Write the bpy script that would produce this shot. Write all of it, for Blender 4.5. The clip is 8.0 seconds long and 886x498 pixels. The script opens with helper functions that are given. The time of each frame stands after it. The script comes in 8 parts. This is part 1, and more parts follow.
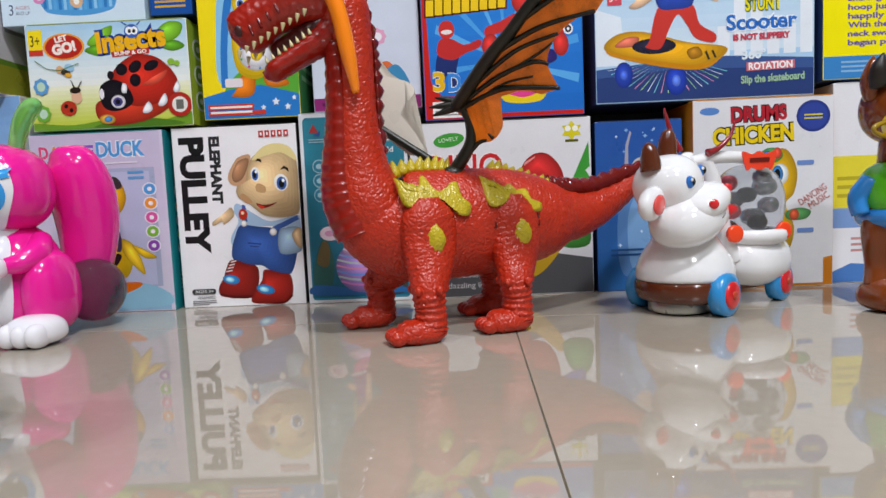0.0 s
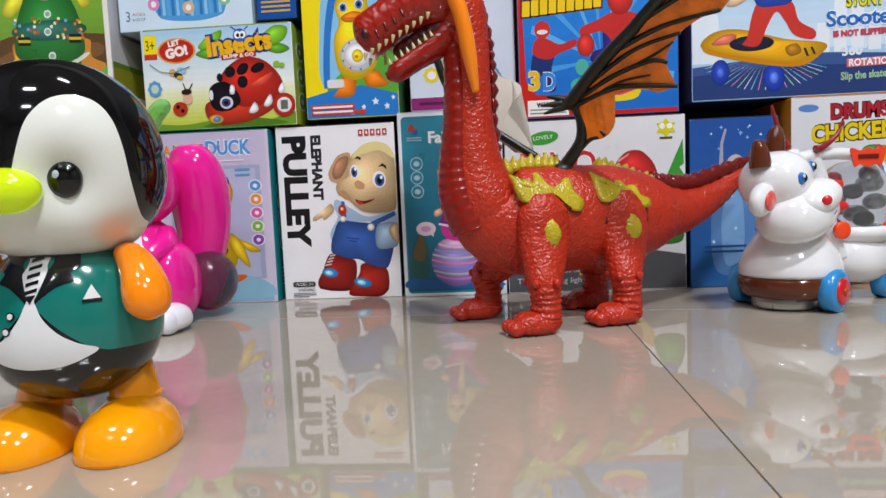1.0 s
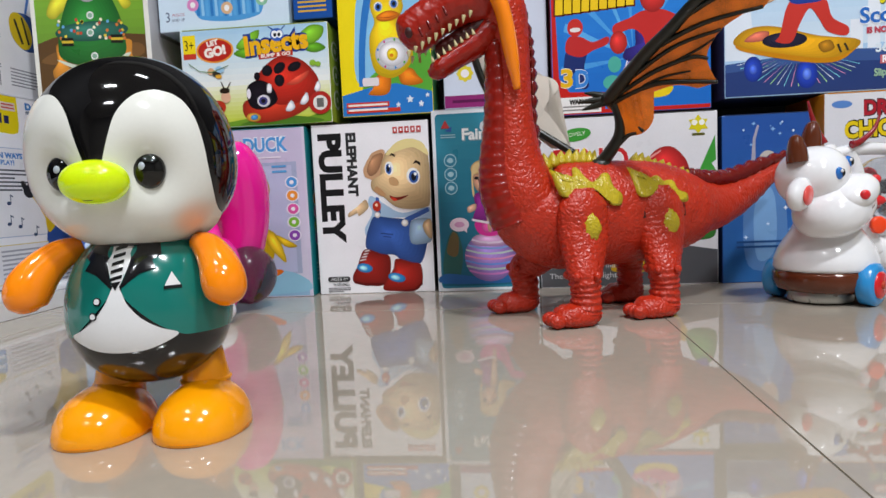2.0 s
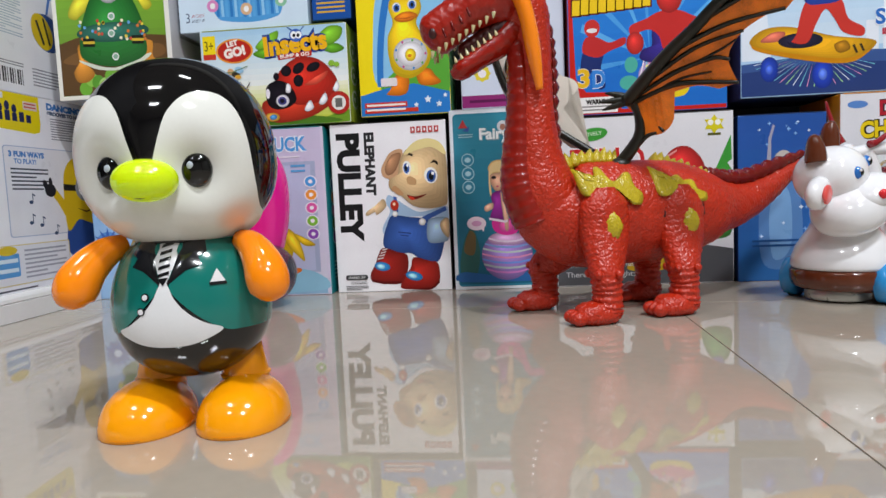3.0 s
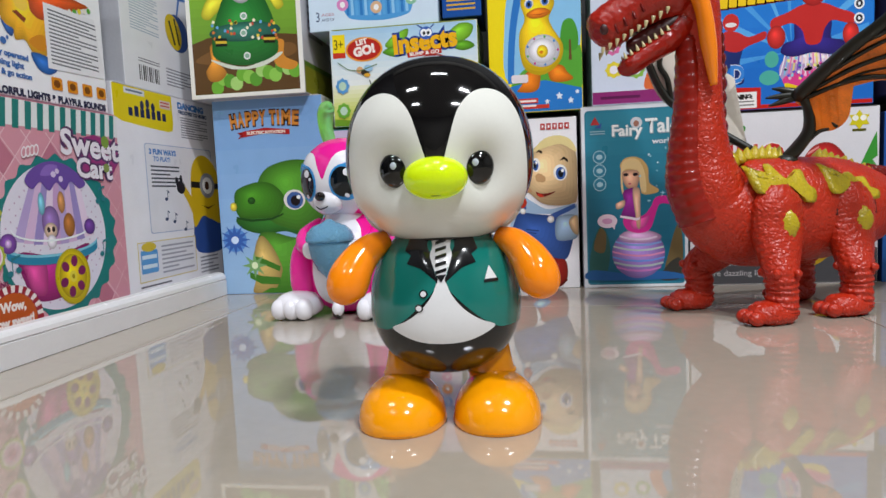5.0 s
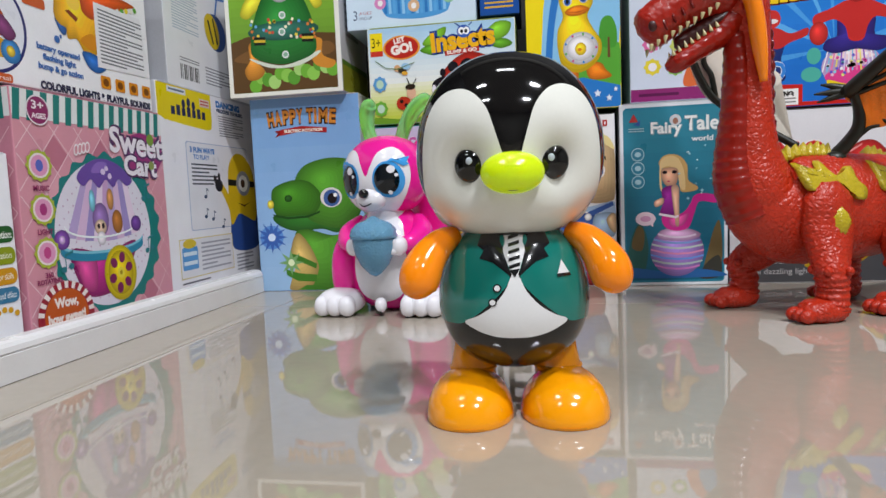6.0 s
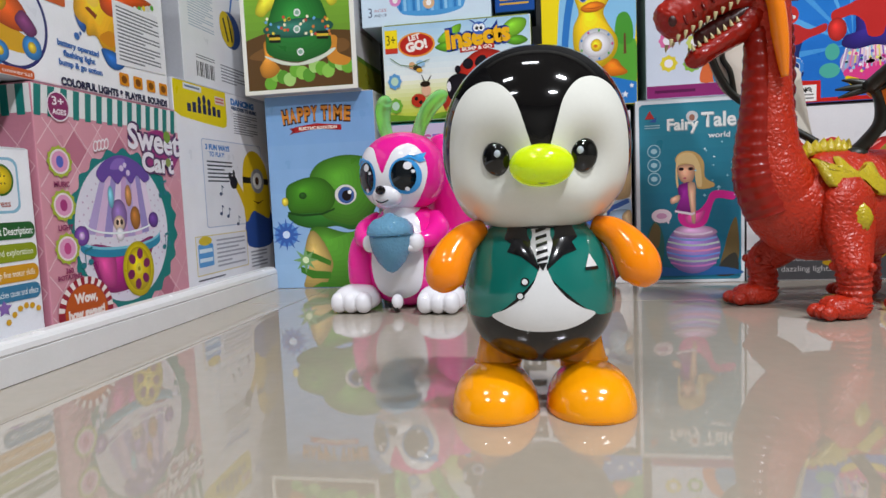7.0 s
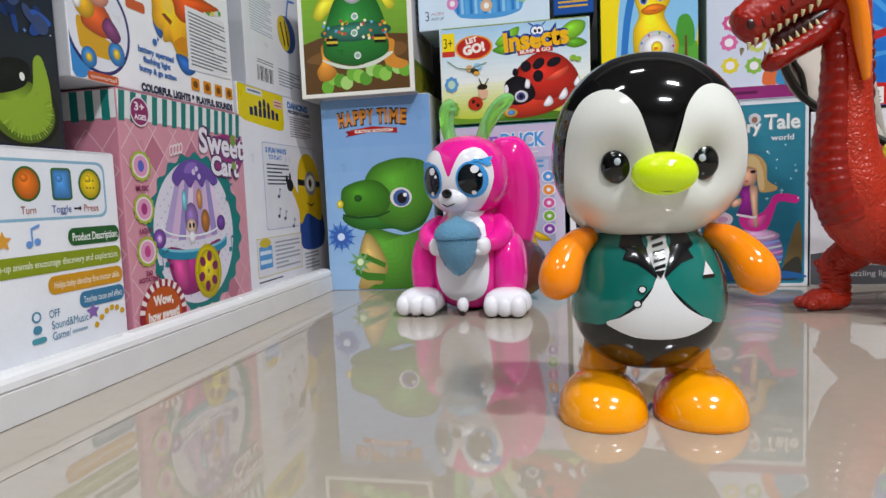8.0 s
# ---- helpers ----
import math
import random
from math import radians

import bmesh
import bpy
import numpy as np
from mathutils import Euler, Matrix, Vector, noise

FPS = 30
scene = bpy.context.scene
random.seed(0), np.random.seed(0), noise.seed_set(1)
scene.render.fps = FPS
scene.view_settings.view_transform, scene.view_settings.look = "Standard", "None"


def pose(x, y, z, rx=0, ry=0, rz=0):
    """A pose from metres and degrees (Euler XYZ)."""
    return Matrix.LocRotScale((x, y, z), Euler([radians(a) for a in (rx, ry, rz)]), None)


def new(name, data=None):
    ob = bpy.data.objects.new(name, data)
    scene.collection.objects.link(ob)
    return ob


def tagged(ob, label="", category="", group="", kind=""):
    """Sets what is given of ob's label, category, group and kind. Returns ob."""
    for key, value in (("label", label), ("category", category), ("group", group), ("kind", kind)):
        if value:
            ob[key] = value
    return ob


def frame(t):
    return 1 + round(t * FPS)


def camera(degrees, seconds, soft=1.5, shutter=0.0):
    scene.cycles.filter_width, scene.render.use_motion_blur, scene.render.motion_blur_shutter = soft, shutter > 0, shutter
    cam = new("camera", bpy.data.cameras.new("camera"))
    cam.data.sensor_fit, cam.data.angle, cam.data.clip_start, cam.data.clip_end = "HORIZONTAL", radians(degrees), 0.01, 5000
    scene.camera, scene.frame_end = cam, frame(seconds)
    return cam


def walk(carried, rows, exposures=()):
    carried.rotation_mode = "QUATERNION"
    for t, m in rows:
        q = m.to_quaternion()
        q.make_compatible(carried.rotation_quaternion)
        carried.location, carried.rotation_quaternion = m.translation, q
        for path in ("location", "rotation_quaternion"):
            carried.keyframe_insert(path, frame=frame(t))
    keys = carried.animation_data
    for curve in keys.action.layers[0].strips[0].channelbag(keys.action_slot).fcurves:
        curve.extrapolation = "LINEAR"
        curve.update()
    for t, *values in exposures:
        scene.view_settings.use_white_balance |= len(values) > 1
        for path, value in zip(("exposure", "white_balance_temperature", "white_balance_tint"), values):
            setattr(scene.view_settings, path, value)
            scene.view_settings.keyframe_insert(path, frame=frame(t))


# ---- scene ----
cam = camera(69.5, 8.0)
METRES, EYE, TILT, LEAN, TURN = 0.37, 0.133, 0.0, -0.65, 1.2
ROWS = [
    (0.0, 0.0, 0.0, 0.0, -0.27, -4.94, 3.17),
    (0.5, -0.091, -0.0312, 0.0011, 1.43, -4.88, 3.13),
    (1.0, -0.1995, -0.0623, 0.0024, 3.0, -4.84, 3.1),
    (1.5, -0.2569, -0.0831, -0.0068, 3.73, -4.8, 3.13),
    (3.0, -0.3284, -0.1272, -0.0053, 4.24, -4.81, 3.13),
    (3.5, -0.4073, -0.1306, 0.0078, 4.51, -4.88, 3.09),
    (4.0, -0.4995, -0.1376, 0.0058, 5.19, -4.85, 3.1),
    (4.5, -0.6102, -0.1439, 0.0219, 5.9, -4.93, 3.08),
    (5.0, -0.6894, -0.1587, 0.0144, 6.86, -4.91, 3.07),
    (6.5, -0.7969, -0.18, 0.0095, 8.29, -4.89, 3.06),
    (7.0, -0.8103, -0.1804, 0.0043, 8.55, -4.88, 3.06),
    (7.5, -0.8619, -0.1859, 0.0143, 8.81, -4.81, 3.02),
    (8.0, -0.9549, -0.2079, 0.0235, 10.08, -4.82, 3.0),
]
walk(cam, [(t, pose(0, 0, EYE, TILT, LEAN, TURN) @ pose(METRES * x, METRES * y, METRES * z, 90 + pitch, roll, yaw)) for t, x, y, z, yaw, pitch, roll in ROWS])

# ---------------------------------------------------------------- world and light
world = bpy.data.worlds.new("shop_air")
scene.world = world
world.use_nodes = True
world.node_tree.nodes["Background"].inputs[0].default_value = (0.9, 0.95, 1.0, 1)
world.node_tree.nodes["Background"].inputs[1].default_value = 0.015
scene.view_settings.exposure = -0.17


def ceiling_lamp(x, y, sx, sy, watts, colour=(0.92, 0.955, 1.0)):
    lamp = bpy.data.lights.new("ceiling_lamp", "AREA")
    lamp.shape, lamp.size, lamp.size_y, lamp.energy, lamp.color = "RECTANGLE", sx, sy, watts, colour
    ob = new("ceiling_lamp", lamp)
    ob.matrix_world = pose(x, y, 2.36)
    return ob


for lx, ly, w in ((-1.0, -0.55, 13), (0.65, -0.50, 57), (-1.0, -1.7, 14), (0.65, -1.7, 52)):
    ceiling_lamp(lx, ly, 0.34, 0.11, w)
ceiling_lamp(-0.30, 0.30, 0.34, 0.11, 5.5)


# ---------------------------------------------------------------- materials
def lin(c):
    """Linear colour from a hex string such as 'ff8800'."""
    v = [int(c[i:i + 2], 16) / 255 for i in (0, 2, 4)]
    return tuple(x / 12.92 if x <= 0.04045 else ((x + 0.055) / 1.055) ** 2.4 for x in v)


MATS = {}


def surface(name, colour, rough=0.3, vary=0.06, scale=40.0, bump=0.0, bump_scale=300.0, metal=0.0, coat=0.0, ior=1.5, clear=0.0, sub=0.0, gleam=0.5):
    """A painted, printed or moulded surface: broad tone drift, fine grain, uneven gloss and slight relief."""
    key = (name, colour, rough, bump, clear)
    if key in MATS:
        return MATS[key]
    m = bpy.data.materials.new(name)
    m.use_nodes = True
    nt = m.node_tree
    bsdf = nt.nodes["Principled BSDF"]
    rgb = lin(colour)
    tex = nt.nodes.new("ShaderNodeTexCoord")
    broad = nt.nodes.new("ShaderNodeTexNoise")
    broad.inputs["Scale"].default_value, broad.inputs["Detail"].default_value = scale, 3
    fine = nt.nodes.new("ShaderNodeTexNoise")
    fine.inputs["Scale"].default_value, fine.inputs["Detail"].default_value = scale * 17, 4
    add = nt.nodes.new("ShaderNodeMath")
    add.operation = "MULTIPLY_ADD"
    add.inputs[1].default_value = 0.5
    ramp = nt.nodes.new("ShaderNodeMapRange")
    ramp.inputs["From Min"].default_value, ramp.inputs["From Max"].default_value = 0.45, 1.05
    ramp.inputs["To Min"].default_value, ramp.inputs["To Max"].default_value = 1 - vary, 1 + vary
    mix = nt.nodes.new("ShaderNodeVectorMath")
    mix.operation = "SCALE"
    mix.inputs[0].default_value = rgb
    link = nt.links.new
    link(tex.outputs["Object"], broad.inputs["Vector"])
    link(tex.outputs["Object"], fine.inputs["Vector"])
    link(fine.outputs["Fac"], add.inputs[0])
    link(broad.outputs["Fac"], add.inputs[2])
    link(add.outputs[0], ramp.inputs["Value"])
    link(ramp.outputs[0], mix.inputs["Scale"])
    link(mix.outputs[0], bsdf.inputs["Base Color"])
    gloss = nt.nodes.new("ShaderNodeMapRange")
    gloss.inputs["To Min"].default_value, gloss.inputs["To Max"].default_value = max(0.02, rough * 0.75), rough * 1.25
    link(broad.outputs["Fac"], gloss.inputs["Value"])
    link(gloss.outputs[0], bsdf.inputs["Roughness"])
    bsdf.inputs["Metallic"].default_value = metal
    bsdf.inputs["IOR"].default_value = ior
    bsdf.inputs["Specular IOR Level"].default_value = gleam
    bsdf.inputs["Coat Weight"].default_value = coat
    bsdf.inputs["Coat Roughness"].default_value = 0.05
    if clear:
        bsdf.inputs["Transmission Weight"].default_value = clear
    if sub:
        bsdf.inputs["Subsurface Weight"].default_value = sub
        bsdf.inputs["Subsurface Radius"].default_value = (0.01, 0.006, 0.003)
        bsdf.inputs["Subsurface Scale"].default_value = 0.3
    if bump:
        b = nt.nodes.new("ShaderNodeBump")
        b.inputs["Strength"].default_value, b.inputs["Distance"].default_value = bump, 0.001
        cells = nt.nodes.new("ShaderNodeTexVoronoi")
        cells.inputs["Scale"].default_value = bump_scale
        link(tex.outputs["Object"], cells.inputs["Vector"])
        link(cells.outputs["Distance"], b.inputs["Height"])
        link(b.outputs[0], bsdf.inputs["Normal"])
    MATS[key] = m
    return m


def ink(c):
    """Offset print on coated carton."""
    return surface("printed_carton", c, 0.30, 0.05, 25.0, gleam=0.3)


def plastic(c, rough=0.12, sub=0.0):
    return surface("moulded_plastic", c, rough, 0.03, 30.0, coat=0.3, sub=sub)


def board(c):
    """Bare or matt carton on the sides of a box."""
    return surface("carton_board", c, 0.45, 0.09, 20.0)


def scaly(c):
    m = surface("scaly_vinyl", c, 0.36, 0.12, 60.0, bump=0.4, bump_scale=400.0)
    nt = m.node_tree
    n, l = nt.nodes, nt.links
    shader = next(k for k in n if k.type == 'BSDF_PRINCIPLED')
    fine = next((k for k in n if k.type == 'BUMP'), None)
    where = n.new("ShaderNodeTexCoord")
    cells = n.new("ShaderNodeTexVoronoi")
    cells.feature = 'DISTANCE_TO_EDGE'
    cells.inputs["Scale"].default_value = 190.0
    l.new(where.outputs["Object"], cells.inputs["Vector"])
    ramp = n.new("ShaderNodeMapRange")
    ramp.inputs["From Max"].default_value = 0.28
    l.new(cells.outputs["Distance"], ramp.inputs["Value"])
    relief = n.new("ShaderNodeBump")
    relief.inputs["Strength"].default_value = 0.42
    relief.inputs["Distance"].default_value = 0.0011
    l.new(ramp.outputs["Result"], relief.inputs["Height"])
    if fine is not None:
        l.new(fine.outputs["Normal"], relief.inputs["Normal"])
    l.new(relief.outputs["Normal"], shader.inputs["Normal"])
    return m


# ---------------------------------------------------------------- mesh helpers
def part(name, bm, material, parent=None, label="", smooth=False):
    me = bpy.data.meshes.new(name)
    bm.to_mesh(me)
    bm.free()
    for m in (material if isinstance(material, (list, tuple)) else [material]):
        me.materials.append(m)
    if smooth:
        me.polygons.foreach_set("use_smooth", [True] * len(me.polygons))
    ob = new(name, me)
    if parent is not None:
        ob.parent = parent
    if label:
        ob["label"] = label
    return ob


def thing(name, m, label, category, group=""):
    ob = new(name)
    ob.empty_display_size = 0.02
    ob.matrix_world = m
    return tagged(ob, label, category, group)


def block(x0, y0, z0, x1, y1, z1, bevel=0.0, seg=2, bm=None):
    bm = bm or bmesh.new()
    made = bmesh.ops.create_cube(bm, size=1.0)["verts"]
    bmesh.ops.scale(bm, vec=(x1 - x0, y1 - y0, z1 - z0), verts=made)
    bmesh.ops.translate(bm, vec=((x0 + x1) / 2, (y0 + y1) / 2, (z0 + z1) / 2), verts=made)
    if bevel:
        edges = list({e for v in made for e in v.link_edges})
        bmesh.ops.bevel(bm, geom=edges, offset=bevel, segments=seg, affect="EDGES", profile=0.5)
    return bm


def rings(loops, bm=None, cap=True):
    """Skin a row of closed loops of points."""
    bm = bm or bmesh.new()
    rows = [[bm.verts.new(p) for p in loop] for loop in loops]
    n = len(rows[0])
    for a, b in zip(rows, rows[1:]):
        for i in range(n):
            bm.faces.new((a[i], a[(i + 1) % n], b[(i + 1) % n], b[i]))
    if cap:
        bm.faces.new(rows[0][::-1])
        bm.faces.new(rows[-1])
    bmesh.ops.recalc_face_normals(bm, faces=bm.faces)
    return bm


def lathe(profile, n=40, centre=(0, 0, 0), squash=1.0):
    """Turn (radius, height) pairs about z."""
    cx, cy, cz = centre
    return rings([[(cx + r * math.cos(2 * math.pi * i / n), cy + squash * r * math.sin(2 * math.pi * i / n), cz + z) for i in range(n)] for r, z in profile])


def egg(centre, size, power=2.0, n=40, rows=24, taper=0.0, turn=None):
    """A rounded form with half sizes size; power over 2 is boxier; taper widens the lower half."""
    loops = []
    for j in range(rows + 1):
        a = -math.pi / 2 + math.pi * min(max(j / rows, 0.004), 0.996)
        c, s = abs(math.cos(a)) ** (2 / power), math.copysign(abs(math.sin(a)) ** (2 / power), math.sin(a))
        loop = []
        for i in range(n):
            b = 2 * math.pi * i / n
            w = c * (1 - taper * s)
            p = Vector((size[0] * w * math.copysign(abs(math.cos(b)) ** (2 / power), math.cos(b)),
                        size[1] * w * math.copysign(abs(math.sin(b)) ** (2 / power), math.sin(b)), size[2] * s))
            if turn is not None:
                p = turn @ p
            loop.append(p + Vector(centre))
        loops.append(loop)
    return rings(loops)


def smooth_row(values, steps):
    """Catmull-Rom through tuples."""
    v = [values[0]] + list(values) + [values[-1]]
    out = []
    for i in range(1, len(v) - 2):
        for k in range(steps):
            t = k / steps
            out.append(tuple(0.5 * (2 * b + (c - a) * t + (2 * a - 5 * b + 4 * c - d) * t * t + (3 * b - a - 3 * c + d) * t ** 3)
                             for a, b, c, d in zip(v[i - 1], v[i], v[i + 1], v[i + 2])))
    out.append(tuple(values[-1]))
    return out


def limb(stations, steps=6, n=24, side=None):
    """A tapered bent tube. Stations: x, y, z, half width, half height."""
    rows = smooth_row(stations, steps)
    pts = [Vector(r[:3]) for r in rows]
    loops = []
    side0 = Vector(side) if side is not None else None
    for i, r in enumerate(rows):
        d = (pts[min(i + 1, len(pts) - 1)] - pts[max(i - 1, 0)]).normalized()
        ref = side0 if side0 is not None else (Vector((0, 1, 0)) if abs(d.y) < 0.9 else Vector((1, 0, 0)))
        up = d.cross(ref).normalized()
        out = up.cross(d).normalized()
        loops.append([pts[i] + out * (r[3] * math.cos(2 * math.pi * k / n)) + up * (r[4] * math.sin(2 * math.pi * k / n)) for k in range(n)])
    return rings(loops)


def ellipse(cx, cy, rx, ry, n=40, tilt=0.0):
    c, s = math.cos(radians(tilt)), math.sin(radians(tilt))
    return [(cx + rx * math.cos(a) * c - ry * math.sin(a) * s, cy + rx * math.cos(a) * s + ry * math.sin(a) * c)
            for a in (2 * math.pi * i / n for i in range(n))]


def curve2(points, steps=6):
    """A closed smooth outline through 2D points."""
    p = list(points)
    n = len(p)
    out = []
    for i in range(n):
        a, b, c, d = p[i - 1], p[i], p[(i + 1) % n], p[(i + 2) % n]
        for k in range(steps):
            t = k / steps
            out.append(tuple(0.5 * (2 * q + (r - o) * t + (2 * o - 5 * q + 4 * r - s) * t * t + (3 * q - o - 3 * r + s) * t ** 3)
                             for o, q, r, s in zip(a, b, c, d)))
    return out


def patch(outline, onto, rows=10, heart=None, bm=None, slot=0):
    """A paint field: a star-shaped outline, laid on a curved surface by onto(u, v)."""
    bm = bm or bmesh.new()
    u0, v0 = heart or (sum(p[0] for p in outline) / len(outline), sum(p[1] for p in outline) / len(outline))
    mid = bm.verts.new(onto(u0, v0))
    before = None
    n = len(outline)
    for j in range(1, rows + 1):
        k = j / rows
        row = [bm.verts.new(onto(u0 + (u - u0) * k, v0 + (v - v0) * k)) for u, v in outline]
        for i in range(n):
            if before is None:
                f = bm.faces.new((mid, row[i], row[(i + 1) % n]))
            else:
                f = bm.faces.new((before[i], row[i], row[(i + 1) % n], before[(i + 1) % n]))
            f.material_index = slot
        before = row
    return bm


def words(text, size, material, parent, m, name="lettering", bold=0.0, align="LEFT", length=0.0, label=""):
    """Flat lettering as a mesh, size = height of the capitals in metres."""
    c = bpy.data.curves.new("type", "FONT")
    c.body, c.size, c.align_x, c.offset, c.resolution_u = text, size / 0.69, align, bold, 3
    t = bpy.data.objects.new("type", c)
    me = bpy.data.meshes.new_from_object(t)
    bpy.data.objects.remove(t)
    bpy.data.curves.remove(c)
    me.name = name
    xs = [v.co.x for v in me.vertices]
    if length and align == "LEFT":
        me.transform(Matrix.Translation((-min(xs), 0, 0)))
    if length:
        me.transform(Matrix.Diagonal((length / (max(xs) - min(xs)), 1, 1, 1)))
    me.materials.clear()
    me.materials.append(material)
    ob = new(name, me)
    ob.parent = parent
    ob.matrix_local = m
    if label:
        ob["label"] = label
    return ob


def tint(c, k):
    """A hex colour made k times as bright."""
    return "".join("%02x" % max(0, min(255, round(int(c[i:i + 2], 16) * k + (14 * (k - 1) if k > 1 else 0)))) for i in (0, 2, 4))


class Face:
    """The printable front of a box: u along its width, v up, both 0 to 1; prints lie in thin layers."""
    LAYER = 0.000008

    def __init__(self, box, m, width, height):
        self.box, self.m, self.w, self.h, self.layer = box, m, width, height, 1
        self.clip = (0.004, 0.004, 0.996, 0.996)

    def at(self, u, v):
        return self.m @ Vector((u * self.w, v * self.h, self.LAYER * self.layer))

    def shape(self, name, fields, label="", flat=False):
        """fields: (outline, hex colour), each a layer above the last; one printed picture. Pictures are shaded by
        nested tints, lighter towards the upper left, as airbrushed artwork is."""
        bm, mats = bmesh.new(), []
        u0, v0, u1, v1 = self.clip

        def lay(outline, colour):
            if colour not in mats:
                mats.append(colour)
            pts = []
            for u, v in outline:
                q = (min(max(u, u0), u1), min(max(v, v0), v1))
                if not pts or abs(q[0] - pts[-1][0]) + abs(q[1] - pts[-1][1]) > 1e-5:
                    pts.append(q)
            f = bm.faces.new([bm.verts.new(self.at(u, v)) for u, v in pts])
            f.normal_update()
            if f.normal.dot(self.m.to_3x3() @ Vector((0, 0, 1))) < 0:
                f.normal_flip()
            f.material_index = mats.index(colour)

        for k, (outline, colour) in enumerate(fields):
            self.layer += 0 if flat and k else 1
            n = len(outline)
            cu, cv = sum(q[0] for q in outline) / n, sum(q[1] for q in outline) / n
            us, vs = [q[0] for q in outline], [q[1] for q in outline]
            span = min((max(us) - min(us)) * self.w, (max(vs) - min(vs)) * self.h)
            turn = [(outline[i][0] - cu) * (outline[(i + 1) % n][1] - cv) - (outline[(i + 1) % n][0] - cu) * (outline[i][1] - cv) for i in range(n)]
            round_ = n > 8 and (min(turn) > -1e-9 or max(turn) < 1e-9)
            if name.endswith("picture") and round_ and span > 0.006 and not flat:
                lay(outline, tint(colour, 0.80))
                for q, g in ((0.94, 0.85), (0.87, 0.90), (0.79, 0.95), (0.70, 1.0), (0.60, 1.04), (0.50, 1.08), (0.40, 1.13), (0.30, 1.18), (0.20, 1.23), (0.10, 1.28)):
                    self.layer += 0.35
                    du, dv = -0.10 * (1 - q) * (max(us) - min(us)), 0.16 * (1 - q) * (max(vs) - min(vs))
                    lay([(cu + (u - cu) * q + du, cv + (v - cv) * q + dv) for u, v in outline], tint(colour, g))
            else:
                lay(outline, colour)
        bmesh.ops.triangulate(bm, faces=bm.faces)
        return part(name, bm, [ink(c) for c in mats], self.box, label)

    def text(self, s, u, v, cap, colour, length=0.0, bold=0.0, align="LEFT", turn=0.0, name="lettering", label="", up=1):
        """cap: height of the capitals as a share of the face's height; length: of the line, as a share of its width."""
        self.layer += up
        m = self.m @ Matrix.Translation((u * self.w, v * self.h, self.LAYER * self.layer)) @ Matrix.Rotation(radians(turn), 4, "Z")
        return words(s, cap * self.h, ink(colour), self.box, m, name, bold * self.h, align, length * self.w, label)

    def bars(self, u0, v0, u1, v1, count, colour, name="small_print", ragged=True):
        """Writing too small to read."""
        fields = []
        step = (v1 - v0) / count
        for i in range(count):
            end = u1 if not ragged or i % 3 < 2 else u0 + (u1 - u0) * random.uniform(0.5, 0.9)
            v = v1 - (i + 0.7) * step
            fields.append(([(u0, v), (end, v), (end, v + step * 0.42), (u0, v + step * 0.42)], colour))
        return self.shape(name, fields, flat=True)


def rect(u0, v0, u1, v1):
    return [(u0, v0), (u1, v0), (u1, v1), (u0, v1)]


def round_rect(u0, v0, u1, v1, ru, rv, n=6):
    out = []
    for cx, cy, a0 in ((u1 - ru, v1 - rv, 0), (u0 + ru, v1 - rv, 90), (u0 + ru, v0 + rv, 180), (u1 - ru, v0 + rv, 270)):
        out += [(cx + ru * math.cos(radians(a0 + 90 * i / n)), cy + rv * math.sin(radians(a0 + 90 * i / n))) for i in range(n + 1)]
    return out


def star(cx, cy, ro_u, ro_v, inner=0.5, n=5, turn=90):
    return [(cx + ro_u * (1 if i % 2 == 0 else inner) * math.cos(radians(turn + 180 * i / n)),
             cy + ro_v * (1 if i % 2 == 0 else inner) * math.sin(radians(turn + 180 * i / n))) for i in range(2 * n)]


def carton(label, x0, x1, y, z0, z1, depth, front, side, yaw=0.0, wall="", edge=0.0012, top=None):
    """A closed carton whose front faces -y. Returns the box and its printable face."""
    w, h = x1 - x0, z1 - z0
    box = thing("toy_box", pose(x0, y, z0, 0, 0, yaw), label, "toy box", "stacked toy boxes")
    bm = block(0, 0, 0, w, depth, h, edge, 2)
    for f in bm.faces:
        f.material_index = 0 if f.normal.y < -0.7 else 1
    part("carton", bm, [ink(front), board(side)], box)
    bm = bmesh.new()
    for sx in (0, w):
        block(sx - 0.0003, 0.004, h * 0.985, sx + 0.0003, depth - 0.004, h * 0.987, bm=bm)
    block(0.004, -0.0003, h - 0.0006, w - 0.004, 0.0008, h + 0.0004, bm=bm)
    part("top_flap", bm, board(top or side), box)
    return box, Face(box, pose(0, 0, 0, 90, 0, 0), w, h)


# ---------------------------------------------------------------- floor, plinth and room
def build_floor():
    floor = tagged(new("floor"), "polished beige ceramic floor tiles with thin grey joints", "floor", kind="structure")
    floor.matrix_world = pose(0.056, 0.668, 0, 0, 0, -1.6)
    bed = part("grout", block(-2.7, -4.75, -0.02, 2.7, 0.68, -0.0005), surface("grout", "5c5344", 0.7, 0.45, 90.0), floor)
    mat = surface("polished_tile", "a89e90", 0.028, 0.07, 6.0, ior=2.02)
    size, gap = 0.684, 0.0011
    me = None
    for i in range(-4, 4):
        for j in range(-7, 1):
            if me is None:
                ob = part("tile", block(gap / 2, gap / 2, -0.012, size - gap / 2, size - gap / 2, 0, 0.0003, 2), mat, floor)
                me = ob.data
            else:
                ob = new("tile", me)
                ob.parent = floor
            ob.location = (i * size, j * size, 0)


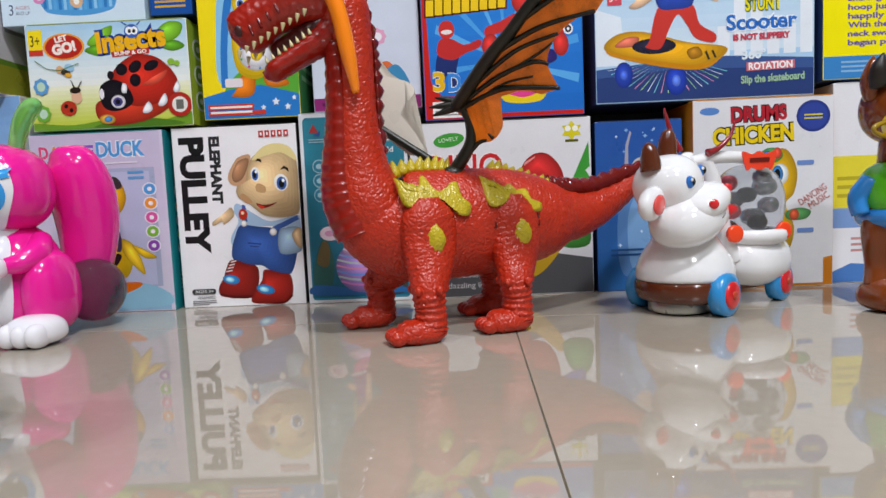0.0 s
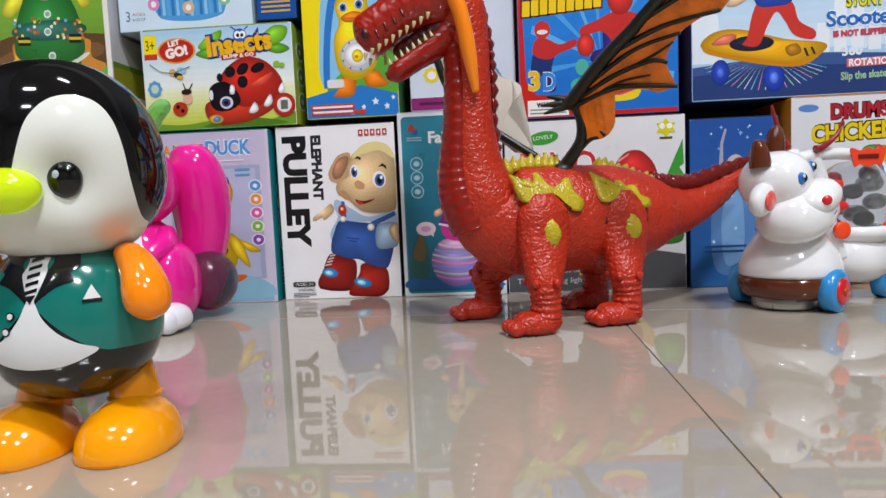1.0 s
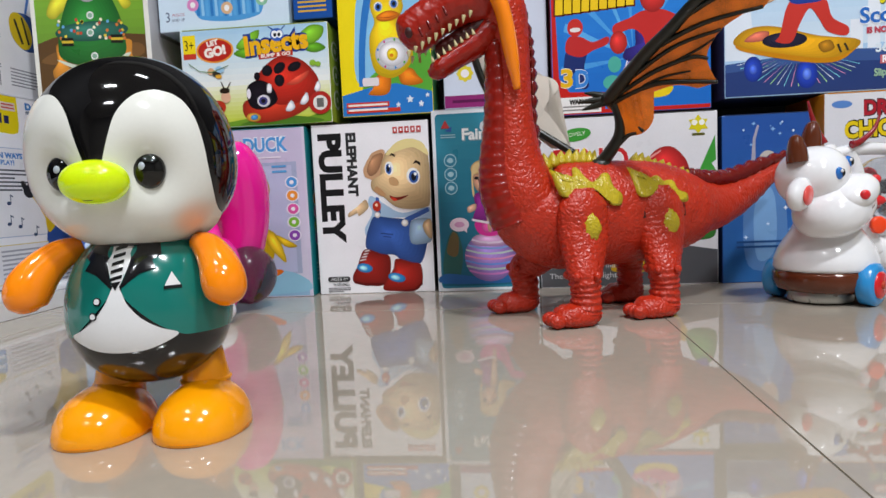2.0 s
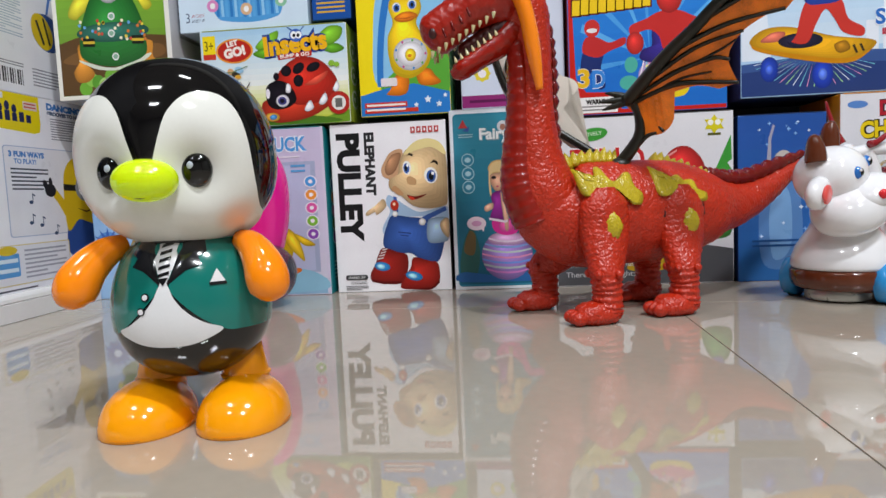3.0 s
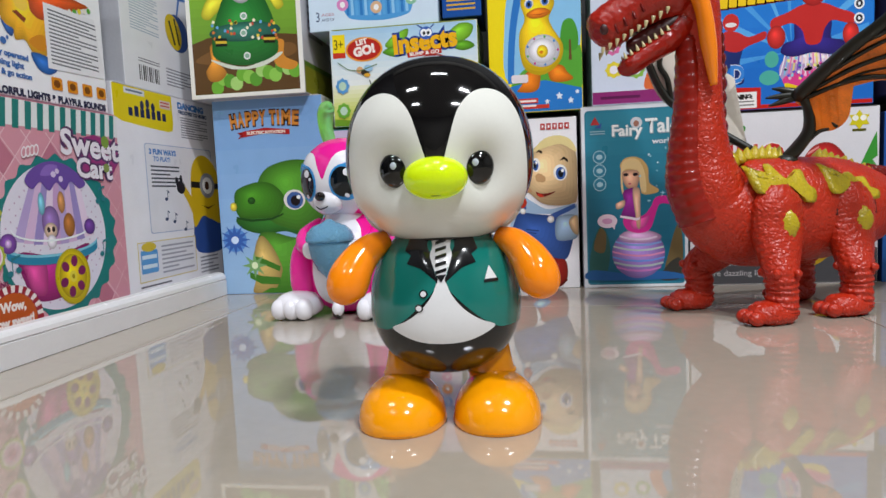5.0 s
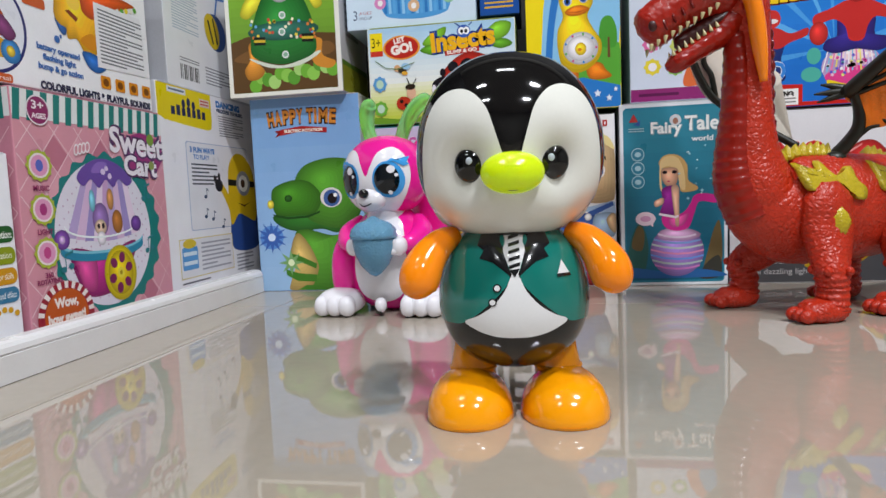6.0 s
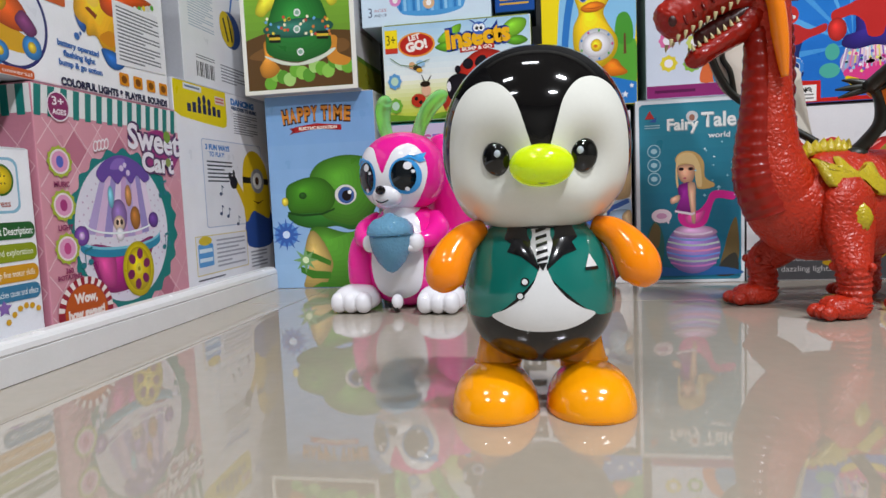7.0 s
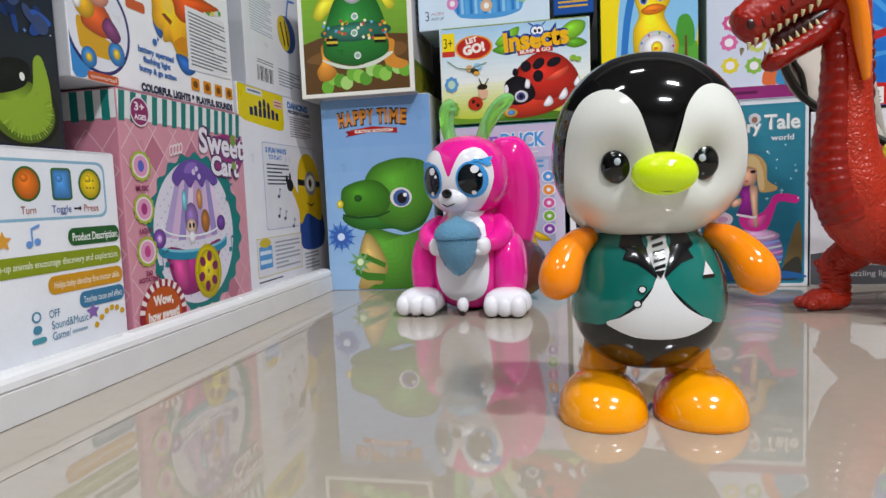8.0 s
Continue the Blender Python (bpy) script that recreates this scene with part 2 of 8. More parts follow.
def build_room():
    paint = surface("wall_paint", "86847f", 0.6, 0.06, 4.0)
    # near black puts the shade of the gaps between boxes into the colour
    shade = surface("gap_shade", "1c1b1a", 0.6, 0.1, 6.0)
    for name, b in (("wall_north", (-2.2, 1.16, 0, 2.2, 1.28, 2.5)), ("wall_south", (-2.2, -3.7, 0, 2.2, -3.58, 2.5)),
                    ("wall_west", (-2.32, -3.7, 0, -2.2, 1.28, 2.5)), ("wall_east", (2.2, -3.7, 0, 2.32, 1.28, 2.5))):
        tagged(part(name, block(*b), paint), "pale painted shop wall", "wall", kind="structure")
    tagged(part("ceiling", block(-2.32, -3.7, 2.5, 2.32, 1.28, 2.6), surface("ceiling_paint", "a6a5a0", 0.7, 0.04, 3.0)),
           "white ceiling", "ceiling", kind="structure")
    # added sheets that stand in for the shade behind the boxes
    back = tagged(part("gap_shade_behind_boxes", block(-1.2, 0.99, 0, 1.2, 1.01, 1.3, 0.002), shade), "added panel painted near black for the shade behind the stacked boxes", "panel", kind="structure")
    side = tagged(part("gap_shade_behind_plinth", block(-0.99, -0.6, 0.0, -0.97, 0.988, 1.3, 0.002), shade), "added panel painted near black for the shade behind the boxes on the plinth", "panel", kind="structure")


def build_plinth():
    base = tagged(new("plinth"), "low white shelf base with a bevelled moulding", "shelf", kind="structure")
    white = surface("white_lacquer", "e4e3e4", 0.25, 0.04, 30.0)
    y0, y1 = -0.6, 0.8135
    section = [(-0.7260, 0.0005), (-0.7050, 0.0005), (-0.7050, 0.0222), (-0.7064, 0.0228), (-0.7064, 0.0236), (-0.7052, 0.0243), (-0.7062, 0.0285), (-0.7085, 0.0315), (-0.7120, 0.0332), (-0.7210, 0.0336), (-0.7248, 0.0326), (-0.7260, 0.0300)]
    part("moulding", rings([[(x, y, z) for x, z in section] for y in (y0, y1)]), white, base)
    part("top_board", block(-0.967, y0, 0.0005, -0.7265, 0.985, 0.0122), surface("white_lacquer", "dddcdd", 0.28, 0.05, 30.0), base)


build_floor()
build_room()
build_plinth()

# ---------------------------------------------------------------- the dancing toy in front
def face_paint():
    """Cream plastic with an airbrushed orange blush on each cheek."""
    m = surface("cream_plastic", "e6e6df", 0.10, 0.03, 30.0, coat=0.3)
    nt = m.node_tree
    bsdf = nt.nodes["Principled BSDF"]
    base = bsdf.inputs["Base Color"].links[0].from_socket
    tex = nt.nodes.new("ShaderNodeTexCoord")
    for s in (-1, 1):
        dist = nt.nodes.new("ShaderNodeVectorMath")
        dist.operation = "DISTANCE"
        dist.inputs[1].default_value = (s * 0.040, -0.022, 0.1215)
        ramp = nt.nodes.new("ShaderNodeMapRange")
        ramp.interpolation_type = "SMOOTHSTEP"
        ramp.inputs["From Min"].default_value, ramp.inputs["From Max"].default_value = 0.004, 0.016
        ramp.inputs["To Min"].default_value, ramp.inputs["To Max"].default_value = 0.45, 0.0
        mix = nt.nodes.new("ShaderNodeMix")
        mix.data_type = "RGBA"
        nt.links.new(tex.outputs["Object"], dist.inputs[0])
        nt.links.new(dist.outputs["Value"], ramp.inputs["Value"])
        nt.links.new(ramp.outputs[0], mix.inputs[0])
        nt.links.new(base, mix.inputs[6])
        mix.inputs[7].default_value = (*lin("f0a070"), 1)
        base = mix.outputs[2]
    nt.links.new(base, bsdf.inputs["Base Color"])
    return m


def lit_beak():
    """Clear lime plastic over a small lamp."""
    m = surface("lit_plastic", "cfe010", 0.10, 0.06, 40.0, coat=0.3, sub=0.3)
    bsdf = m.node_tree.nodes["Principled BSDF"]
    bsdf.inputs["Emission Color"].default_value = (*lin("a4e000"), 1)
    bsdf.inputs["Emission Strength"].default_value = 0.22
    return m


def build_penguin(at):
    toy = thing("toy_penguin", at, "glossy black and white toy penguin in a painted teal jacket", "toy")
    black, white = plastic("0b0a0c", 0.07), plastic("e9e6da", 0.10)
    orange, amber = plastic("ff8c0a", 0.12, 0.05), plastic("ffa206", 0.12)
    teal, dark, cloth = plastic("12766c", 0.14), plastic("16161a", 0.14), plastic("e6e6e8", 0.14)

    # head: broad rounded form, flattened below
    hc, hs, power, taper = Vector((0, 0.0, 0.1605)), (0.0545, 0.047, 0.0535), 2.2, 0.07
    bm = egg(hc, hs, power, 96, 72, taper)
    for v in bm.verts:
        if v.co.y < 0:
            for ex in (-0.0262, 0.0262):
                v.co.y += 0.0150 * math.exp(-((v.co.x - ex) / 0.0150) ** 2 - ((v.co.z - 0.1465) / 0.0165) ** 2)
    part("head", bm, black, toy, smooth=True)

    def on_head(lift):
        def put(x, z):
            q = (z - hc.z) / hs[2]
            c = max(0.0, 1 - abs(q) ** power) ** (1 / power)
            w = c * (1 - taper * math.copysign(abs(q), q))
            k = abs(x) / hs[0] / max(w, 1e-6)
            y = hs[1] * w * max(0.0, 1 - k ** power) ** (1 / power)
            p = Vector((x, -y, z))
            n = Vector((x / hs[0] ** 2, -y / hs[1] ** 2, (z - hc.z) / hs[2] ** 2)).normalized()
            # shallow eye sockets and cheeks
            for ex in (-0.0262, 0.0262):
                d2 = ((x - ex) / 0.0150) ** 2 + ((z - 0.1465) / 0.0165) ** 2
                p -= n * 0.0108 * math.exp(-d2)
            return p + n * lift
        return put

    half = [(0.0066, 0.1560), (0.0088, 0.1670), (0.0128, 0.1785), (0.0200, 0.1868), (0.0290, 0.1890), (0.0380, 0.1850), (0.0447, 0.1740), (0.0485, 0.1560),
            (0.0485, 0.1360), (0.0430, 0.1205), (0.0310, 0.1125), (0.0120, 0.1095)]
    face = curve2([(0.0, 0.1490)] + half + [(0.0, 0.1092)] + [(-x, z) for x, z in half[::-1]], 8)
    part("face", patch(face, on_head(0.0013), 36, (0.0, 0.137)), face_paint(), toy, "cream white face with sunken eye sockets", True)
    for side in (-1, 1):
        ex = 0.0262 * side
        eye = part("eye", egg(on_head(0.0)(ex, 0.1465) + Vector((0, -0.0016, 0)), (0.0090, 0.0058, 0.0098), 2.0, 28, 18), plastic("050506", 0.05), toy, "glossy black eye", True)
        part("eye_glint", egg(on_head(0.0)(ex, 0.1465) + Vector((-0.0008, -0.0068, 0.0018)), (0.0019, 0.0010, 0.0022), 2.0, 14, 10), plastic("b4bcc6", 0.15), eye, smooth=True)
    part("beak", egg((0, -0.0465, 0.1435), (0.0168, 0.0125, 0.0112), 2.1, 36, 24), lit_beak(), toy, "shiny lime yellow beak lit from within", True)
    part("mouth_line", limb([(-0.0080, -0.0515, 0.1362, 0.0002, 0.0002), (0, -0.0541, 0.1342, 0.0003, 0.0003), (0.0080, -0.0515, 0.1362, 0.0002, 0.0002)], 6, 8), plastic("7a7a10", 0.3), toy, smooth=True)

    # body: an egg with the jacket painted on
    bc, bs = Vector((0, 0.004, 0.0745)), (0.0445, 0.0405, 0.0465)
    part("body", egg(bc, bs, 2.15, 56, 40, 0.06), dark, toy, smooth=True)

    def on_body(lift):
        def put(a, z):
            """a: angle round the body in degrees, 0 at the front."""
            q = max(-0.999, min(0.999, (z - bc.z) / bs[2]))
            w = (1 - abs(q) ** 2.15) ** (1 / 2.15) * (1 - 0.06 * q)
            ca, sa = math.cos(radians(a - 90)), math.sin(radians(a - 90))
            pw = 2 / 2.15
            p = Vector((bs[0] * w * math.copysign(abs(ca) ** pw, ca), bs[1] * w * math.copysign(abs(sa) ** pw, sa), z - bc.z))
            n = Vector((p.x / bs[0] ** 2, p.y / bs[1] ** 2, p.z / bs[2] ** 2)).normalized()
            return p + n * lift + bc
        return put

    def band(name, lower, upper, mat, lift, a0, a1, steps=72, rows=10, label=""):
        loops = []
        for i in range(steps + 1):
            a = a0 + (a1 - a0) * i / steps
            lo, hi = lower(a), upper(a)
            loops.append([on_body(lift)(a, lo + (hi - lo) * j / rows) for j in range(rows + 1)])
        bm = bmesh.new()
        vs = [[bm.verts.new(p) for p in loop] for loop in loops]
        for p, q in zip(vs, vs[1:]):
            for j in range(rows):
                bm.faces.new((p[j], q[j], q[j + 1], p[j + 1]))
        return part(name, bm, mat, toy, label, True)

    # jacket: open in front, its hem curving up to the lapels
    def hem(a):
        b = abs(a)
        if b < 47:
            return 0.0602 + 0.028 * (1 - (b / 47) ** 0.9) ** 1.6
        return 0.0602 - 0.001 * math.sin(radians((b - 47) * 1.35))
    for s in (-1, 1):
        band("jacket", hem, lambda a: 0.1175, teal, 0.0006, 3 * s, 180 * s, 80, 12, "teal green painted jacket")
    vest = curve2([(0, 0.0900), (6.5, 0.0795), (15, 0.0715), (26, 0.0660), (38, 0.0622), (30, 0.0582), (16, 0.0546), (0, 0.0535), (-16, 0.0546), (-30, 0.0582), (-38, 0.0622), (-26, 0.0660), (-15, 0.0715), (-6.5, 0.0795)], 6)
    part("vest", patch(vest, on_body(0.0009), 12, (0, 0.058)), cloth, toy, "white painted belly", True)
    shirt = [(-16, 0.1145), (-8, 0.1140), (0, 0.1138), (8, 0.1140), (16, 0.1145), (8, 0.1), (1.5, 0.0875), (-1.5, 0.0875), (-8, 0.1)]
    part("shirt", patch(shirt, on_body(0.0011), 8, (0, 0.106)), cloth, toy, "white shirt front", True)
    tie = bmesh.new()
    for k in range(5):
        z = 0.1075 - 0.0038 * k
        w = 4.4 - 0.25 * k
        patch([(-w, z - 0.0012), (w, z + 0.0005), (w, z + 0.0022), (-w, z + 0.0006)], on_body(0.0014), 3, bm=tie)
    patch([(-4.6, 0.1095), (4.6, 0.1095), (6.2, 0.1142), (-6.2, 0.1142)], on_body(0.0014), 3, bm=tie)
    patch([(-3.4, 0.0905), (3.0, 0.0912), (0, 0.0868)], on_body(0.0014), 3, bm=tie)
    part("tie", tie, dark, toy, "black striped tie", True)
    for s in (-1, 1):
        lapel = [(s * a, z) for a, z in ((12, 0.1148), (40, 0.1142), (33, 0.1035), (25, 0.1012), (27, 0.0968), (15, 0.0945), (2, 0.0868), (8, 0.1005))]
        part("lapel", patch(lapel, on_body(0.0012), 8, (s * 20, 0.1045)), dark, toy, "black painted lapel", True)
    for i, z in enumerate((0.0812, 0.0736)):
        b = part("button", patch(ellipse(-11.5 - 3.2 * i, z, 3.0, 0.0022, 20), on_body(0.0013), 2), dark, toy, smooth=True)
        part("button_face", patch(ellipse(-11.5 - 3.2 * i, z, 2.0, 0.0015, 16), on_body(0.0016), 2), cloth, b, smooth=True)
    part("pocket_square", patch([(31, 0.0872), (43, 0.0872), (38.0, 0.0945)], on_body(0.0013), 2), cloth, toy, "white painted pocket square", True)
    part("pocket_edge", patch([(30.5, 0.0858), (43.5, 0.0858), (43.5, 0.0874), (30.5, 0.0874)], on_body(0.0014), 2), dark, toy, smooth=True)
    part("neck_ring", lathe([(0.024, 0.1085), (0.0275, 0.1095), (0.0275, 0.1125), (0.02, 0.1135)], 40, (0, 0.003, 0)), dark, toy, smooth=True)

    # arms: a shoulder stub widening to a paddle hand
    for s in (-1, 1):
        arm = [(s * 0.034, -0.004, 0.1085, 0.0065, 0.0065), (s * 0.0415, -0.011, 0.1055, 0.0088, 0.0085), (s * 0.0485, -0.018, 0.0980, 0.0105, 0.0105), (s * 0.0530, -0.0235, 0.0890, 0.0120, 0.0120),
               (s * 0.0545, -0.026, 0.0810, 0.0102, 0.0105), (s * 0.0547, -0.0265, 0.0765, 0.005, 0.0055), (s * 0.0547, -0.0265, 0.0752, 0.001, 0.001)]
        part("arm", limb(arm, 6, 28), orange, toy, "orange plastic wing arm", True)

    # feet: domed shoes on short legs
    for s in (-1, 1):
        x = s * 0.0285
        leg = part("leg", lathe([(0.0145, 0.018), (0.0140, 0.027), (0.0120, 0.036), (0.0100, 0.048)], 28, (x * 0.92, 0.010, 0)), amber, toy, smooth=True)
        part("ankle_ring", lathe([(0.0138, 0.0245), (0.0150, 0.0255), (0.0150, 0.0267), (0.0135, 0.0277)], 28, (x * 0.92, 0.010, 0)), amber, leg, smooth=True)
        loops = []
        for z, k in ((0.0, 0.985), (0.0012, 1.0), (0.005, 0.995), (0.011, 0.95), (0.017, 0.84), (0.0220, 0.67), (0.0255, 0.47), (0.0276, 0.25), (0.0283, 0.04)):
            loop = []
            for i in range(40):
                a = 2 * math.pi * i / 40
                fx = 0.0262 * k * math.copysign(abs(math.cos(a)) ** 0.9, math.cos(a))
                fy = 0.032 * k * math.copysign(abs(math.sin(a)) ** 0.9, math.sin(a))
                loop.append((x + fx, -0.004 + fy + (1 - k) * 0.004, z))
            loops.append(loop)
        foot = part("foot", rings(loops), amber, toy, "amber yellow domed plastic foot", True)
        part("sole", rings([[(x + 0.0266 * math.cos(2 * math.pi * i / 40), -0.004 + 0.0324 * math.sin(2 * math.pi * i / 40), z) for i in range(40)] for z in (0.0004, 0.0016)]), plastic("cf7d04", 0.3), foot)
    return toy


build_penguin(pose(-0.308, 0.311, 0, 0, 0, 5))

# ---------------------------------------------------------------- cartons: back row below
def west(label, y0, y1, x, z0, z1, depth, front, side, yaw=0.0, sunk=0.0):
    """A carton on the plinth whose front faces +x; sunk: how far it reaches below its printed front."""
    w, h = y1 - y0, z1 - z0
    box = thing("toy_box", pose(x, y0, z0, 0, 0, 90 + yaw), label, "toy box", "boxes on the plinth")
    bm = block(0, 0, -sunk, w, depth, h, 0.0012, 2)
    for f in bm.faces:
        f.material_index = 0 if f.normal.y < -0.7 else 1
    part("carton", bm, [ink(front), board(side)], box)
    bm = bmesh.new()
    block(0.004, -0.0003, h - 0.0006, w - 0.004, 0.0008, h + 0.0004, bm=bm)
    part("top_flap", bm, board(side), box)
    return box, Face(box, pose(0, 0, 0, 90, 0, 0), w, h)


b_happy, f_happy = carton("pale blue toy carton with a green dinosaur picture", -0.709, -0.545, 0.815, 0, 0.281, 0.12, "7fa9d8", "d6d5d8")
b_duck, f_duck = carton("pale lilac toy carton with a yellow duck picture and teal sides", -0.529, -0.360, 0.800, 0, 0.2285, 0.11, "cfc6dc", "12828a")
b_ele, f_ele = carton("white toy carton with black lettering and an elephant picture", -0.354, -0.195, 0.812, 0, 0.2305, 0.11, "f0eff2", "1c1c1e")
b_fairy, f_fairy = carton("white-edged teal toy carton with a mermaid doll picture", -0.190, -0.0555, 0.806, 0, 0.240, 0.10, "dfe4ea", "c9ced6")
b_dino, f_dino = carton("white and grey toy carton with a red dinosaur picture", -0.053, 0.174, 0.808, 0, 0.2215, 0.11, "e2e2e6", "4a4a4c")
b_frz, f_frz = carton("deep blue toy carton with pale figures and stars", 0.179, 0.287, 0.808, 0, 0.2135, 0.12, "2b5fae", "1b3566")
b_drum, f_drum = carton("white toy carton with red and yellow title and an orange edge", 0.293, 0.462, 0.788, 0, 0.2315, 0.11, "e0dfe4", "d98a1c")
b_far, f_far = carton("white and blue toy carton behind the brown toy", 0.468, 0.660, 0.800, 0, 0.246, 0.11, "e4e3ea", "c8c9cf")

# upper row
b_frog, f_frog = carton("white-edged toy carton with a green frog picture", -0.729, -0.561, 0.797, 0.2815, 0.455, 0.13, "e8e6de", "bdbcc0")
b_ins, f_ins = carton("bright toy carton with a red ladybird picture", -0.526, -0.322, 0.808, 0.2330, 0.3645, 0.11, "eef0ea", "8c9a3a")
b_blue, f_blue = carton("pale blue toy carton with a blue crystal base", -0.555, -0.374, 0.812, 0.3650, 0.50, 0.10, "cfe2f2", "b9d2e6")
b_navy, f_navy = carton("dark blue toy carton with yellow lettering", -0.369, -0.316, 0.815, 0.3705, 0.50, 0.09, "1a4f9e", "163a72")
b_yd, f_yd = carton("yellow and blue toy carton with a duck picture", -0.308, -0.186, 0.808, 0.2375, 0.455, 0.10, "f4dc18", "2d6b3a")
b_pink, f_pink = carton("pale toy carton with a plum stripe and coloured dots", -0.173, -0.035, 0.825, 0.2435, 0.47, 0.08, "cfd6e6", "b9bfce")
b_hero, f_hero = carton("blue and red toy carton with an acrobat toy picture", -0.031, 0.168, 0.812, 0.2245, 0.43, 0.09, "1f74cc", "8a1218")
b_scoot, f_scoot = carton("blue and white toy carton with a yellow skateboard picture", 0.180, 0.445, 0.800, 0.2335, 0.44, 0.12, "a9cbea", "2a3a6a", 0.0)
b_text, f_text = carton("yellow and blue toy carton with violet lettering", 0.455, 0.64, 0.800, 0.250, 0.43, 0.12, "f2e400", "3a5a9a")

# boxes on the plinth
b_prod, f_prod = west("white toy carton with coloured description bands", 0.12, 0.430, -0.757, 0.0320, 0.186, 0.11, "f2f4fa", "e4e6ee", sunk=0.0196)
b_sweet, f_sweet = west("pink quilted toy carton with a candy cart picture", 0.434, 0.659, -0.753, 0.0124, 0.246, 0.10, "d695a4", "c47f92")
b_min, f_min = west("white and yellow toy carton with a goggled figure picture", 0.660, 0.965, -0.757, 0.0124, 0.2885, 0.12, "eeedf2", "d6d6dc")
b_batt, f_batt = west("white toy carton with a yellow ride-on toy picture", 0.388, 0.652, -0.757, 0.2480, 0.44, 0.12, "f2f2f6", "c6c6cc")
b_grey, f_grey = west("grey-white toy carton with a bar code and striped toy", 0.694, 0.965, -0.760, 0.2895, 0.455, 0.12, "e4e5ea", "b4b5bc")
b_dark, f_dark = west("dark glossy toy carton with a green glowing eye", 0.14, 0.385, -0.766, 0.1868, 0.42, 0.12, "14203a", "3a3a2c")
f_min.w, f_grey.w = 0.27, 0.20

# ---------------------------------------------------------------- pink squirrel toy
def build_squirrel(at):
    toy = thing("toy_squirrel", at, "glossy pink and white toy squirrel holding a blue acorn", "toy")
    pink, white = plastic("f0209a", 0.10, 0.1), plastic("eceaf0", 0.12)
    black = plastic("0a080c", 0.06)
    green = surface("clear_plastic", "b0ff98", 0.05, 0.05, 40.0, clear=0.65, ior=1.2)
    aqua = surface("clear_plastic", "86c2e4", 0.10, 0.08, 90.0, bump=0.9, bump_scale=330.0, clear=0.5, ior=1.3)
    bc, bs = Vector((0, 0.0, 0.062)), (0.050, 0.046, 0.062)
    part("body", egg(bc, bs, 2.3, 48, 36, 0.12), pink, toy, smooth=True)

    def on(c, s, power, taper, lift):
        def put(x, z):
            q = max(-0.999, min(0.999, (z - c.z) / s[2]))
            w = (1 - abs(q) ** power) ** (1 / power) * (1 - taper * q)
            k = min(0.999, abs(x - c.x) / s[0] / max(w, 1e-6))
            y = s[1] * w * (1 - k ** power) ** (1 / power)
            n = Vector(((x - c.x) / s[0] ** 2, -y / s[1] ** 2, (z - c.z) / s[2] ** 2)).normalized()
            return Vector((x, c.y - y, z)) + n * lift
        return put
    belly = curve2([(0, 0.014), (-0.022, 0.022), (-0.030, 0.045), (-0.029, 0.075), (-0.022, 0.105), (0, 0.115), (0.022, 0.105), (0.029, 0.075), (0.030, 0.045), (0.022, 0.022)], 5)
    part("belly", patch(belly, on(bc, bs, 2.3, 0.12, 0.0012), 12, (0, 0.06)), white, toy, "white painted belly", True)
    part("chest", egg((0, -0.008, 0.108), (0.024, 0.026, 0.022), 2.2, 28, 18), white, toy, smooth=True)
    for s in (-1, 1):
        part("thigh", egg((s * 0.048, -0.008, 0.050), (0.021, 0.034, 0.043), 2.3, 30, 24, 0.05), pink, toy, smooth=True)
        foot = part("foot", egg((s * 0.051, -0.040, 0.0155), (0.0265, 0.0265, 0.0155), 2.5, 36, 18, 0.1), white, toy, "white moulded foot", True)
        for k in (-1, 0, 1):
            part("toe", egg((s * 0.051 + k * 0.0145, -0.056, 0.0125), (0.0095, 0.0135, 0.0122), 2.3, 18, 14), white, foot, smooth=True)
        part("arm", limb([(s * 0.034, 0.0, 0.103, 0.011, 0.011), (s * 0.044, -0.018, 0.092, 0.0125, 0.0125), (s * 0.040, -0.036, 0.083, 0.011, 0.011), (s * 0.031, -0.047, 0.081, 0.008, 0.008)], 6, 20), pink, toy, smooth=True)
        hand = part("hand", egg((s * 0.0255 + 0.002, -0.056, 0.079), (0.0095, 0.012, 0.0105), 2.3, 20, 14), white, toy, "small white paw", True)
        for k in (-1, 1):
            part("finger", egg((s * 0.021 + 0.002, -0.064, 0.079 + 0.005 * k), (0.006, 0.005, 0.0042), 2.0, 12, 8), white, hand, smooth=True)
    # acorn
    acorn = part("acorn", lathe([(0.0008, 0.0465), (0.006, 0.049), (0.0155, 0.059), (0.0215, 0.072), (0.0238, 0.086), (0.0235, 0.0895)], 32, (0.002, -0.064, 0)), aqua, toy, "translucent blue acorn", True)
    part("acorn_cap", lathe([(0.0258, 0.0890), (0.0265, 0.092), (0.0245, 0.099), (0.018, 0.1055), (0.008, 0.109), (0.003, 0.1125), (0.0006, 0.1128)], 32, (0.002, -0.064, 0)), aqua, acorn, smooth=True)
    # tail
    tail = [(0.030, 0.060, 0.02, 0.016, 0.018), (0.036, 0.068, 0.060, 0.024, 0.026), (0.040, 0.070, 0.110, 0.033, 0.030), (0.040, 0.064, 0.155, 0.036, 0.031), (0.036, 0.056, 0.185, 0.030, 0.026), (0.032, 0.050, 0.2, 0.016, 0.014), (0.031, 0.049, 0.2045, 0.002, 0.002)]
    part("tail", limb(tail, 12, 72, side=(1, 0, 0)), pink, toy, "tall glossy pink tail", True)
    ball = surface("smoked_clear_plastic", "8c828a", 0.04, 0.2, 60.0, bump=0.6, bump_scale=110.0, clear=0.9, ior=1.3)
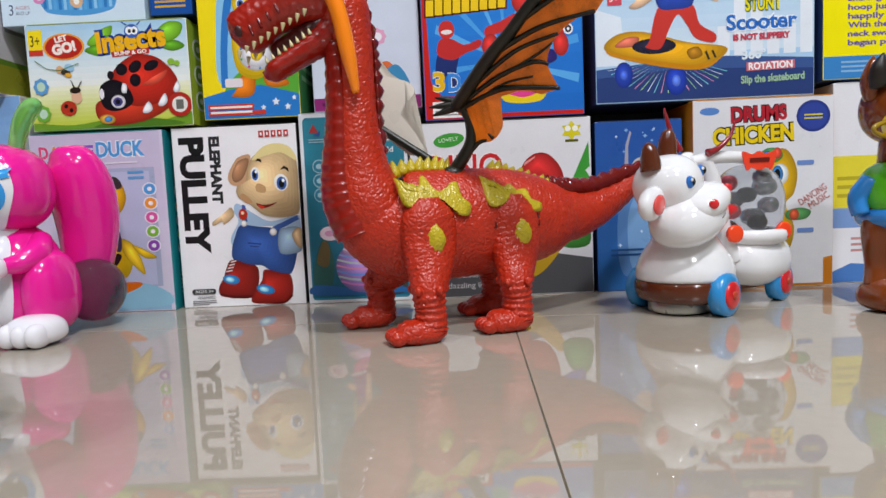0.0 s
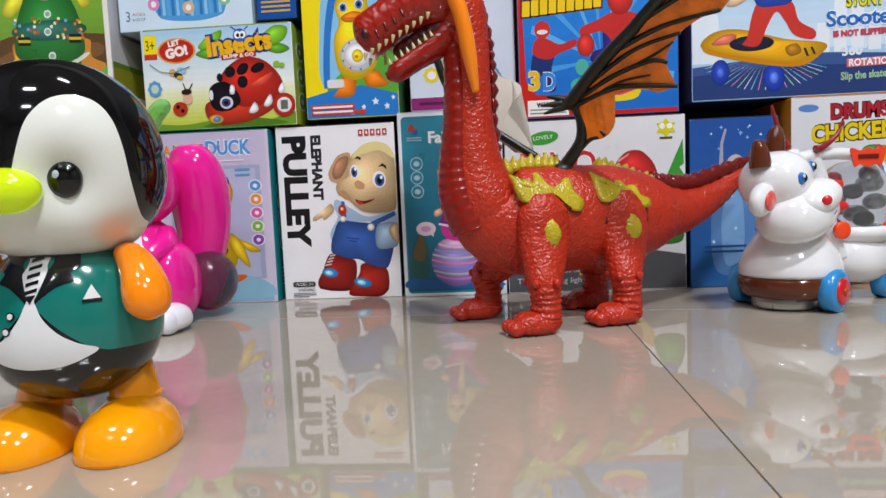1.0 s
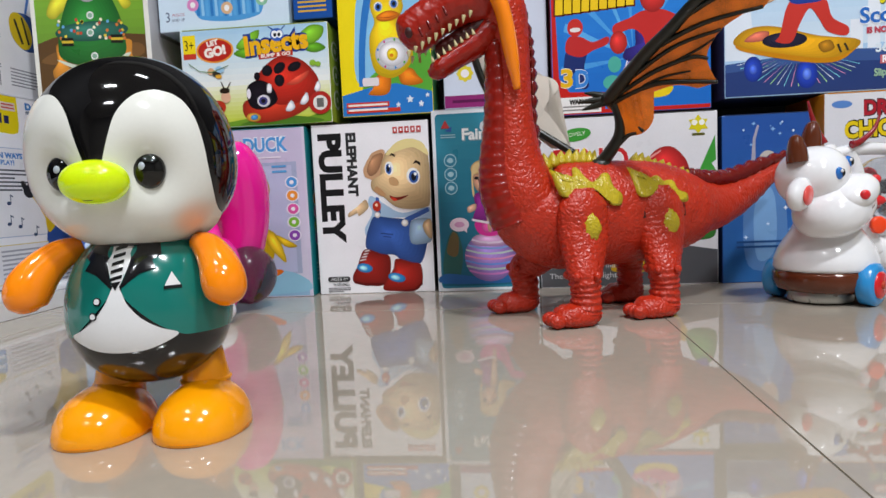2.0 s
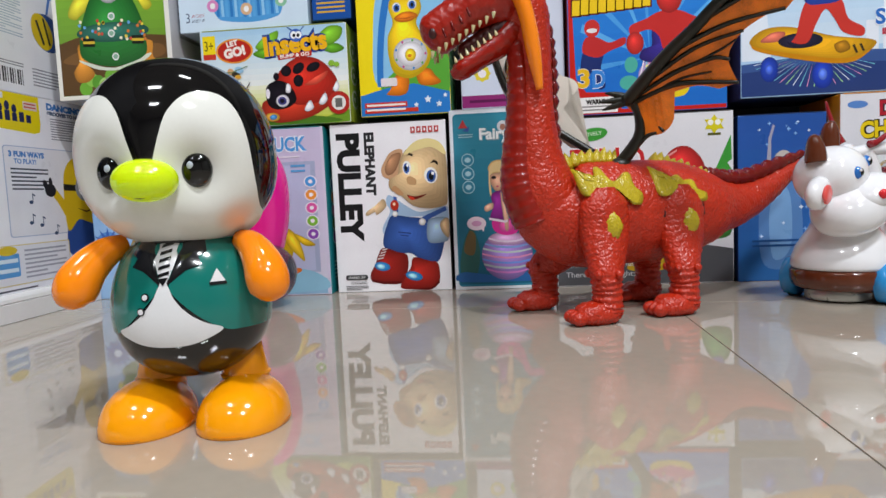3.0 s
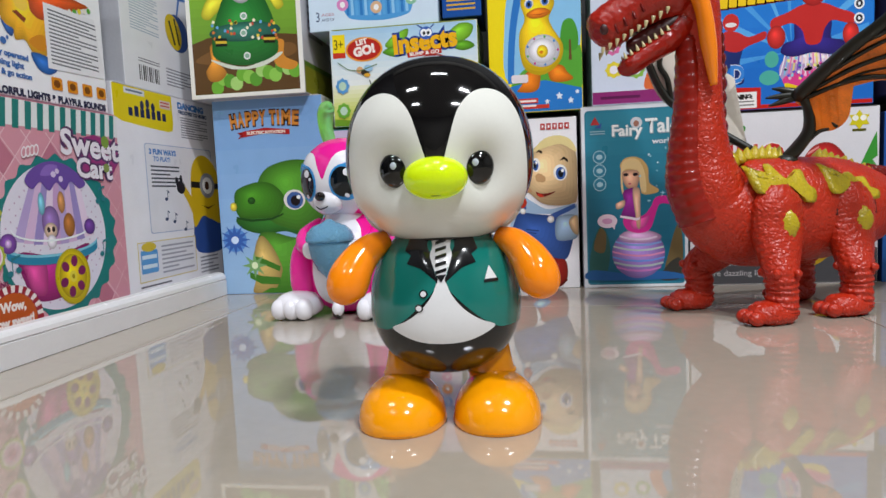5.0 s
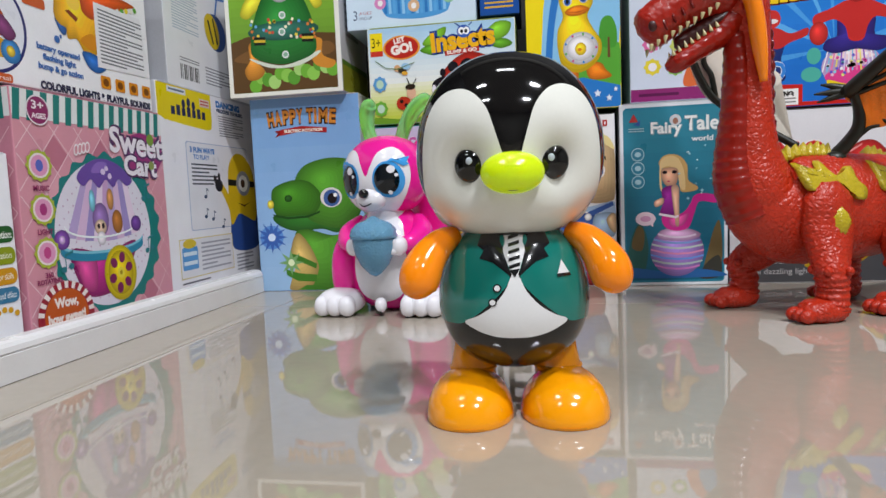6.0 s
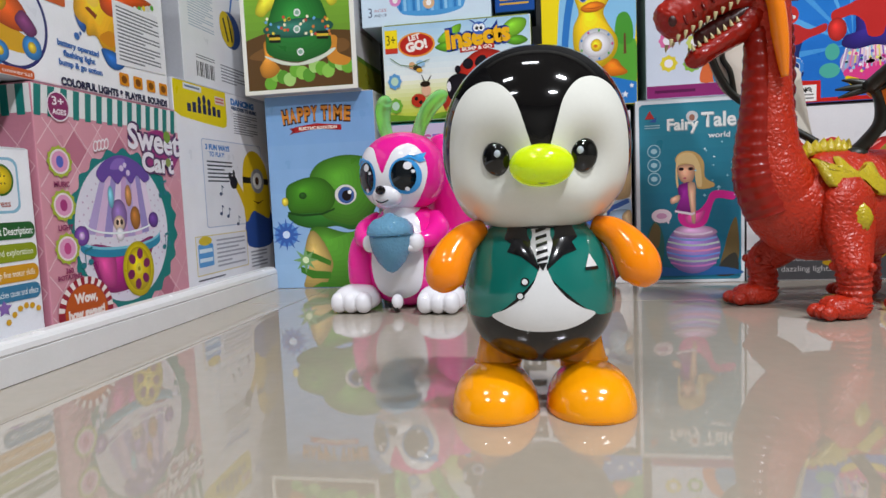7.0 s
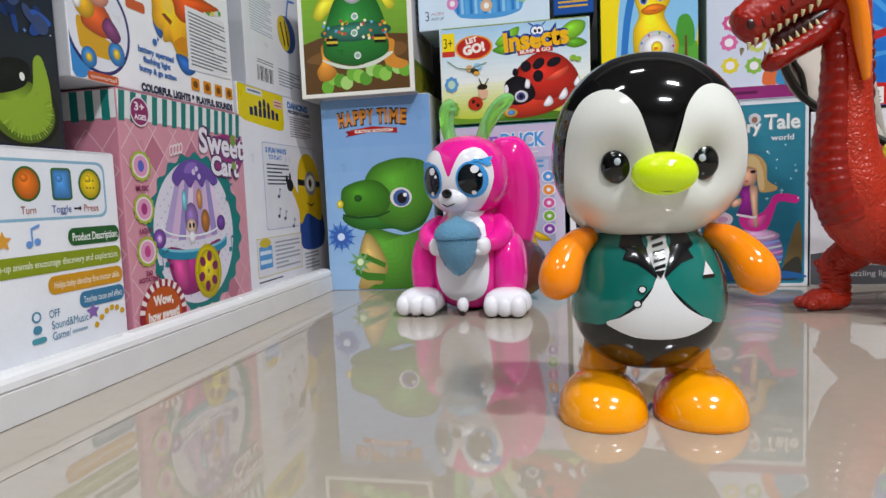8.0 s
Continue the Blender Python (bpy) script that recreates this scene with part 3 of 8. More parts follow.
    part("light_dome", egg((0.052, 0.052, 0.042), (0.034, 0.036, 0.036), 2.0, 28, 20), ball, toy, "smoked clear faceted light dome", True)
    wheel = part("wheel", limb([(-0.002, -0.049, 0.010, 0.0095, 0.0095), (0.004, -0.049, 0.010, 0.0095, 0.0095)], 2, 22), black, toy, "small black wheel", True)
    part("wheel_hub", egg((0.002, -0.052, 0.0125), (0.0065, 0.008, 0.0085), 2.2, 16, 12), white, wheel, smooth=True)

    # head, turned a little
    head = new("head")
    head.parent = toy
    head.matrix_local = pose(0, -0.004, 0, 0, 0, -13)
    hc, hs = Vector((0, 0, 0.158)), (0.0495, 0.044, 0.0465)
    part("skull", egg(hc, hs, 2.25, 56, 40, 0.02), pink, head, smooth=True)
    mask = curve2([(0, 0.1565), (0.006, 0.168), (0.014, 0.183), (0.028, 0.187), (0.040, 0.176), (0.0445, 0.157), (0.040, 0.138), (0.028, 0.122), (0.012, 0.114), (0, 0.1125),
                   (-0.012, 0.114), (-0.028, 0.122), (-0.040, 0.138), (-0.0445, 0.157), (-0.040, 0.176), (-0.028, 0.187), (-0.014, 0.183), (-0.006, 0.168)], 6)
    part("face", patch(mask, on(hc, hs, 2.25, 0.02, 0.0011), 26, (0, 0.138)), white, head, "white painted face", True)
    part("muzzle", egg((0, -0.036, 0.131), (0.019, 0.014, 0.014), 2.0, 28, 18), white, head, smooth=True)
    part("nose", egg((0, -0.0505, 0.1375), (0.0062, 0.005, 0.0052), 2.0, 18, 12), black, head, "black button nose", True)
    part("smile", limb([(-0.008, -0.0475, 0.1265, 0.0006, 0.0006), (0, -0.0505, 0.1235, 0.0007, 0.0007), (0.008, -0.0475, 0.1265, 0.0006, 0.0006)], 6, 8), black, head, smooth=True)
    put = on(hc, hs, 2.25, 0.02, 0.0018)
    deep = on(hc, hs, 2.25, 0.02, 0.0026)
    top = on(hc, hs, 2.25, 0.02, 0.0033)
    sky, navy = plastic("3f9be0", 0.1), plastic("071018", 0.06)
    for s in (-1, 1):
        ex = s * 0.0245
        eye = part("eye", patch(ellipse(ex, 0.1525, 0.0160, 0.0195, 36), put, 6), sky, head, "large painted blue eye", True)
        part("pupil", patch(ellipse(ex - s * 0.001, 0.1530, 0.0125, 0.0158, 32), deep, 6), navy, eye, smooth=True)
        for gx, gz, r in ((0.004, 0.163, 0.0040), (0.009, 0.157, 0.0018), (0.002, 0.139, 0.0022)):
            part("glint", patch(ellipse(ex + gx, gz, r, r, 16), top, 2), white, eye, smooth=True)
        lash = [(ex - s * 0.010, 0.167), (ex + s * 0.004, 0.1745), (ex + s * 0.013, 0.1725), (ex + s * 0.0175, 0.1765), (ex + s * 0.0165, 0.1705), (ex + s * 0.0185, 0.168), (ex + s * 0.0145, 0.166), (ex + s * 0.006, 0.171)]
        part("eyelash", patch(lash, deep, 4, (ex + s * 0.006, 0.1725)), sky, head, smooth=True)
    part("feeler", limb([(-0.020, 0.004, 0.196, 0.0075, 0.0075), (-0.0245, 0.002, 0.215, 0.0088, 0.0082), (-0.0235, 0.0, 0.232, 0.0108, 0.009), (-0.017, -0.004, 0.241, 0.0095, 0.008), (-0.012, -0.006, 0.2425, 0.003, 0.003)], 6, 20), green, head, "clear green curled feeler", True)
    part("feeler", limb([(0.017, 0.006, 0.197, 0.0075, 0.0075), (0.026, 0.004, 0.214, 0.0085, 0.0082), (0.039, 0.002, 0.230, 0.0098, 0.009), (0.054, 0.0, 0.240, 0.0092, 0.008), (0.062, -0.002, 0.241, 0.003, 0.003)], 6, 20), green, head, "clear green curled feeler", True)
    return toy


build_squirrel(pose(-0.471, 0.668, 0, 0, 0, -5))


# ---------------------------------------------------------------- red dragon toy
def crest(points, height, mat, parent, name, thick=0.003):
    """A row of overlapping pointed plates along a line of points."""
    rows = smooth_row(points, 6)
    for i in range(0, len(rows) - 2, 2):
        a, b = Vector(rows[i][:3]), Vector(rows[i + 2][:3])
        d = (b - a).normalized()
        out = Vector((0.38, -0.92, 0))
        up = d.cross(out).normalized()
        if up.dot(Vector((0.4, 0, 1))) < 0:
            up = -up
        h = height * random.uniform(0.8, 1.25)
        mid = (a + b) / 2
        loops = []
        for k, w in ((-0.35, 1.25), (0.0, 1.2), (0.35, 0.95), (0.7, 0.55), (1.0, 0.1)):
            c = mid + up * h * k + d * h * 0.25 * max(k, 0)
            loops.append([c + d * (b - a).length * 0.62 * w * math.cos(q) + out * thick * w * math.sin(q) for q in (2 * math.pi * j / 10 for j in range(10))])
        part(name, rings(loops), mat, parent, smooth=True)


def roughen(bm, amount, size):
    """Scaly lumps on a vinyl skin."""
    bmesh.ops.recalc_face_normals(bm, faces=bm.faces)
    bm.normal_update()
    for v in bm.verts:
        d = noise.voronoi(v.co * size)[0]
        v.co += v.normal * amount * (min(d[1] - d[0], 0.5) * 2 - 0.5)
    return bm


def build_dragon():
    toy = thing("toy_dragon", pose(0, 0, 0), "red vinyl toy dragon with orange wings and yellow crests", "toy")
    red, deep = scaly("b62a10"), surface("dark_red_vinyl", "6b100c", 0.22, 0.1, 50.0, bump=0.6, bump_scale=200.0)
    yellow = surface("yellow_vinyl", "b9a420", 0.3, 0.15, 120.0, bump=0.6, bump_scale=400.0)
    horn, bone = plastic("ff8a10", 0.25), plastic("cfc293", 0.25)
    dark = surface("dark_wing_vinyl", "17180f", 0.4, 0.25, 60.0)
    trunk = [(0.118, 0.687, 0.104, 0.026, 0.028), (0.092, 0.676, 0.103, 0.036, 0.042), (0.050, 0.658, 0.104, 0.041, 0.052), (0.0, 0.638, 0.103, 0.042, 0.054), (-0.045, 0.622, 0.103, 0.040, 0.054), (-0.072, 0.612, 0.112, 0.034, 0.045), (-0.086, 0.607, 0.130, 0.026, 0.030)]
    part("body", roughen(limb(trunk, 26, 130, side=(0.38, -0.92, 0)), 0.0009, 175), red, toy, smooth=True)
    neck = [(-0.066, 0.613, 0.098, 0.030, 0.036), (-0.080, 0.608, 0.128, 0.031, 0.036), (-0.087, 0.606, 0.160, 0.026, 0.028), (-0.089, 0.605, 0.200, 0.022, 0.022), (-0.089, 0.605, 0.240, 0.020, 0.0200), (-0.090, 0.605, 0.275, 0.020, 0.021), (-0.096, 0.604, 0.305, 0.023, 0.025), (-0.108, 0.602, 0.325, 0.022, 0.022)]
    bm = roughen(limb(neck, 26, 96, side=(0.38, -0.92, 0)), 0.0008, 185)
    part("neck", bm, red, toy, smooth=True)
    # smooth ringed throat
    throat = [(-0.092, 0.598, 0.098, 0.022, 0.020), (-0.103, 0.598, 0.130, 0.022, 0.020), (-0.106, 0.598, 0.160, 0.019, 0.016), (-0.104, 0.598, 0.200, 0.016, 0.012), (-0.1025, 0.598, 0.240, 0.014, 0.011), (-0.1025, 0.598, 0.275, 0.012, 0.010)]
    rws = smooth_row(throat, 10)
    rws = [(x, y, z, w + 0.0004 * math.cos(i * 2.1), h + 0.0005 * math.cos(i * 2.1)) for i, (x, y, z, w, h) in enumerate(rws)]
    part("throat", limb(rws, 3, 40, side=(0.38, -0.92, 0)), surface("dark_red_vinyl", "8c180c", 0.25, 0.1, 50.0), toy, "smooth ringed dark red throat", True)
    tail = [(0.108, 0.683, 0.104, 0.028, 0.030), (0.135, 0.697, 0.105, 0.023, 0.025), (0.170, 0.714, 0.117, 0.016, 0.018), (0.205, 0.732, 0.136, 0.010, 0.011), (0.235, 0.748, 0.152, 0.004, 0.005), (0.243, 0.752, 0.156, 0.001, 0.001)]
    part("tail", roughen(limb(tail, 16, 60, side=(0.38, -0.92, 0)), 0.0010, 140), red, toy, smooth=True)
    ridge = [(0.098, 0.679, 0.137, 0.008, 0.010), (0.12, 0.690, 0.134, 0.012, 0.010), (0.15, 0.704, 0.135, 0.011, 0.009), (0.19, 0.724, 0.147, 0.007, 0.008), (0.232, 0.746, 0.160, 0.003, 0.004)]
    rws = [(x, y, z, w, h + 0.0015 * math.cos(i * 2.0)) for i, (x, y, z, w, h) in enumerate(smooth_row(ridge, 9))]
    part("tail_crest", limb(rws, 3, 20, side=(0.38, -0.92, 0)), deep, toy, "dark red ribbed crest along the tail", True)
    crest([(-0.065, 0.614, 0.150), (-0.045, 0.621, 0.158), (-0.022, 0.630, 0.159), (-0.005, 0.637, 0.158)], 0.011, yellow, toy, "crest_plate", 0.006)
    crest([(0.035, 0.652, 0.157), (0.055, 0.660, 0.152), (0.078, 0.669, 0.144), (0.098, 0.678, 0.136)], 0.009, yellow, toy, "crest_plate", 0.006)
    crest([(-0.066, 0.611, 0.17), (-0.068, 0.611, 0.21), (-0.068, 0.611, 0.25), (-0.070, 0.611, 0.28), (-0.080, 0.609, 0.318)], 0.006, deep, toy, "neck_plate", 0.006)

    # legs
    s = Vector((0.38, -0.92, 0))
    fwd = Vector((-0.92, -0.38, 0))

    def leg(base, hip_z, foot, big):
        b, f = Vector(base), Vector(foot)
        b = b + s * 0.005
        st = smooth_row([(b.x, b.y, hip_z + 0.034, 0.009, 0.012), (b.x, b.y, hip_z + 0.018, 0.0165, 0.028), (b.x, b.y, hip_z - 0.008, 0.0185, 0.030), (b.x * 0.6 + f.x * 0.4 + 0.004, b.y * 0.6 + f.y * 0.4, 0.062, 0.0175, 0.024),
                         (f.x + 0.010, f.y + 0.004, 0.046, 0.0165, 0.0185), (f.x + 0.011, f.y + 0.004, 0.030, 0.0150, 0.0160), (f.x + 0.010, f.y + 0.004, 0.012, 0.0165, 0.018), (f.x + 0.010, f.y + 0.004, 0.006, 0.015, 0.016)], 12)
        st = [(x, y, z, w * 0.90, h * 0.88) for x, y, z, w, h in st]
        st = [(x, y, z, w + (0.0007 * math.cos(i * 1.57) if z < 0.046 else 0), h + (0.0007 * math.cos(i * 1.57) if z < 0.046 else 0)) for i, (x, y, z, w, h) in enumerate(st)]
        thigh = part("leg", roughen(limb(st, 2, 70, side=s), 0.0009, 180), red, toy, smooth=True)
        part("paw", roughen(egg((f.x + 0.001, f.y + 0.001, 0.0105), (0.0235, 0.0165, 0.0115), 2.4, 50, 30, 0.1, Matrix.Rotation(radians(22), 3, "Z")), 0.0012, 120), red, thigh, smooth=True)
        for k in (-1, 0, 1):
            p = f + fwd * 0.0185 + s * 0.0085 * k
            part("claw", egg((p.x - 0.003, p.y, 0.0075), (0.0085, 0.0058, 0.0068), 2.0, 14, 10, 0, Matrix.Rotation(radians(22), 3, "Z")), red, thigh, smooth=True)
        for k in range(5):
            a = 2 * math.pi * k / 5 + 0.4
            part("knee_stud", egg((f.x + 0.010 + 0.016 * math.cos(a), f.y + 0.004 + 0.016 * math.sin(a), 0.048), (0.004, 0.004, 0.0042), 2.0, 10, 8), red, thigh, smooth=True)
        if big:
            rim = Vector((b.x, b.y, hip_z)) + s * 0.0150
            part("spot", roughen(egg((rim.x, rim.y, hip_z - 0.004), (0.010, 0.0045, 0.0145), 1.6, 30, 20), 0.001, 300), yellow, thigh, "yellow scaly spot", True)
        return thigh
    leg((-0.026, 0.592, 0), 0.096, (-0.036, 0.567, 0), True)
    leg((0.056, 0.630, 0), 0.096, (0.046, 0.603, 0), True)
    leg((-0.052, 0.655, 0), 0.092, (-0.090, 0.650, 0), False)
    leg((0.035, 0.690, 0), 0.092, (0.030, 0.695, 0), False)
    # flame-shaped flank plates, laid on the curve of the body
    def flank(a, z):
        off = 0.042 * math.sqrt(max(0.05, 1 - ((z - 0.103) / 0.056) ** 2))
        lump = 0.0007 * math.sin(a * 300) * math.sin(z * 360)
        return Vector((0, 0.638, z)) + fwd * a + s * (off + 0.0035 + lump)
    # rims of the sockets that the near legs turn in
    for foot in ((-0.026, 0.592), (0.056, 0.630)):
        a = (Vector((foot[0], foot[1] - 0.638, 0))).dot(fwd)
        arc = [flank(a + 0.0238 * math.cos(q), 0.098 + 0.0290 * math.sin(q)) - s * 0.0048 for q in (math.pi * k / 12 for k in range(13))]
        part("leg_socket", limb([(*v, 0.0021, 0.0021) for v in arc], 2, 10), surface("socket_vinyl", "4a0c08", 0.45, 0.1, 80.0), toy, "dark red socket rim", True)
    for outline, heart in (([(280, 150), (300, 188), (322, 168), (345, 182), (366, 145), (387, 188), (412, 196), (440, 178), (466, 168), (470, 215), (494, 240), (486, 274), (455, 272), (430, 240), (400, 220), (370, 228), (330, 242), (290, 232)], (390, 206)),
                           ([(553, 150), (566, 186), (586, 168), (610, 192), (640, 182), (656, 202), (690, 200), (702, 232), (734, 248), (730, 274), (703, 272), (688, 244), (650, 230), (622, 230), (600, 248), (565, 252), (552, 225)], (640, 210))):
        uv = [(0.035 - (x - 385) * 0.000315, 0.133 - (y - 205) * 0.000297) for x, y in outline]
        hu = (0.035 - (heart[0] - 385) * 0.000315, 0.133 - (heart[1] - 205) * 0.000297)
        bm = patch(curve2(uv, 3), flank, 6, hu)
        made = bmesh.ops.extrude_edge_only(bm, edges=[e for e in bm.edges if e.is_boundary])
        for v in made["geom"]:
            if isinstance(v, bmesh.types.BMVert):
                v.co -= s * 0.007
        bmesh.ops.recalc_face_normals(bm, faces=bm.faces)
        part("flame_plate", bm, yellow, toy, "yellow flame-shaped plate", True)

    # head with open jaws
    up, low = Vector((-0.115, 0.600, 0.310)), Vector((-0.118, 0.599, 0.284))
    skull = [(-0.092, 0.604, 0.316, 0.022, 0.024), (-0.112, 0.600, 0.321, 0.027, 0.0300), (-0.135, 0.597, 0.315, 0.0255, 0.0255), (-0.158, 0.594, 0.303, 0.0215, 0.0205), (-0.175, 0.592, 0.291, 0.0200, 0.0210), (-0.1855, 0.590, 0.283, 0.0165, 0.0190), (-0.1915, 0.589, 0.278, 0.005, 0.006)]
    part("head", roughen(limb(skull, 14, 64, side=(0.12, -0.99, 0)), 0.0009, 150), surface("dark_red_vinyl", "a01c0c", 0.3, 0.12, 50.0, bump=0.5, bump_scale=180.0), toy, "dark red wrinkled dragon head", True)
    for k in range(4):
        x = -0.146 - 0.008 * k
        part("snout_fold", limb([(x, 0.573, 0.297 - 0.006 * k, 0.0012, 0.0012), (x - 0.005, 0.576, 0.308 - 0.0055 * k, 0.0018, 0.0018), (x - 0.009, 0.588, 0.318 - 0.0065 * k, 0.0016, 0.0016)], 6, 10), deep, toy, smooth=True)
    part("nostril", egg((-0.183, 0.5745, 0.284), (0.0042, 0.0025, 0.0055), 2.0, 14, 10), plastic("3a0606", 0.4), toy, smooth=True)
    part("eye", egg((-0.141, 0.5755, 0.321), (0.006, 0.004, 0.005), 2.0, 16, 12), plastic("0c0a06", 0.05), toy, "black glossy eye", True)
    jaw = [(-0.102, 0.602, 0.290, 0.018, 0.018), (-0.122, 0.599, 0.274, 0.0160, 0.0130), (-0.145, 0.596, 0.2595, 0.0145, 0.0105), (-0.160, 0.594, 0.2505, 0.0125, 0.0095), (-0.1685, 0.593, 0.2480, 0.003, 0.003)]
    part("jaw", roughen(limb(jaw, 12, 48, side=(0.12, -0.99, 0)), 0.0008, 150), surface("dark_red_vinyl", "9a1a0c", 0.22, 0.12, 50.0, bump=0.5, bump_scale=180.0), toy, "dark red open lower jaw", True)
    part("mouth_lining", limb([(-0.100, 0.602, 0.298, 0.014, 0.012), (-0.125, 0.598, 0.285, 0.0120, 0.0105), (-0.142, 0.596, 0.2755, 0.0095, 0.0100), (-0.156, 0.594, 0.268, 0.006, 0.0080), (-0.160, 0.594, 0.266, 0.001, 0.001)], 8, 24, side=(0.12, -0.99, 0)), plastic("3c0806", 0.3), toy, "blackish red mouth lining", True)
    part("tongue", limb([(-0.108, 0.6, 0.292, 0.010, 0.005), (-0.13, 0.598, 0.279, 0.010, 0.004), (-0.152, 0.595, 0.264, 0.006, 0.003)], 6, 16, side=(0.12, -0.99, 0)), plastic("5a0a08", 0.2), toy, smooth=True)

    def tooth(base, tip, r):
        b, t = Vector(base), Vector(tip)
        part("tooth", limb([(*b, r, r), (*(b * 0.55 + t * 0.45), r * 0.8, r * 0.8), (*t, r * 0.12, r * 0.12)], 3, 10), bone, toy, smooth=True)
    for side in (-1, 1):
        for k in range(10):
            t = k / 9
            yk = 0.5955 + side * (0.0185 - 0.006 * t) - 0.006 * t
            x, z = -0.124 - 0.060 * t, 0.3005 - 0.033 * t
            tooth((x, yk, z), (x - 0.001, yk, z - 0.0062 - 0.0012 * (k % 2)), 0.0020)
        for k in range(8):
            t = k / 7
            yk = 0.5975 + side * (0.0125 - 0.004 * t) - 0.004 * t
            x, z = -0.122 - 0.040 * t, 0.2805 - 0.0235 * t
            tooth((x, yk, z), (x - 0.002, yk, z + 0.0056 + 0.001 * (k % 2)), 0.0018)
        part("horn", limb([(-0.118, 0.602 + side * 0.022, 0.330, 0.009, 0.009), (-0.104, 0.602 + side * 0.028, 0.322, 0.0100, 0.0085), (-0.094, 0.602 + side * 0.029, 0.296, 0.0088, 0.0075), (-0.088, 0.602 + side * 0.026, 0.262, 0.0082, 0.0072), (-0.083, 0.602 + side * 0.023, 0.226, 0.0036, 0.0034)], 8, 18), horn, toy, "bright orange swept-back horn", True)

    # wings
    def sheet(outline, depth, mat, name, label, thick=0.0014):
        bm = bmesh.new()
        a = [bm.verts.new((x, depth(x, z), z)) for x, z in outline]
        b = [bm.verts.new((x + 0.0004, depth(x, z) + thick, z)) for x, z in outline]
        bm.faces.new(a)
        bm.faces.new(b[::-1])
        n = len(a)
        for i in range(n):
            bm.faces.new((a[i], b[i], b[(i + 1) % n], a[(i + 1) % n]))
        bmesh.ops.triangulate(bm, faces=[f for f in bm.faces if len(f.verts) > 4])
        bmesh.ops.recalc_face_normals(bm, faces=bm.faces)
        return part(name, bm, mat, toy, label)

    def near(x, z):
        return 0.637 - 0.60 * x - 0.60 * max(0.0, z - 0.2)

    def bow(points, steps=5):
        return [p[:2] for p in smooth_row(points, steps)]
    edge = bow([(0.006, 0.212), (0.012, 0.227), (0.034, 0.251), (0.054, 0.270), (0.072, 0.289), (0.100, 0.311), (0.128, 0.330)]) + bow([(0.136, 0.312), (0.130, 0.290), (0.119, 0.272)]) \
        + bow([(0.106, 0.270), (0.093, 0.262), (0.086, 0.250), (0.086, 0.238), (0.096, 0.220)]) + bow([(0.082, 0.217), (0.066, 0.222), (0.050, 0.220), (0.038, 0.217)]) \
        + bow([(0.042, 0.208), (0.049, 0.199), (0.046, 0.188), (0.038, 0.181), (0.028, 0.180), (0.021, 0.178)]) + bow([(0.019, 0.186), (0.019, 0.200), (0.010, 0.208)])
    membrane = surface("orange_wing_vinyl", "f27c0e", 0.3, 0.42, 55.0)
    wing = sheet(edge, near, membrane, "wing", "orange and black bat-like wing")
    for pts, r in (([(-0.002, 0.150), (0.011, 0.167), (0.019, 0.183), (0.018, 0.203), (0.009, 0.219)], 0.0068), ([(0.007, 0.216), (0.034, 0.249), (0.054, 0.268), (0.072, 0.287), (0.100, 0.309), (0.128, 0.329)], 0.0066),
                   ([(0.013, 0.218), (0.043, 0.235), (0.072, 0.243), (0.086, 0.240)], 0.0026), ([(0.013, 0.214), (0.044, 0.225), (0.070, 0.224), (0.096, 0.220)], 0.0030), ([(0.018, 0.228), (0.057, 0.253), (0.092, 0.261)], 0.0024),
                   ([(0.040, 0.254), (0.078, 0.268), (0.118, 0.272)], 0.0026), ([(0.060, 0.274), (0.091, 0.288), (0.134, 0.300)], 0.0026), ([(0.018, 0.206), (0.029, 0.196), (0.040, 0.183)], 0.0026), ([(0.016, 0.170), (0.026, 0.180), (0.034, 0.182)], 0.0026),
                   ([(0.060, 0.241), (0.078, 0.249), (0.088, 0.255)], 0.0014), ([(0.030, 0.222), (0.052, 0.230), (0.074, 0.232)], 0.0014)):
        r *= 1.5
        st = [(x, near(x, z) - 0.0006, z, r * (1 - 0.45 * i / max(1, len(pts) - 1)), r * 0.7 * (1 - 0.45 * i / max(1, len(pts) - 1))) for i, (x, z) in enumerate(pts)]
        part("wing_bone", limb(st, 6, 12), dark, wing, "blackish wing strut", True)
    for dx, dz in ((-0.030, -0.002), (-0.024, 0.007), (-0.027, -0.010)):
        part("wing_claw", limb([(0.012, 0.626, 0.218, 0.0060, 0.0055), (0.010 + 0.6 * dx, 0.628, 0.219 + 0.7 * dz, 0.0034, 0.0030), (0.010 + dx, 0.630, 0.219 + dz, 0.0008, 0.0008)], 4, 10), dark, wing, smooth=True)
    far_edge = bow([(-0.024, 0.172), (-0.034, 0.193), (-0.052, 0.218)]) + bow([(-0.046, 0.228), (-0.036, 0.239), (-0.042, 0.250), (-0.064, 0.257)]) + bow([(-0.075, 0.275), (-0.083, 0.303), (-0.100, 0.34)]) \
        + bow([(-0.15, 0.335), (-0.136, 0.300), (-0.128, 0.272), (-0.114, 0.235), (-0.095, 0.215), (-0.070, 0.196), (-0.045, 0.175)])
    pale = sheet(far_edge, lambda x, z: 0.672 - 0.2 * (x + 0.03), plastic("ece6da", 0.3), "wing", "plain cream underside of the far wing")
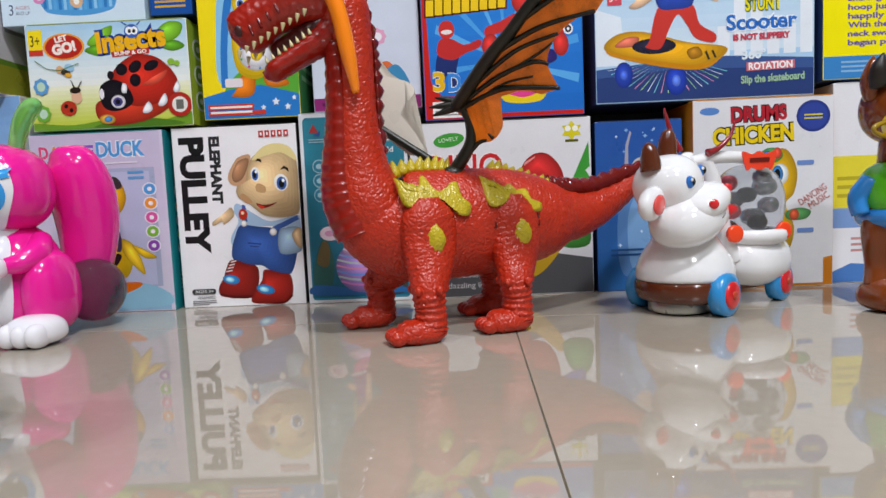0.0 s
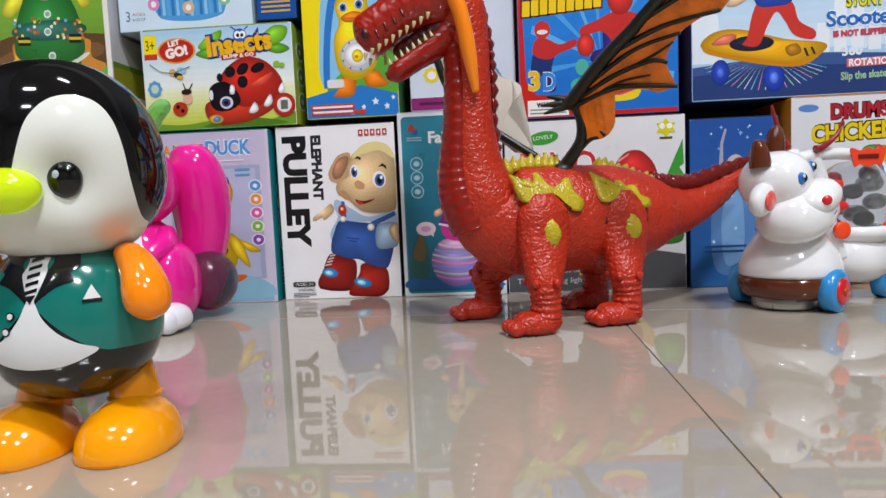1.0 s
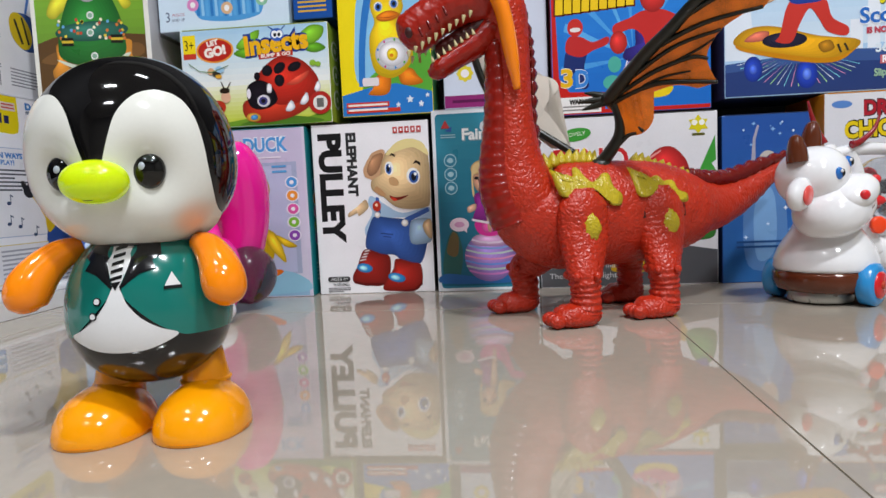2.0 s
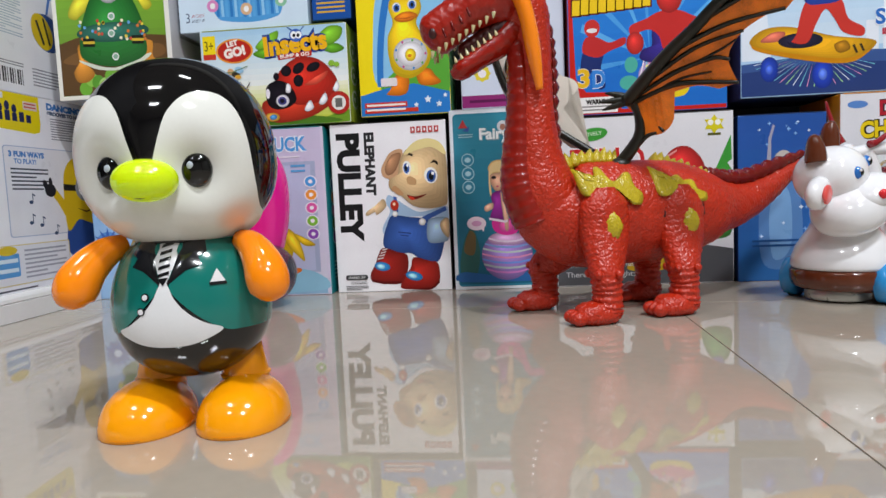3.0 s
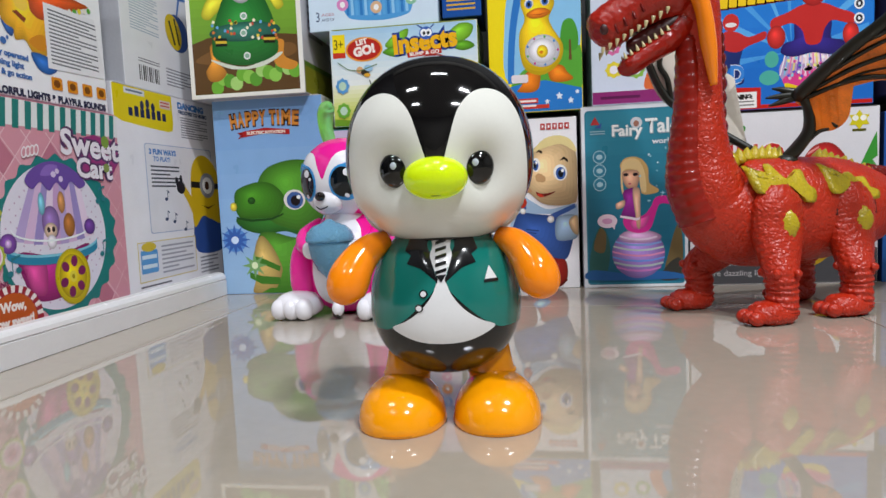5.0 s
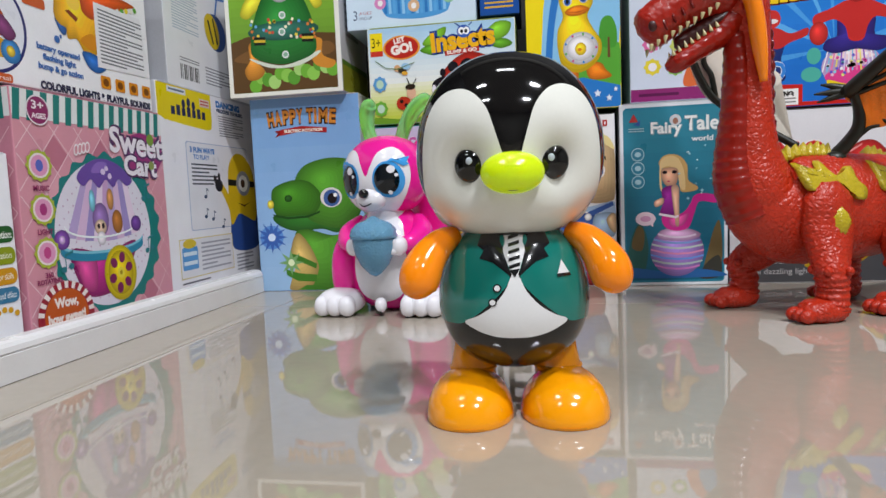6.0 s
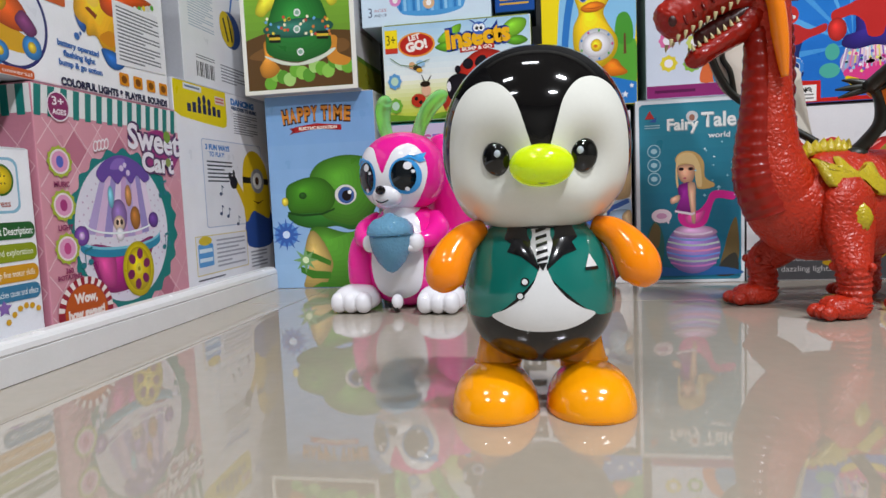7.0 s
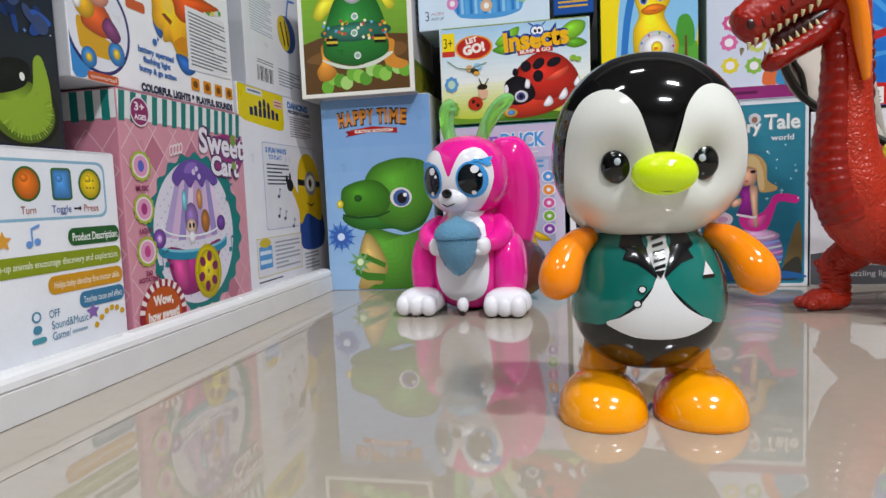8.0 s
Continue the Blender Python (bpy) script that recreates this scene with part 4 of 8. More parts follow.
    for pts, r in (([(-0.022, 0.168), (-0.045, 0.184), (-0.072, 0.203), (-0.100, 0.224), (-0.118, 0.255), (-0.132, 0.30), (-0.148, 0.335)], 0.0042), ([(-0.100, 0.224), (-0.104, 0.25), (-0.112, 0.27), (-0.1, 0.3)], 0.003)):
        part("wing_bone", limb([(x, 0.672 - 0.2 * (x + 0.03) - 0.003, z, r, r) for x, z in pts], 6, 12), dark, pale, smooth=True)
    part("wing_joint", egg((0.0, 0.632, 0.152), (0.011, 0.011, 0.008), 2.2, 20, 14), dark, toy, smooth=True)
    return toy


build_dragon()


# ---------------------------------------------------------------- white cow car
def disc(centre, normal, radius, half, bm=None, n=28, round_=0.2):
    """A thick wheel-like disc."""
    d = Vector(normal).normalized()
    c = Vector(centre)
    a = d.cross(Vector((0, 0, 1))).normalized()
    b = d.cross(a)
    loops = []
    for t, k in ((-1, 1 - round_), (-0.75, 1.0), (0.75, 1.0), (1, 1 - round_)):
        loops.append([c + d * half * t + (a * math.cos(2 * math.pi * i / n) + b * math.sin(2 * math.pi * i / n)) * radius * k for i in range(n)])
    return rings(loops, bm)


def build_cow():
    toy = thing("toy_cow_car", pose(0, 0, 0), "white toy cow car with blue wheels and red antenna horns", "toy")
    white, red, brown = plastic("e9e8ea", 0.10), plastic("d8232a", 0.2), plastic("5a2a16", 0.12)
    blue, black = plastic("2f8fd0", 0.2), plastic("0a0a0c", 0.1)
    clear = surface("clear_plastic", "dfe2e6", 0.03, 0.08, 60.0, clear=0.9, ior=1.22)
    f, s = Vector((-0.77, -0.64, 0)), Vector((0.64, -0.77, 0))
    turn = Matrix.Rotation(math.atan2(-0.64, -0.77), 3, "Z")
    c = Vector((0.240, 0.672, 0))
    r = c - f * 0.105
    base = part("base", lathe([(0.040, 0.0110), (0.049, 0.0150), (0.0515, 0.022), (0.0515, 0.031), (0.0490, 0.0345)], 48, (c.x, c.y, 0)), brown, toy, "brown lower skirt", True)
    part("front_body", lathe([(0.0490, 0.0345), (0.0500, 0.0375), (0.0490, 0.046), (0.0455, 0.056), (0.0395, 0.066), (0.0335, 0.075), (0.0300, 0.083), (0.0290, 0.092)], 48, (c.x - 0.001, c.y - 0.001, 0)), white, toy, smooth=True)
    part("underside_disc", lathe([(0.030, 0.002), (0.031, 0.003), (0.031, 0.012), (0.030, 0.013)], 36, (c.x + f.x * 0.012, c.y + f.y * 0.012, 0)), surface("brushed_metal", "b9b9b4", 0.3, 0.1, 80.0, metal=0.7), toy, "grey metal turning disc", True)
    part("rear_body", egg((0.326, 0.722, 0.048), (0.052, 0.043, 0.033), 2.3, 44, 24, 0.1, turn), white, toy, smooth=True)
    part("rear_skirt", egg((r.x, r.y, 0.022), (0.048, 0.040, 0.009), 3.0, 40, 14, 0.0, turn), brown, toy, smooth=True)
    for k in (c + f * 0.008, r - f * 0.006):
        for side in (-1, 1):
            p = k + s * 0.047 * side
            w = part("wheel", disc((p.x, p.y, 0.0215), s, 0.0215, 0.008), blue, toy, "blue tyre with red hub", True)
            part("hub", disc((p.x + s.x * 0.0065 * side, p.y + s.y * 0.0065 * side, 0.0215), s, 0.0135, 0.004), red, w, smooth=True)
            part("hub_cap", disc((p.x + s.x * 0.010 * side, p.y + s.y * 0.010 * side, 0.0215), s, 0.004, 0.0025), plastic("b8402a", 0.2), w, smooth=True)
    # clear dome on the rear with its frame
    m = Vector((0.324, 0.712, 0))
    dome = part("light_dome", egg((m.x, m.y, 0.108), (0.036, 0.036, 0.043), 2.3, 36, 28, 0, turn), clear, toy, "clear domed light cover with silver pieces inside", True)
    silver = surface("silver_foil", "a8aab0", 0.2, 0.2, 60.0, metal=0.8)
    for k in range(11):
        a = k * 2.4
        part("reflector", egg((m.x + 0.017 * math.cos(a), m.y + 0.017 * math.sin(a), 0.078 + 0.0056 * k), (0.009, 0.009, 0.008), 2.2, 14, 10), (silver, silver, black, silver, plastic("d83a4a", 0.2))[k % 5], dome, smooth=True)
    part("dome_cradle", lathe([(0.030, 0.062), (0.0385, 0.068), (0.0400, 0.074), (0.0385, 0.0785), (0.036, 0.080)], 40, (m.x, m.y, 0)), white, toy, "white ring holding the dome", True)
    part("dome_support", limb([(0.262, 0.678, 0.156, 0.012, 0.008), (0.272, 0.680, 0.138, 0.010, 0.008), (0.280, 0.684, 0.105, 0.010, 0.008), (0.288, 0.688, 0.070, 0.014, 0.010), (0.296, 0.692, 0.050, 0.016, 0.012)], 6, 20), white, toy, smooth=True)
    for x, y in ((0.292, 0.671), (0.352, 0.690)):
        part("marker_dot", disc((x, y, 0.078), (0.25, -0.97, 0), 0.0092, 0.0025), plastic("ff4a1e", 0.25), toy, "orange red oval marker", True)
    bar = [(0.246, 0.672, 0.154), (0.270, 0.678, 0.158), (0.300, 0.684, 0.158), (0.322, 0.688, 0.153), (0.336, 0.700, 0.142)]
    part("carry_handle", limb([(*p, 0.009, 0.0065) for p in bar], 6, 18), white, toy, "white carrying bar", True)
    tag = Vector((0.319, 0.684, 0.153))
    bm = bmesh.new()
    outline = curve2([(0, -0.010), (-0.008, -0.007), (-0.0125, -0.010), (-0.016, 0.0), (-0.017, 0.010), (-0.007, 0.007), (0, 0.010), (0.007, 0.007), (0.017, 0.010), (0.016, 0.0), (0.0125, -0.010), (0.008, -0.007)], 3)
    for depth in (0, 0.002):
        bm.faces.new([bm.verts.new((tag.x + u, tag.y - 0.01 + depth, tag.z + v)) for u, v in outline])
    bm.verts.ensure_lookup_table()
    n = len(outline)
    for i in range(n):
        bm.faces.new((bm.verts[i], bm.verts[(i + 1) % n], bm.verts[n + (i + 1) % n], bm.verts[n + i]))
    bmesh.ops.recalc_face_normals(bm, faces=bm.faces)
    badge = part("bow_badge", bm, plastic("f04428", 0.25), toy, "orange red bow-shaped badge")
    bm = block(tag.x - 0.010, tag.y - 0.0108, tag.z - 0.0015, tag.x + 0.010, tag.y - 0.0102, tag.z + 0.003, 0.0)
    part("badge_print", bm, plastic("6a1408", 0.3), badge)

    # head, looking over its shoulder to one side
    h = Vector((0.228, 0.655, 0.108))
    look_turn = Matrix.Rotation(radians(46), 3, "Z") @ Matrix.Rotation(radians(-24), 3, "Y")

    def hp(x, y, z):
        return h + look_turn @ Vector((x, y, z))
    part("head", egg(hp(0, 0.006, 0.026), (0.032, 0.034, 0.030), 2.2, 44, 30, 0, look_turn), white, toy, "white cow head", True)
    part("muzzle", egg(hp(0, -0.010, -0.006), (0.048, 0.036, 0.027), 2.3, 48, 30, 0.05, look_turn), white, toy, smooth=True)
    part("upper_lip", egg(hp(0.002, -0.028, 0.006), (0.030, 0.022, 0.0155), 2.2, 36, 24, 0, look_turn), white, toy, smooth=True)
    for x in (-0.017, 0.018):
        part("nostril", egg(hp(x, -0.0445, 0.012), (0.0048, 0.003, 0.0048), 2.0, 16, 10), red, toy, smooth=True)
    part("mouth", egg(hp(0.012, -0.0430, -0.0085), (0.0105, 0.004, 0.0055), 2.0, 18, 10), red, toy, "small red open mouth", True)
    part("smile", limb([(*hp(-0.022, -0.037, -0.004), 0.0007, 0.0007), (*hp(-0.006, -0.0455, -0.0075), 0.0008, 0.0008), (*hp(0.020, -0.042, -0.003), 0.0007, 0.0007)], 6, 8), brown, toy, smooth=True)
    for x in (-0.0135, 0.0135):
        e = part("eye", egg(hp(x, -0.0235, 0.034), (0.0048, 0.0032, 0.0062), 2.0, 20, 14), plastic("2a6fc0", 0.08), toy, "blue painted eye", True)
        part("pupil", egg(hp(x + 0.001, -0.0262, 0.034), (0.0030, 0.0018, 0.0042), 2.0, 14, 10), black, e, smooth=True)
        part("eye_white", egg(hp(x - 0.001, -0.0272, 0.037), (0.0014, 0.0009, 0.0016), 2.0, 10, 8), white, e, smooth=True)
    for sx, lift in ((-1, 0.012), (1, 0.044)):
        ear = part("ear", egg(hp(sx * 0.042, 0.004, 0.026), (0.020, 0.010, 0.0155), 2.2, 28, 18, 0, look_turn), white, toy, smooth=True)
        part("inner_ear", egg(hp(sx * 0.045, -0.0055, 0.026), (0.0115, 0.003, 0.0095), 2.0, 20, 12, 0, look_turn), plastic("e0524e", 0.2), ear, smooth=True)
        hb = hp(sx * 0.018, 0.010, 0.050)
        part("horn", limb([(*hb, 0.0105, 0.0105), (hb.x + sx * 0.001, hb.y, hb.z + 0.012, 0.0095, 0.0095), (hb.x + sx * 0.002, hb.y, hb.z + 0.024, 0.006, 0.006), (hb.x + sx * 0.002, hb.y, hb.z + 0.028, 0.001, 0.001)], 5, 20), brown, toy, "brown stub horn", True)
    for pts in (([(0.262, 0.665, 0.163), (0.272, 0.668, 0.166), (0.287, 0.672, 0.178), (0.294, 0.674, 0.194)]), ([(0.233, 0.662, 0.165), (0.226, 0.664, 0.180), (0.222, 0.666, 0.196), (0.219, 0.667, 0.210)])):
        part("antenna", limb([(*p, 0.0042 - 0.0010 * i, 0.0042 - 0.0010 * i) for i, p in enumerate(pts)], 6, 14), plastic("8a1a22", 0.2), toy, "dark red curved antenna", True)
    return toy


build_cow()


# ---------------------------------------------------------------- brown toy with a yellow muzzle
def build_horse(at):
    toy = thing("toy_horse", at, "brown toy horse with yellow muzzle and green vest", "toy")
    brown, yellow, green = plastic("7a3a14", 0.12), plastic("e6c414", 0.15), plastic("58b81c", 0.25)
    black, white, blue = plastic("141210", 0.2), plastic("ece9e4", 0.15), plastic("2f7fc8", 0.2)
    for s in (-1, 1):
        part("leg", limb([(s * 0.020, 0.0, 0.100, 0.017, 0.020), (s * 0.023, 0.0, 0.075, 0.017, 0.020), (s * 0.024, 0.002, 0.045, 0.0125, 0.014), (s * 0.025, 0.0, 0.025, 0.0135, 0.016)], 6, 24), brown, toy, smooth=True)
        part("hoof", egg((s * 0.026, -0.006, 0.0165), (0.0185, 0.026, 0.0165), 2.4, 30, 18, 0.15), brown, toy, "glossy brown hoof", True)
        part("ear", limb([(s * 0.034, 0.004, 0.205, 0.007, 0.006), (s * 0.038, 0.003, 0.222, 0.009, 0.006), (s * 0.036, 0.002, 0.238, 0.0055, 0.004), (s * 0.034, 0.002, 0.246, 0.001, 0.001)], 5, 18), brown, toy, smooth=True)
        e = part("eye", egg((s * 0.015, -0.030, 0.204), (0.013, 0.007, 0.010), 2.1, 22, 14), white, toy, smooth=True)
        part("pupil", egg((s * 0.017, -0.0365, 0.2035), (0.0048, 0.0022, 0.0052), 2.0, 14, 10), blue, e, smooth=True)
        part("arm", limb([(s * 0.036, 0.0, 0.128, 0.009, 0.009), (s * 0.047, 0.004, 0.112, 0.009, 0.009), (s * 0.047, 0.0, 0.095, 0.008, 0.008)], 5, 18), blue, toy, smooth=True)
        loop = [(s * 0.040, -0.030, 0.182), (s * 0.060, -0.034, 0.178), (s * 0.064, -0.034, 0.173), (s * 0.056, -0.032, 0.169), (s * 0.038, -0.028, 0.166)]
        part("rein", limb([(*p, 0.0022, 0.0022) for p in loop], 6, 10), plastic("9a7a14", 0.25), toy, "thin ochre rein loop", True)
    part("vest", egg((0, 0, 0.118), (0.042, 0.032, 0.030), 2.6, 40, 24, 0.08), green, toy, "bright green vest", True)
    part("shorts", lathe([(0.034, 0.080), (0.041, 0.086), (0.043, 0.094), (0.040, 0.100)], 40), blue, toy, "blue waistband", True)
    part("head", egg((0, 0.004, 0.195), (0.038, 0.033, 0.034), 2.2, 40, 26), brown, toy, smooth=True)
    part("neck", lathe([(0.024, 0.14), (0.022, 0.17)], 28), brown, toy, smooth=True)
    part("muzzle", egg((0, -0.030, 0.177), (0.044, 0.030, 0.020), 2.3, 44, 26, -0.05), yellow, toy, "large shiny yellow muzzle", True)
    part("teeth", egg((0, -0.036, 0.158), (0.033, 0.022, 0.008), 2.4, 30, 14), white, toy, "row of white teeth", True)
    part("lower_lip", egg((0, -0.032, 0.151), (0.038, 0.025, 0.008), 2.3, 36, 14), yellow, toy, smooth=True)
    part("brow", limb([(-0.032, -0.030, 0.200, 0.002, 0.002), (-0.016, -0.038, 0.194, 0.002, 0.002), (0.016, -0.038, 0.194, 0.002, 0.002), (0.032, -0.030, 0.2, 0.002, 0.002)], 5, 10), black, toy, smooth=True)
    for k in range(7):
        a = (k - 3) * 0.011
        part("mane_tuft", limb([(a, -0.006, 0.218, 0.009, 0.010), (a * 1.1 - 0.002, -0.010, 0.232, 0.0075, 0.008), (a * 1.2 + 0.004 * (-1) ** k, -0.012, 0.246 - 0.004 * (k % 2), 0.001, 0.001)], 4, 12), surface("dark_mane", "1e1610", 0.5, 0.3, 120.0), toy, "dark brown tufted mane", True)
    return toy


build_horse(pose(0.441, 0.634, 0, 0, 0, 8))

# ---------------------------------------------------------------- printed fronts
def el(u, v, ru, rv, colour, tilt=0.0, n=32):
    return (ellipse(u, v, ru, rv, n, tilt), colour)


def poly(colour, *pts):
    return (list(pts), colour)


def blob(colour, *pts):
    return (curve2(pts, 5), colour)


def moved(fields, u0, v0, su, sv, du=0.0, dv=0.0):
    """The same artwork scaled about (u0, v0) and shifted."""
    return [([(u0 + (u - u0) * su + du, v0 + (v - v0) * sv + dv) for u, v in outline], c) for outline, c in fields]


def titled(face, s, u, v, cap, colour, rim, length, bold=0.006, turn=0.0, rim_bold=0.010, name="title"):
    """Lettering with a wide rim of another colour behind it."""
    face.text(s, u, v, cap, rim, length, rim_bold, turn=turn, name=name)
    face.text(s, u, v, cap, colour, length, bold, turn=turn, name=name, up=2)


def fade(face, name, u0, v0, u1, v1, top, bottom, steps=10):
    """A printed tint that steps from one colour to another."""
    a = [int(top[i:i + 2], 16) for i in (0, 2, 4)]
    b = [int(bottom[i:i + 2], 16) for i in (0, 2, 4)]
    fields = []
    keep = face.layer
    for i in range(steps):
        t = (i + 0.5) / steps
        c = "".join("%02x" % round(p + (q - p) * t) for p, q in zip(a, b))
        hi, lo = v1 - (v1 - v0) * i / steps, v1 - (v1 - v0) * (i + 1) / steps
        fields.append((rect(u0, lo, u1, hi), c))
    bm, mats = bmesh.new(), []
    face.layer = keep + 1
    for outline, c in fields:
        vs = [bm.verts.new(face.at(u, v)) for u, v in outline]
        f = bm.faces.new(vs)
        f.material_index = len(mats)
        mats.append(ink(c))
    part(name, bm, mats, face.box)


def sparkles(face, n, u0, v0, u1, v1, colours, r=0.006, name="sparkle_print"):
    rnd = random.Random(n * 7 + 3)
    fields = []
    for i in range(n):
        u, v, k = rnd.uniform(u0, u1), rnd.uniform(v0, v1), rnd.uniform(0.5, 1.3) * r
        fields.append((star(u, v, k * face.h / face.w, k, 0.4, 4), rnd.choice(colours)))
    face.shape(name, fields)


# pale blue dinosaur box
f = f_happy
fade(f, "sky_tint", 0.006, 0.004, 0.994, 0.996, "7aa4d6", "9cc0e4", 8)
f.shape("dinosaur_picture", [
    blob("2f6e26", (0.170, 0.400), (0.214, 0.343), (0.393, 0.312), (0.605, 0.322), (0.759, 0.301), (0.924, 0.357), (0.966, 0.485), (0.514, 0.428)),
    blob("4c8a28", (0.374, 0.549), (0.438, 0.634), (0.574, 0.672), (0.757, 0.684), (0.935, 0.655), (0.994, 0.556), (0.963, 0.414), (0.802, 0.329), (0.620, 0.340), (0.457, 0.393)),
    blob("3f7c1e", (0.152, 0.457), (0.157, 0.528), (0.232, 0.559), (0.378, 0.579), (0.520, 0.563), (0.614, 0.492), (0.551, 0.407), (0.353, 0.394), (0.196, 0.400)),
    el(0.137, 0.457, 0.031, 0.023, "d8c440", 0),
    el(0.308, 0.485, 0.036, 0.018, "234f18", 0)], "green dinosaur with a long snout")
f.shape("mouth_print", [
    poly("1d4716", (0.158, 0.406), (0.299, 0.389), (0.483, 0.394), (0.597, 0.417), (0.595, 0.407), (0.482, 0.382), (0.293, 0.377), (0.159, 0.394))], "dark mouth line")
f.shape("eye_print", [
    el(0.705, 0.482, 0.099, 0.051, "e0dcd8", 0),
    el(0.709, 0.479, 0.075, 0.043, "3f5f9a", 0),
    el(0.714, 0.477, 0.044, 0.027, "1c1216", 0),
    el(0.743, 0.494, 0.018, 0.010, "f4f4f4", 0)], "large dark eye")
for piece in [
    blob("4d8a2a", (0.352, 0.301), (0.473, 0.322), (0.705, 0.287), (0.969, 0.301), (0.932, 0.010), (0.350, 0.006), (0.445, 0.116), (0.404, 0.201)),
    blob("c0a45e", (0.336, 0.279), (0.392, 0.301), (0.476, 0.244), (0.543, 0.159), (0.548, 0.102), (0.456, 0.010), (0.271, 0.010), (0.337, 0.102), (0.297, 0.187))]:
    f.shape("body_picture", [piece], "striped green body")
f.shape("stripe_print", [
    poly("3f7a24", (0.298, 0.199), (0.376, 0.187), (0.541, 0.142), (0.529, 0.116), (0.371, 0.156), (0.310, 0.167)),
    poly("3f7a24", (0.247, 0.116), (0.363, 0.094), (0.533, 0.085), (0.528, 0.048), (0.357, 0.052), (0.250, 0.085)),
    poly("3f7a24", (0.433, 0.031), (0.565, 0.028), (0.615, 0.006), (0.350, 0.006))], "green bands across the belly")
f.shape("light_burst", [el(0.13, 0.285, 0.11, 0.062, "5a8ed0"), (star(0.13, 0.285, 0.15, 0.085, 0.45, 12), "3a62b0"), el(0.13, 0.285, 0.035, 0.020, "cfe2fa"), (star(0.30, 0.15, 0.12, 0.07, 0.4, 8), "7aa86a"), el(0.30, 0.15, 0.03, 0.018, "e4f2c4")])
for ch, u, lift, tip in (("H", 0.165, 0.0, 7), ("A", 0.232, 0.006, 5), ("P", 0.302, 0.010, 3), ("P", 0.366, 0.012, 2), ("Y", 0.426, 0.013, 0), ("T", 0.520, 0.013, 0), ("I", 0.590, 0.012, -1), ("M", 0.628, 0.011, -3), ("E", 0.722, 0.006, -5)):
    titled(f, ch, u, 0.857 + lift, 0.064, "d08434", "3a1c10", {"I": 0.024, "M": 0.086}.get(ch, 0.064), 0.0036, tip, 0.0108)
    f.layer -= 3
f.layer += 3
f.shape("ribbon", [poly("a81e1e", (0.27, 0.808), (0.47, 0.825), (0.70, 0.812), (0.70, 0.838), (0.47, 0.852), (0.27, 0.838)), poly("8a1414", (0.27, 0.81), (0.22, 0.80), (0.25, 0.818), (0.22, 0.832), (0.27, 0.836))], "red ribbon")
f.text("ELECTRIC ROTATION", 0.31, 0.822, 0.014, "f0e6d8", 0.35, 0.001)

# lilac duck box
f = f_duck
fade(f, "backdrop_tint", 0.01, 0.006, 0.975, 0.994, "c6bcd8", "d2cfe0", 8)
f.shape("stage", [poly("a6b0cc", (0.18, 0.14), (0.92, 0.14), (0.92, 0.80), (0.18, 0.80)), poly("b8bedb", (0.22, 0.15), (0.88, 0.15), (0.88, 0.78), (0.22, 0.78)), poly("8fb6d4", (0.01, 0.008), (0.97, 0.008), (0.97, 0.10), (0.60, 0.15), (0.01, 0.10))])
for ch, u, c in (("D", 0.07, "d8487a"), ("A", 0.15, "e08a2a"), ("N", 0.235, "6aa83a"), ("C", 0.33, "c05aa0"), ("E", 0.41, "8a5ac0")):
    titled(f, ch, u, 0.868, 0.062, c, "eee8f4", 0.07, 0.004, 0, 0.0060)
titled(f, "DUCK", 0.50, 0.866, 0.078, "4f9ad8", "e6ecf6", 0.36, 0.0035, 0, 0.0090)
f.shape("stage_floor_print", [blob("8fc0d8", (0.166, 0.127), (0.349, 0.175), (0.604, 0.179), (0.899, 0.131), (0.947, 0.031), (0.154, 0.026))])
f.shape("foot_picture", [blob("d86a14", (0.467, 0.197), (0.426, 0.118), (0.491, 0.096), (0.521, 0.118), (0.503, 0.197)),
    blob("d86a14", (0.574, 0.201), (0.556, 0.118), (0.621, 0.105), (0.751, 0.144), (0.746, 0.166), (0.639, 0.171), (0.627, 0.210))], "orange webbed feet")
f.shape("duck_picture", [blob("e8c41c", (0.391, 0.385), (0.355, 0.276), (0.402, 0.197), (0.544, 0.179), (0.663, 0.206), (0.704, 0.298), (0.657, 0.394), (0.533, 0.442)),
    blob("e6c22a", (0.615, 0.411), (0.710, 0.385), (0.769, 0.298), (0.793, 0.210), (0.740, 0.236), (0.651, 0.315)),
    blob("d8b420", (0.710, 0.376), (0.817, 0.341), (0.888, 0.302), (0.811, 0.298), (0.751, 0.328)),
    blob("d8a41a", (0.562, 0.731), (0.663, 0.713), (0.692, 0.635), (0.645, 0.560), (0.568, 0.543), (0.556, 0.639)),
    blob("e8b41a", (0.414, 0.643), (0.456, 0.735), (0.533, 0.761), (0.598, 0.713), (0.604, 0.626), (0.544, 0.543), (0.438, 0.538))], "yellow duck in a dark suit")
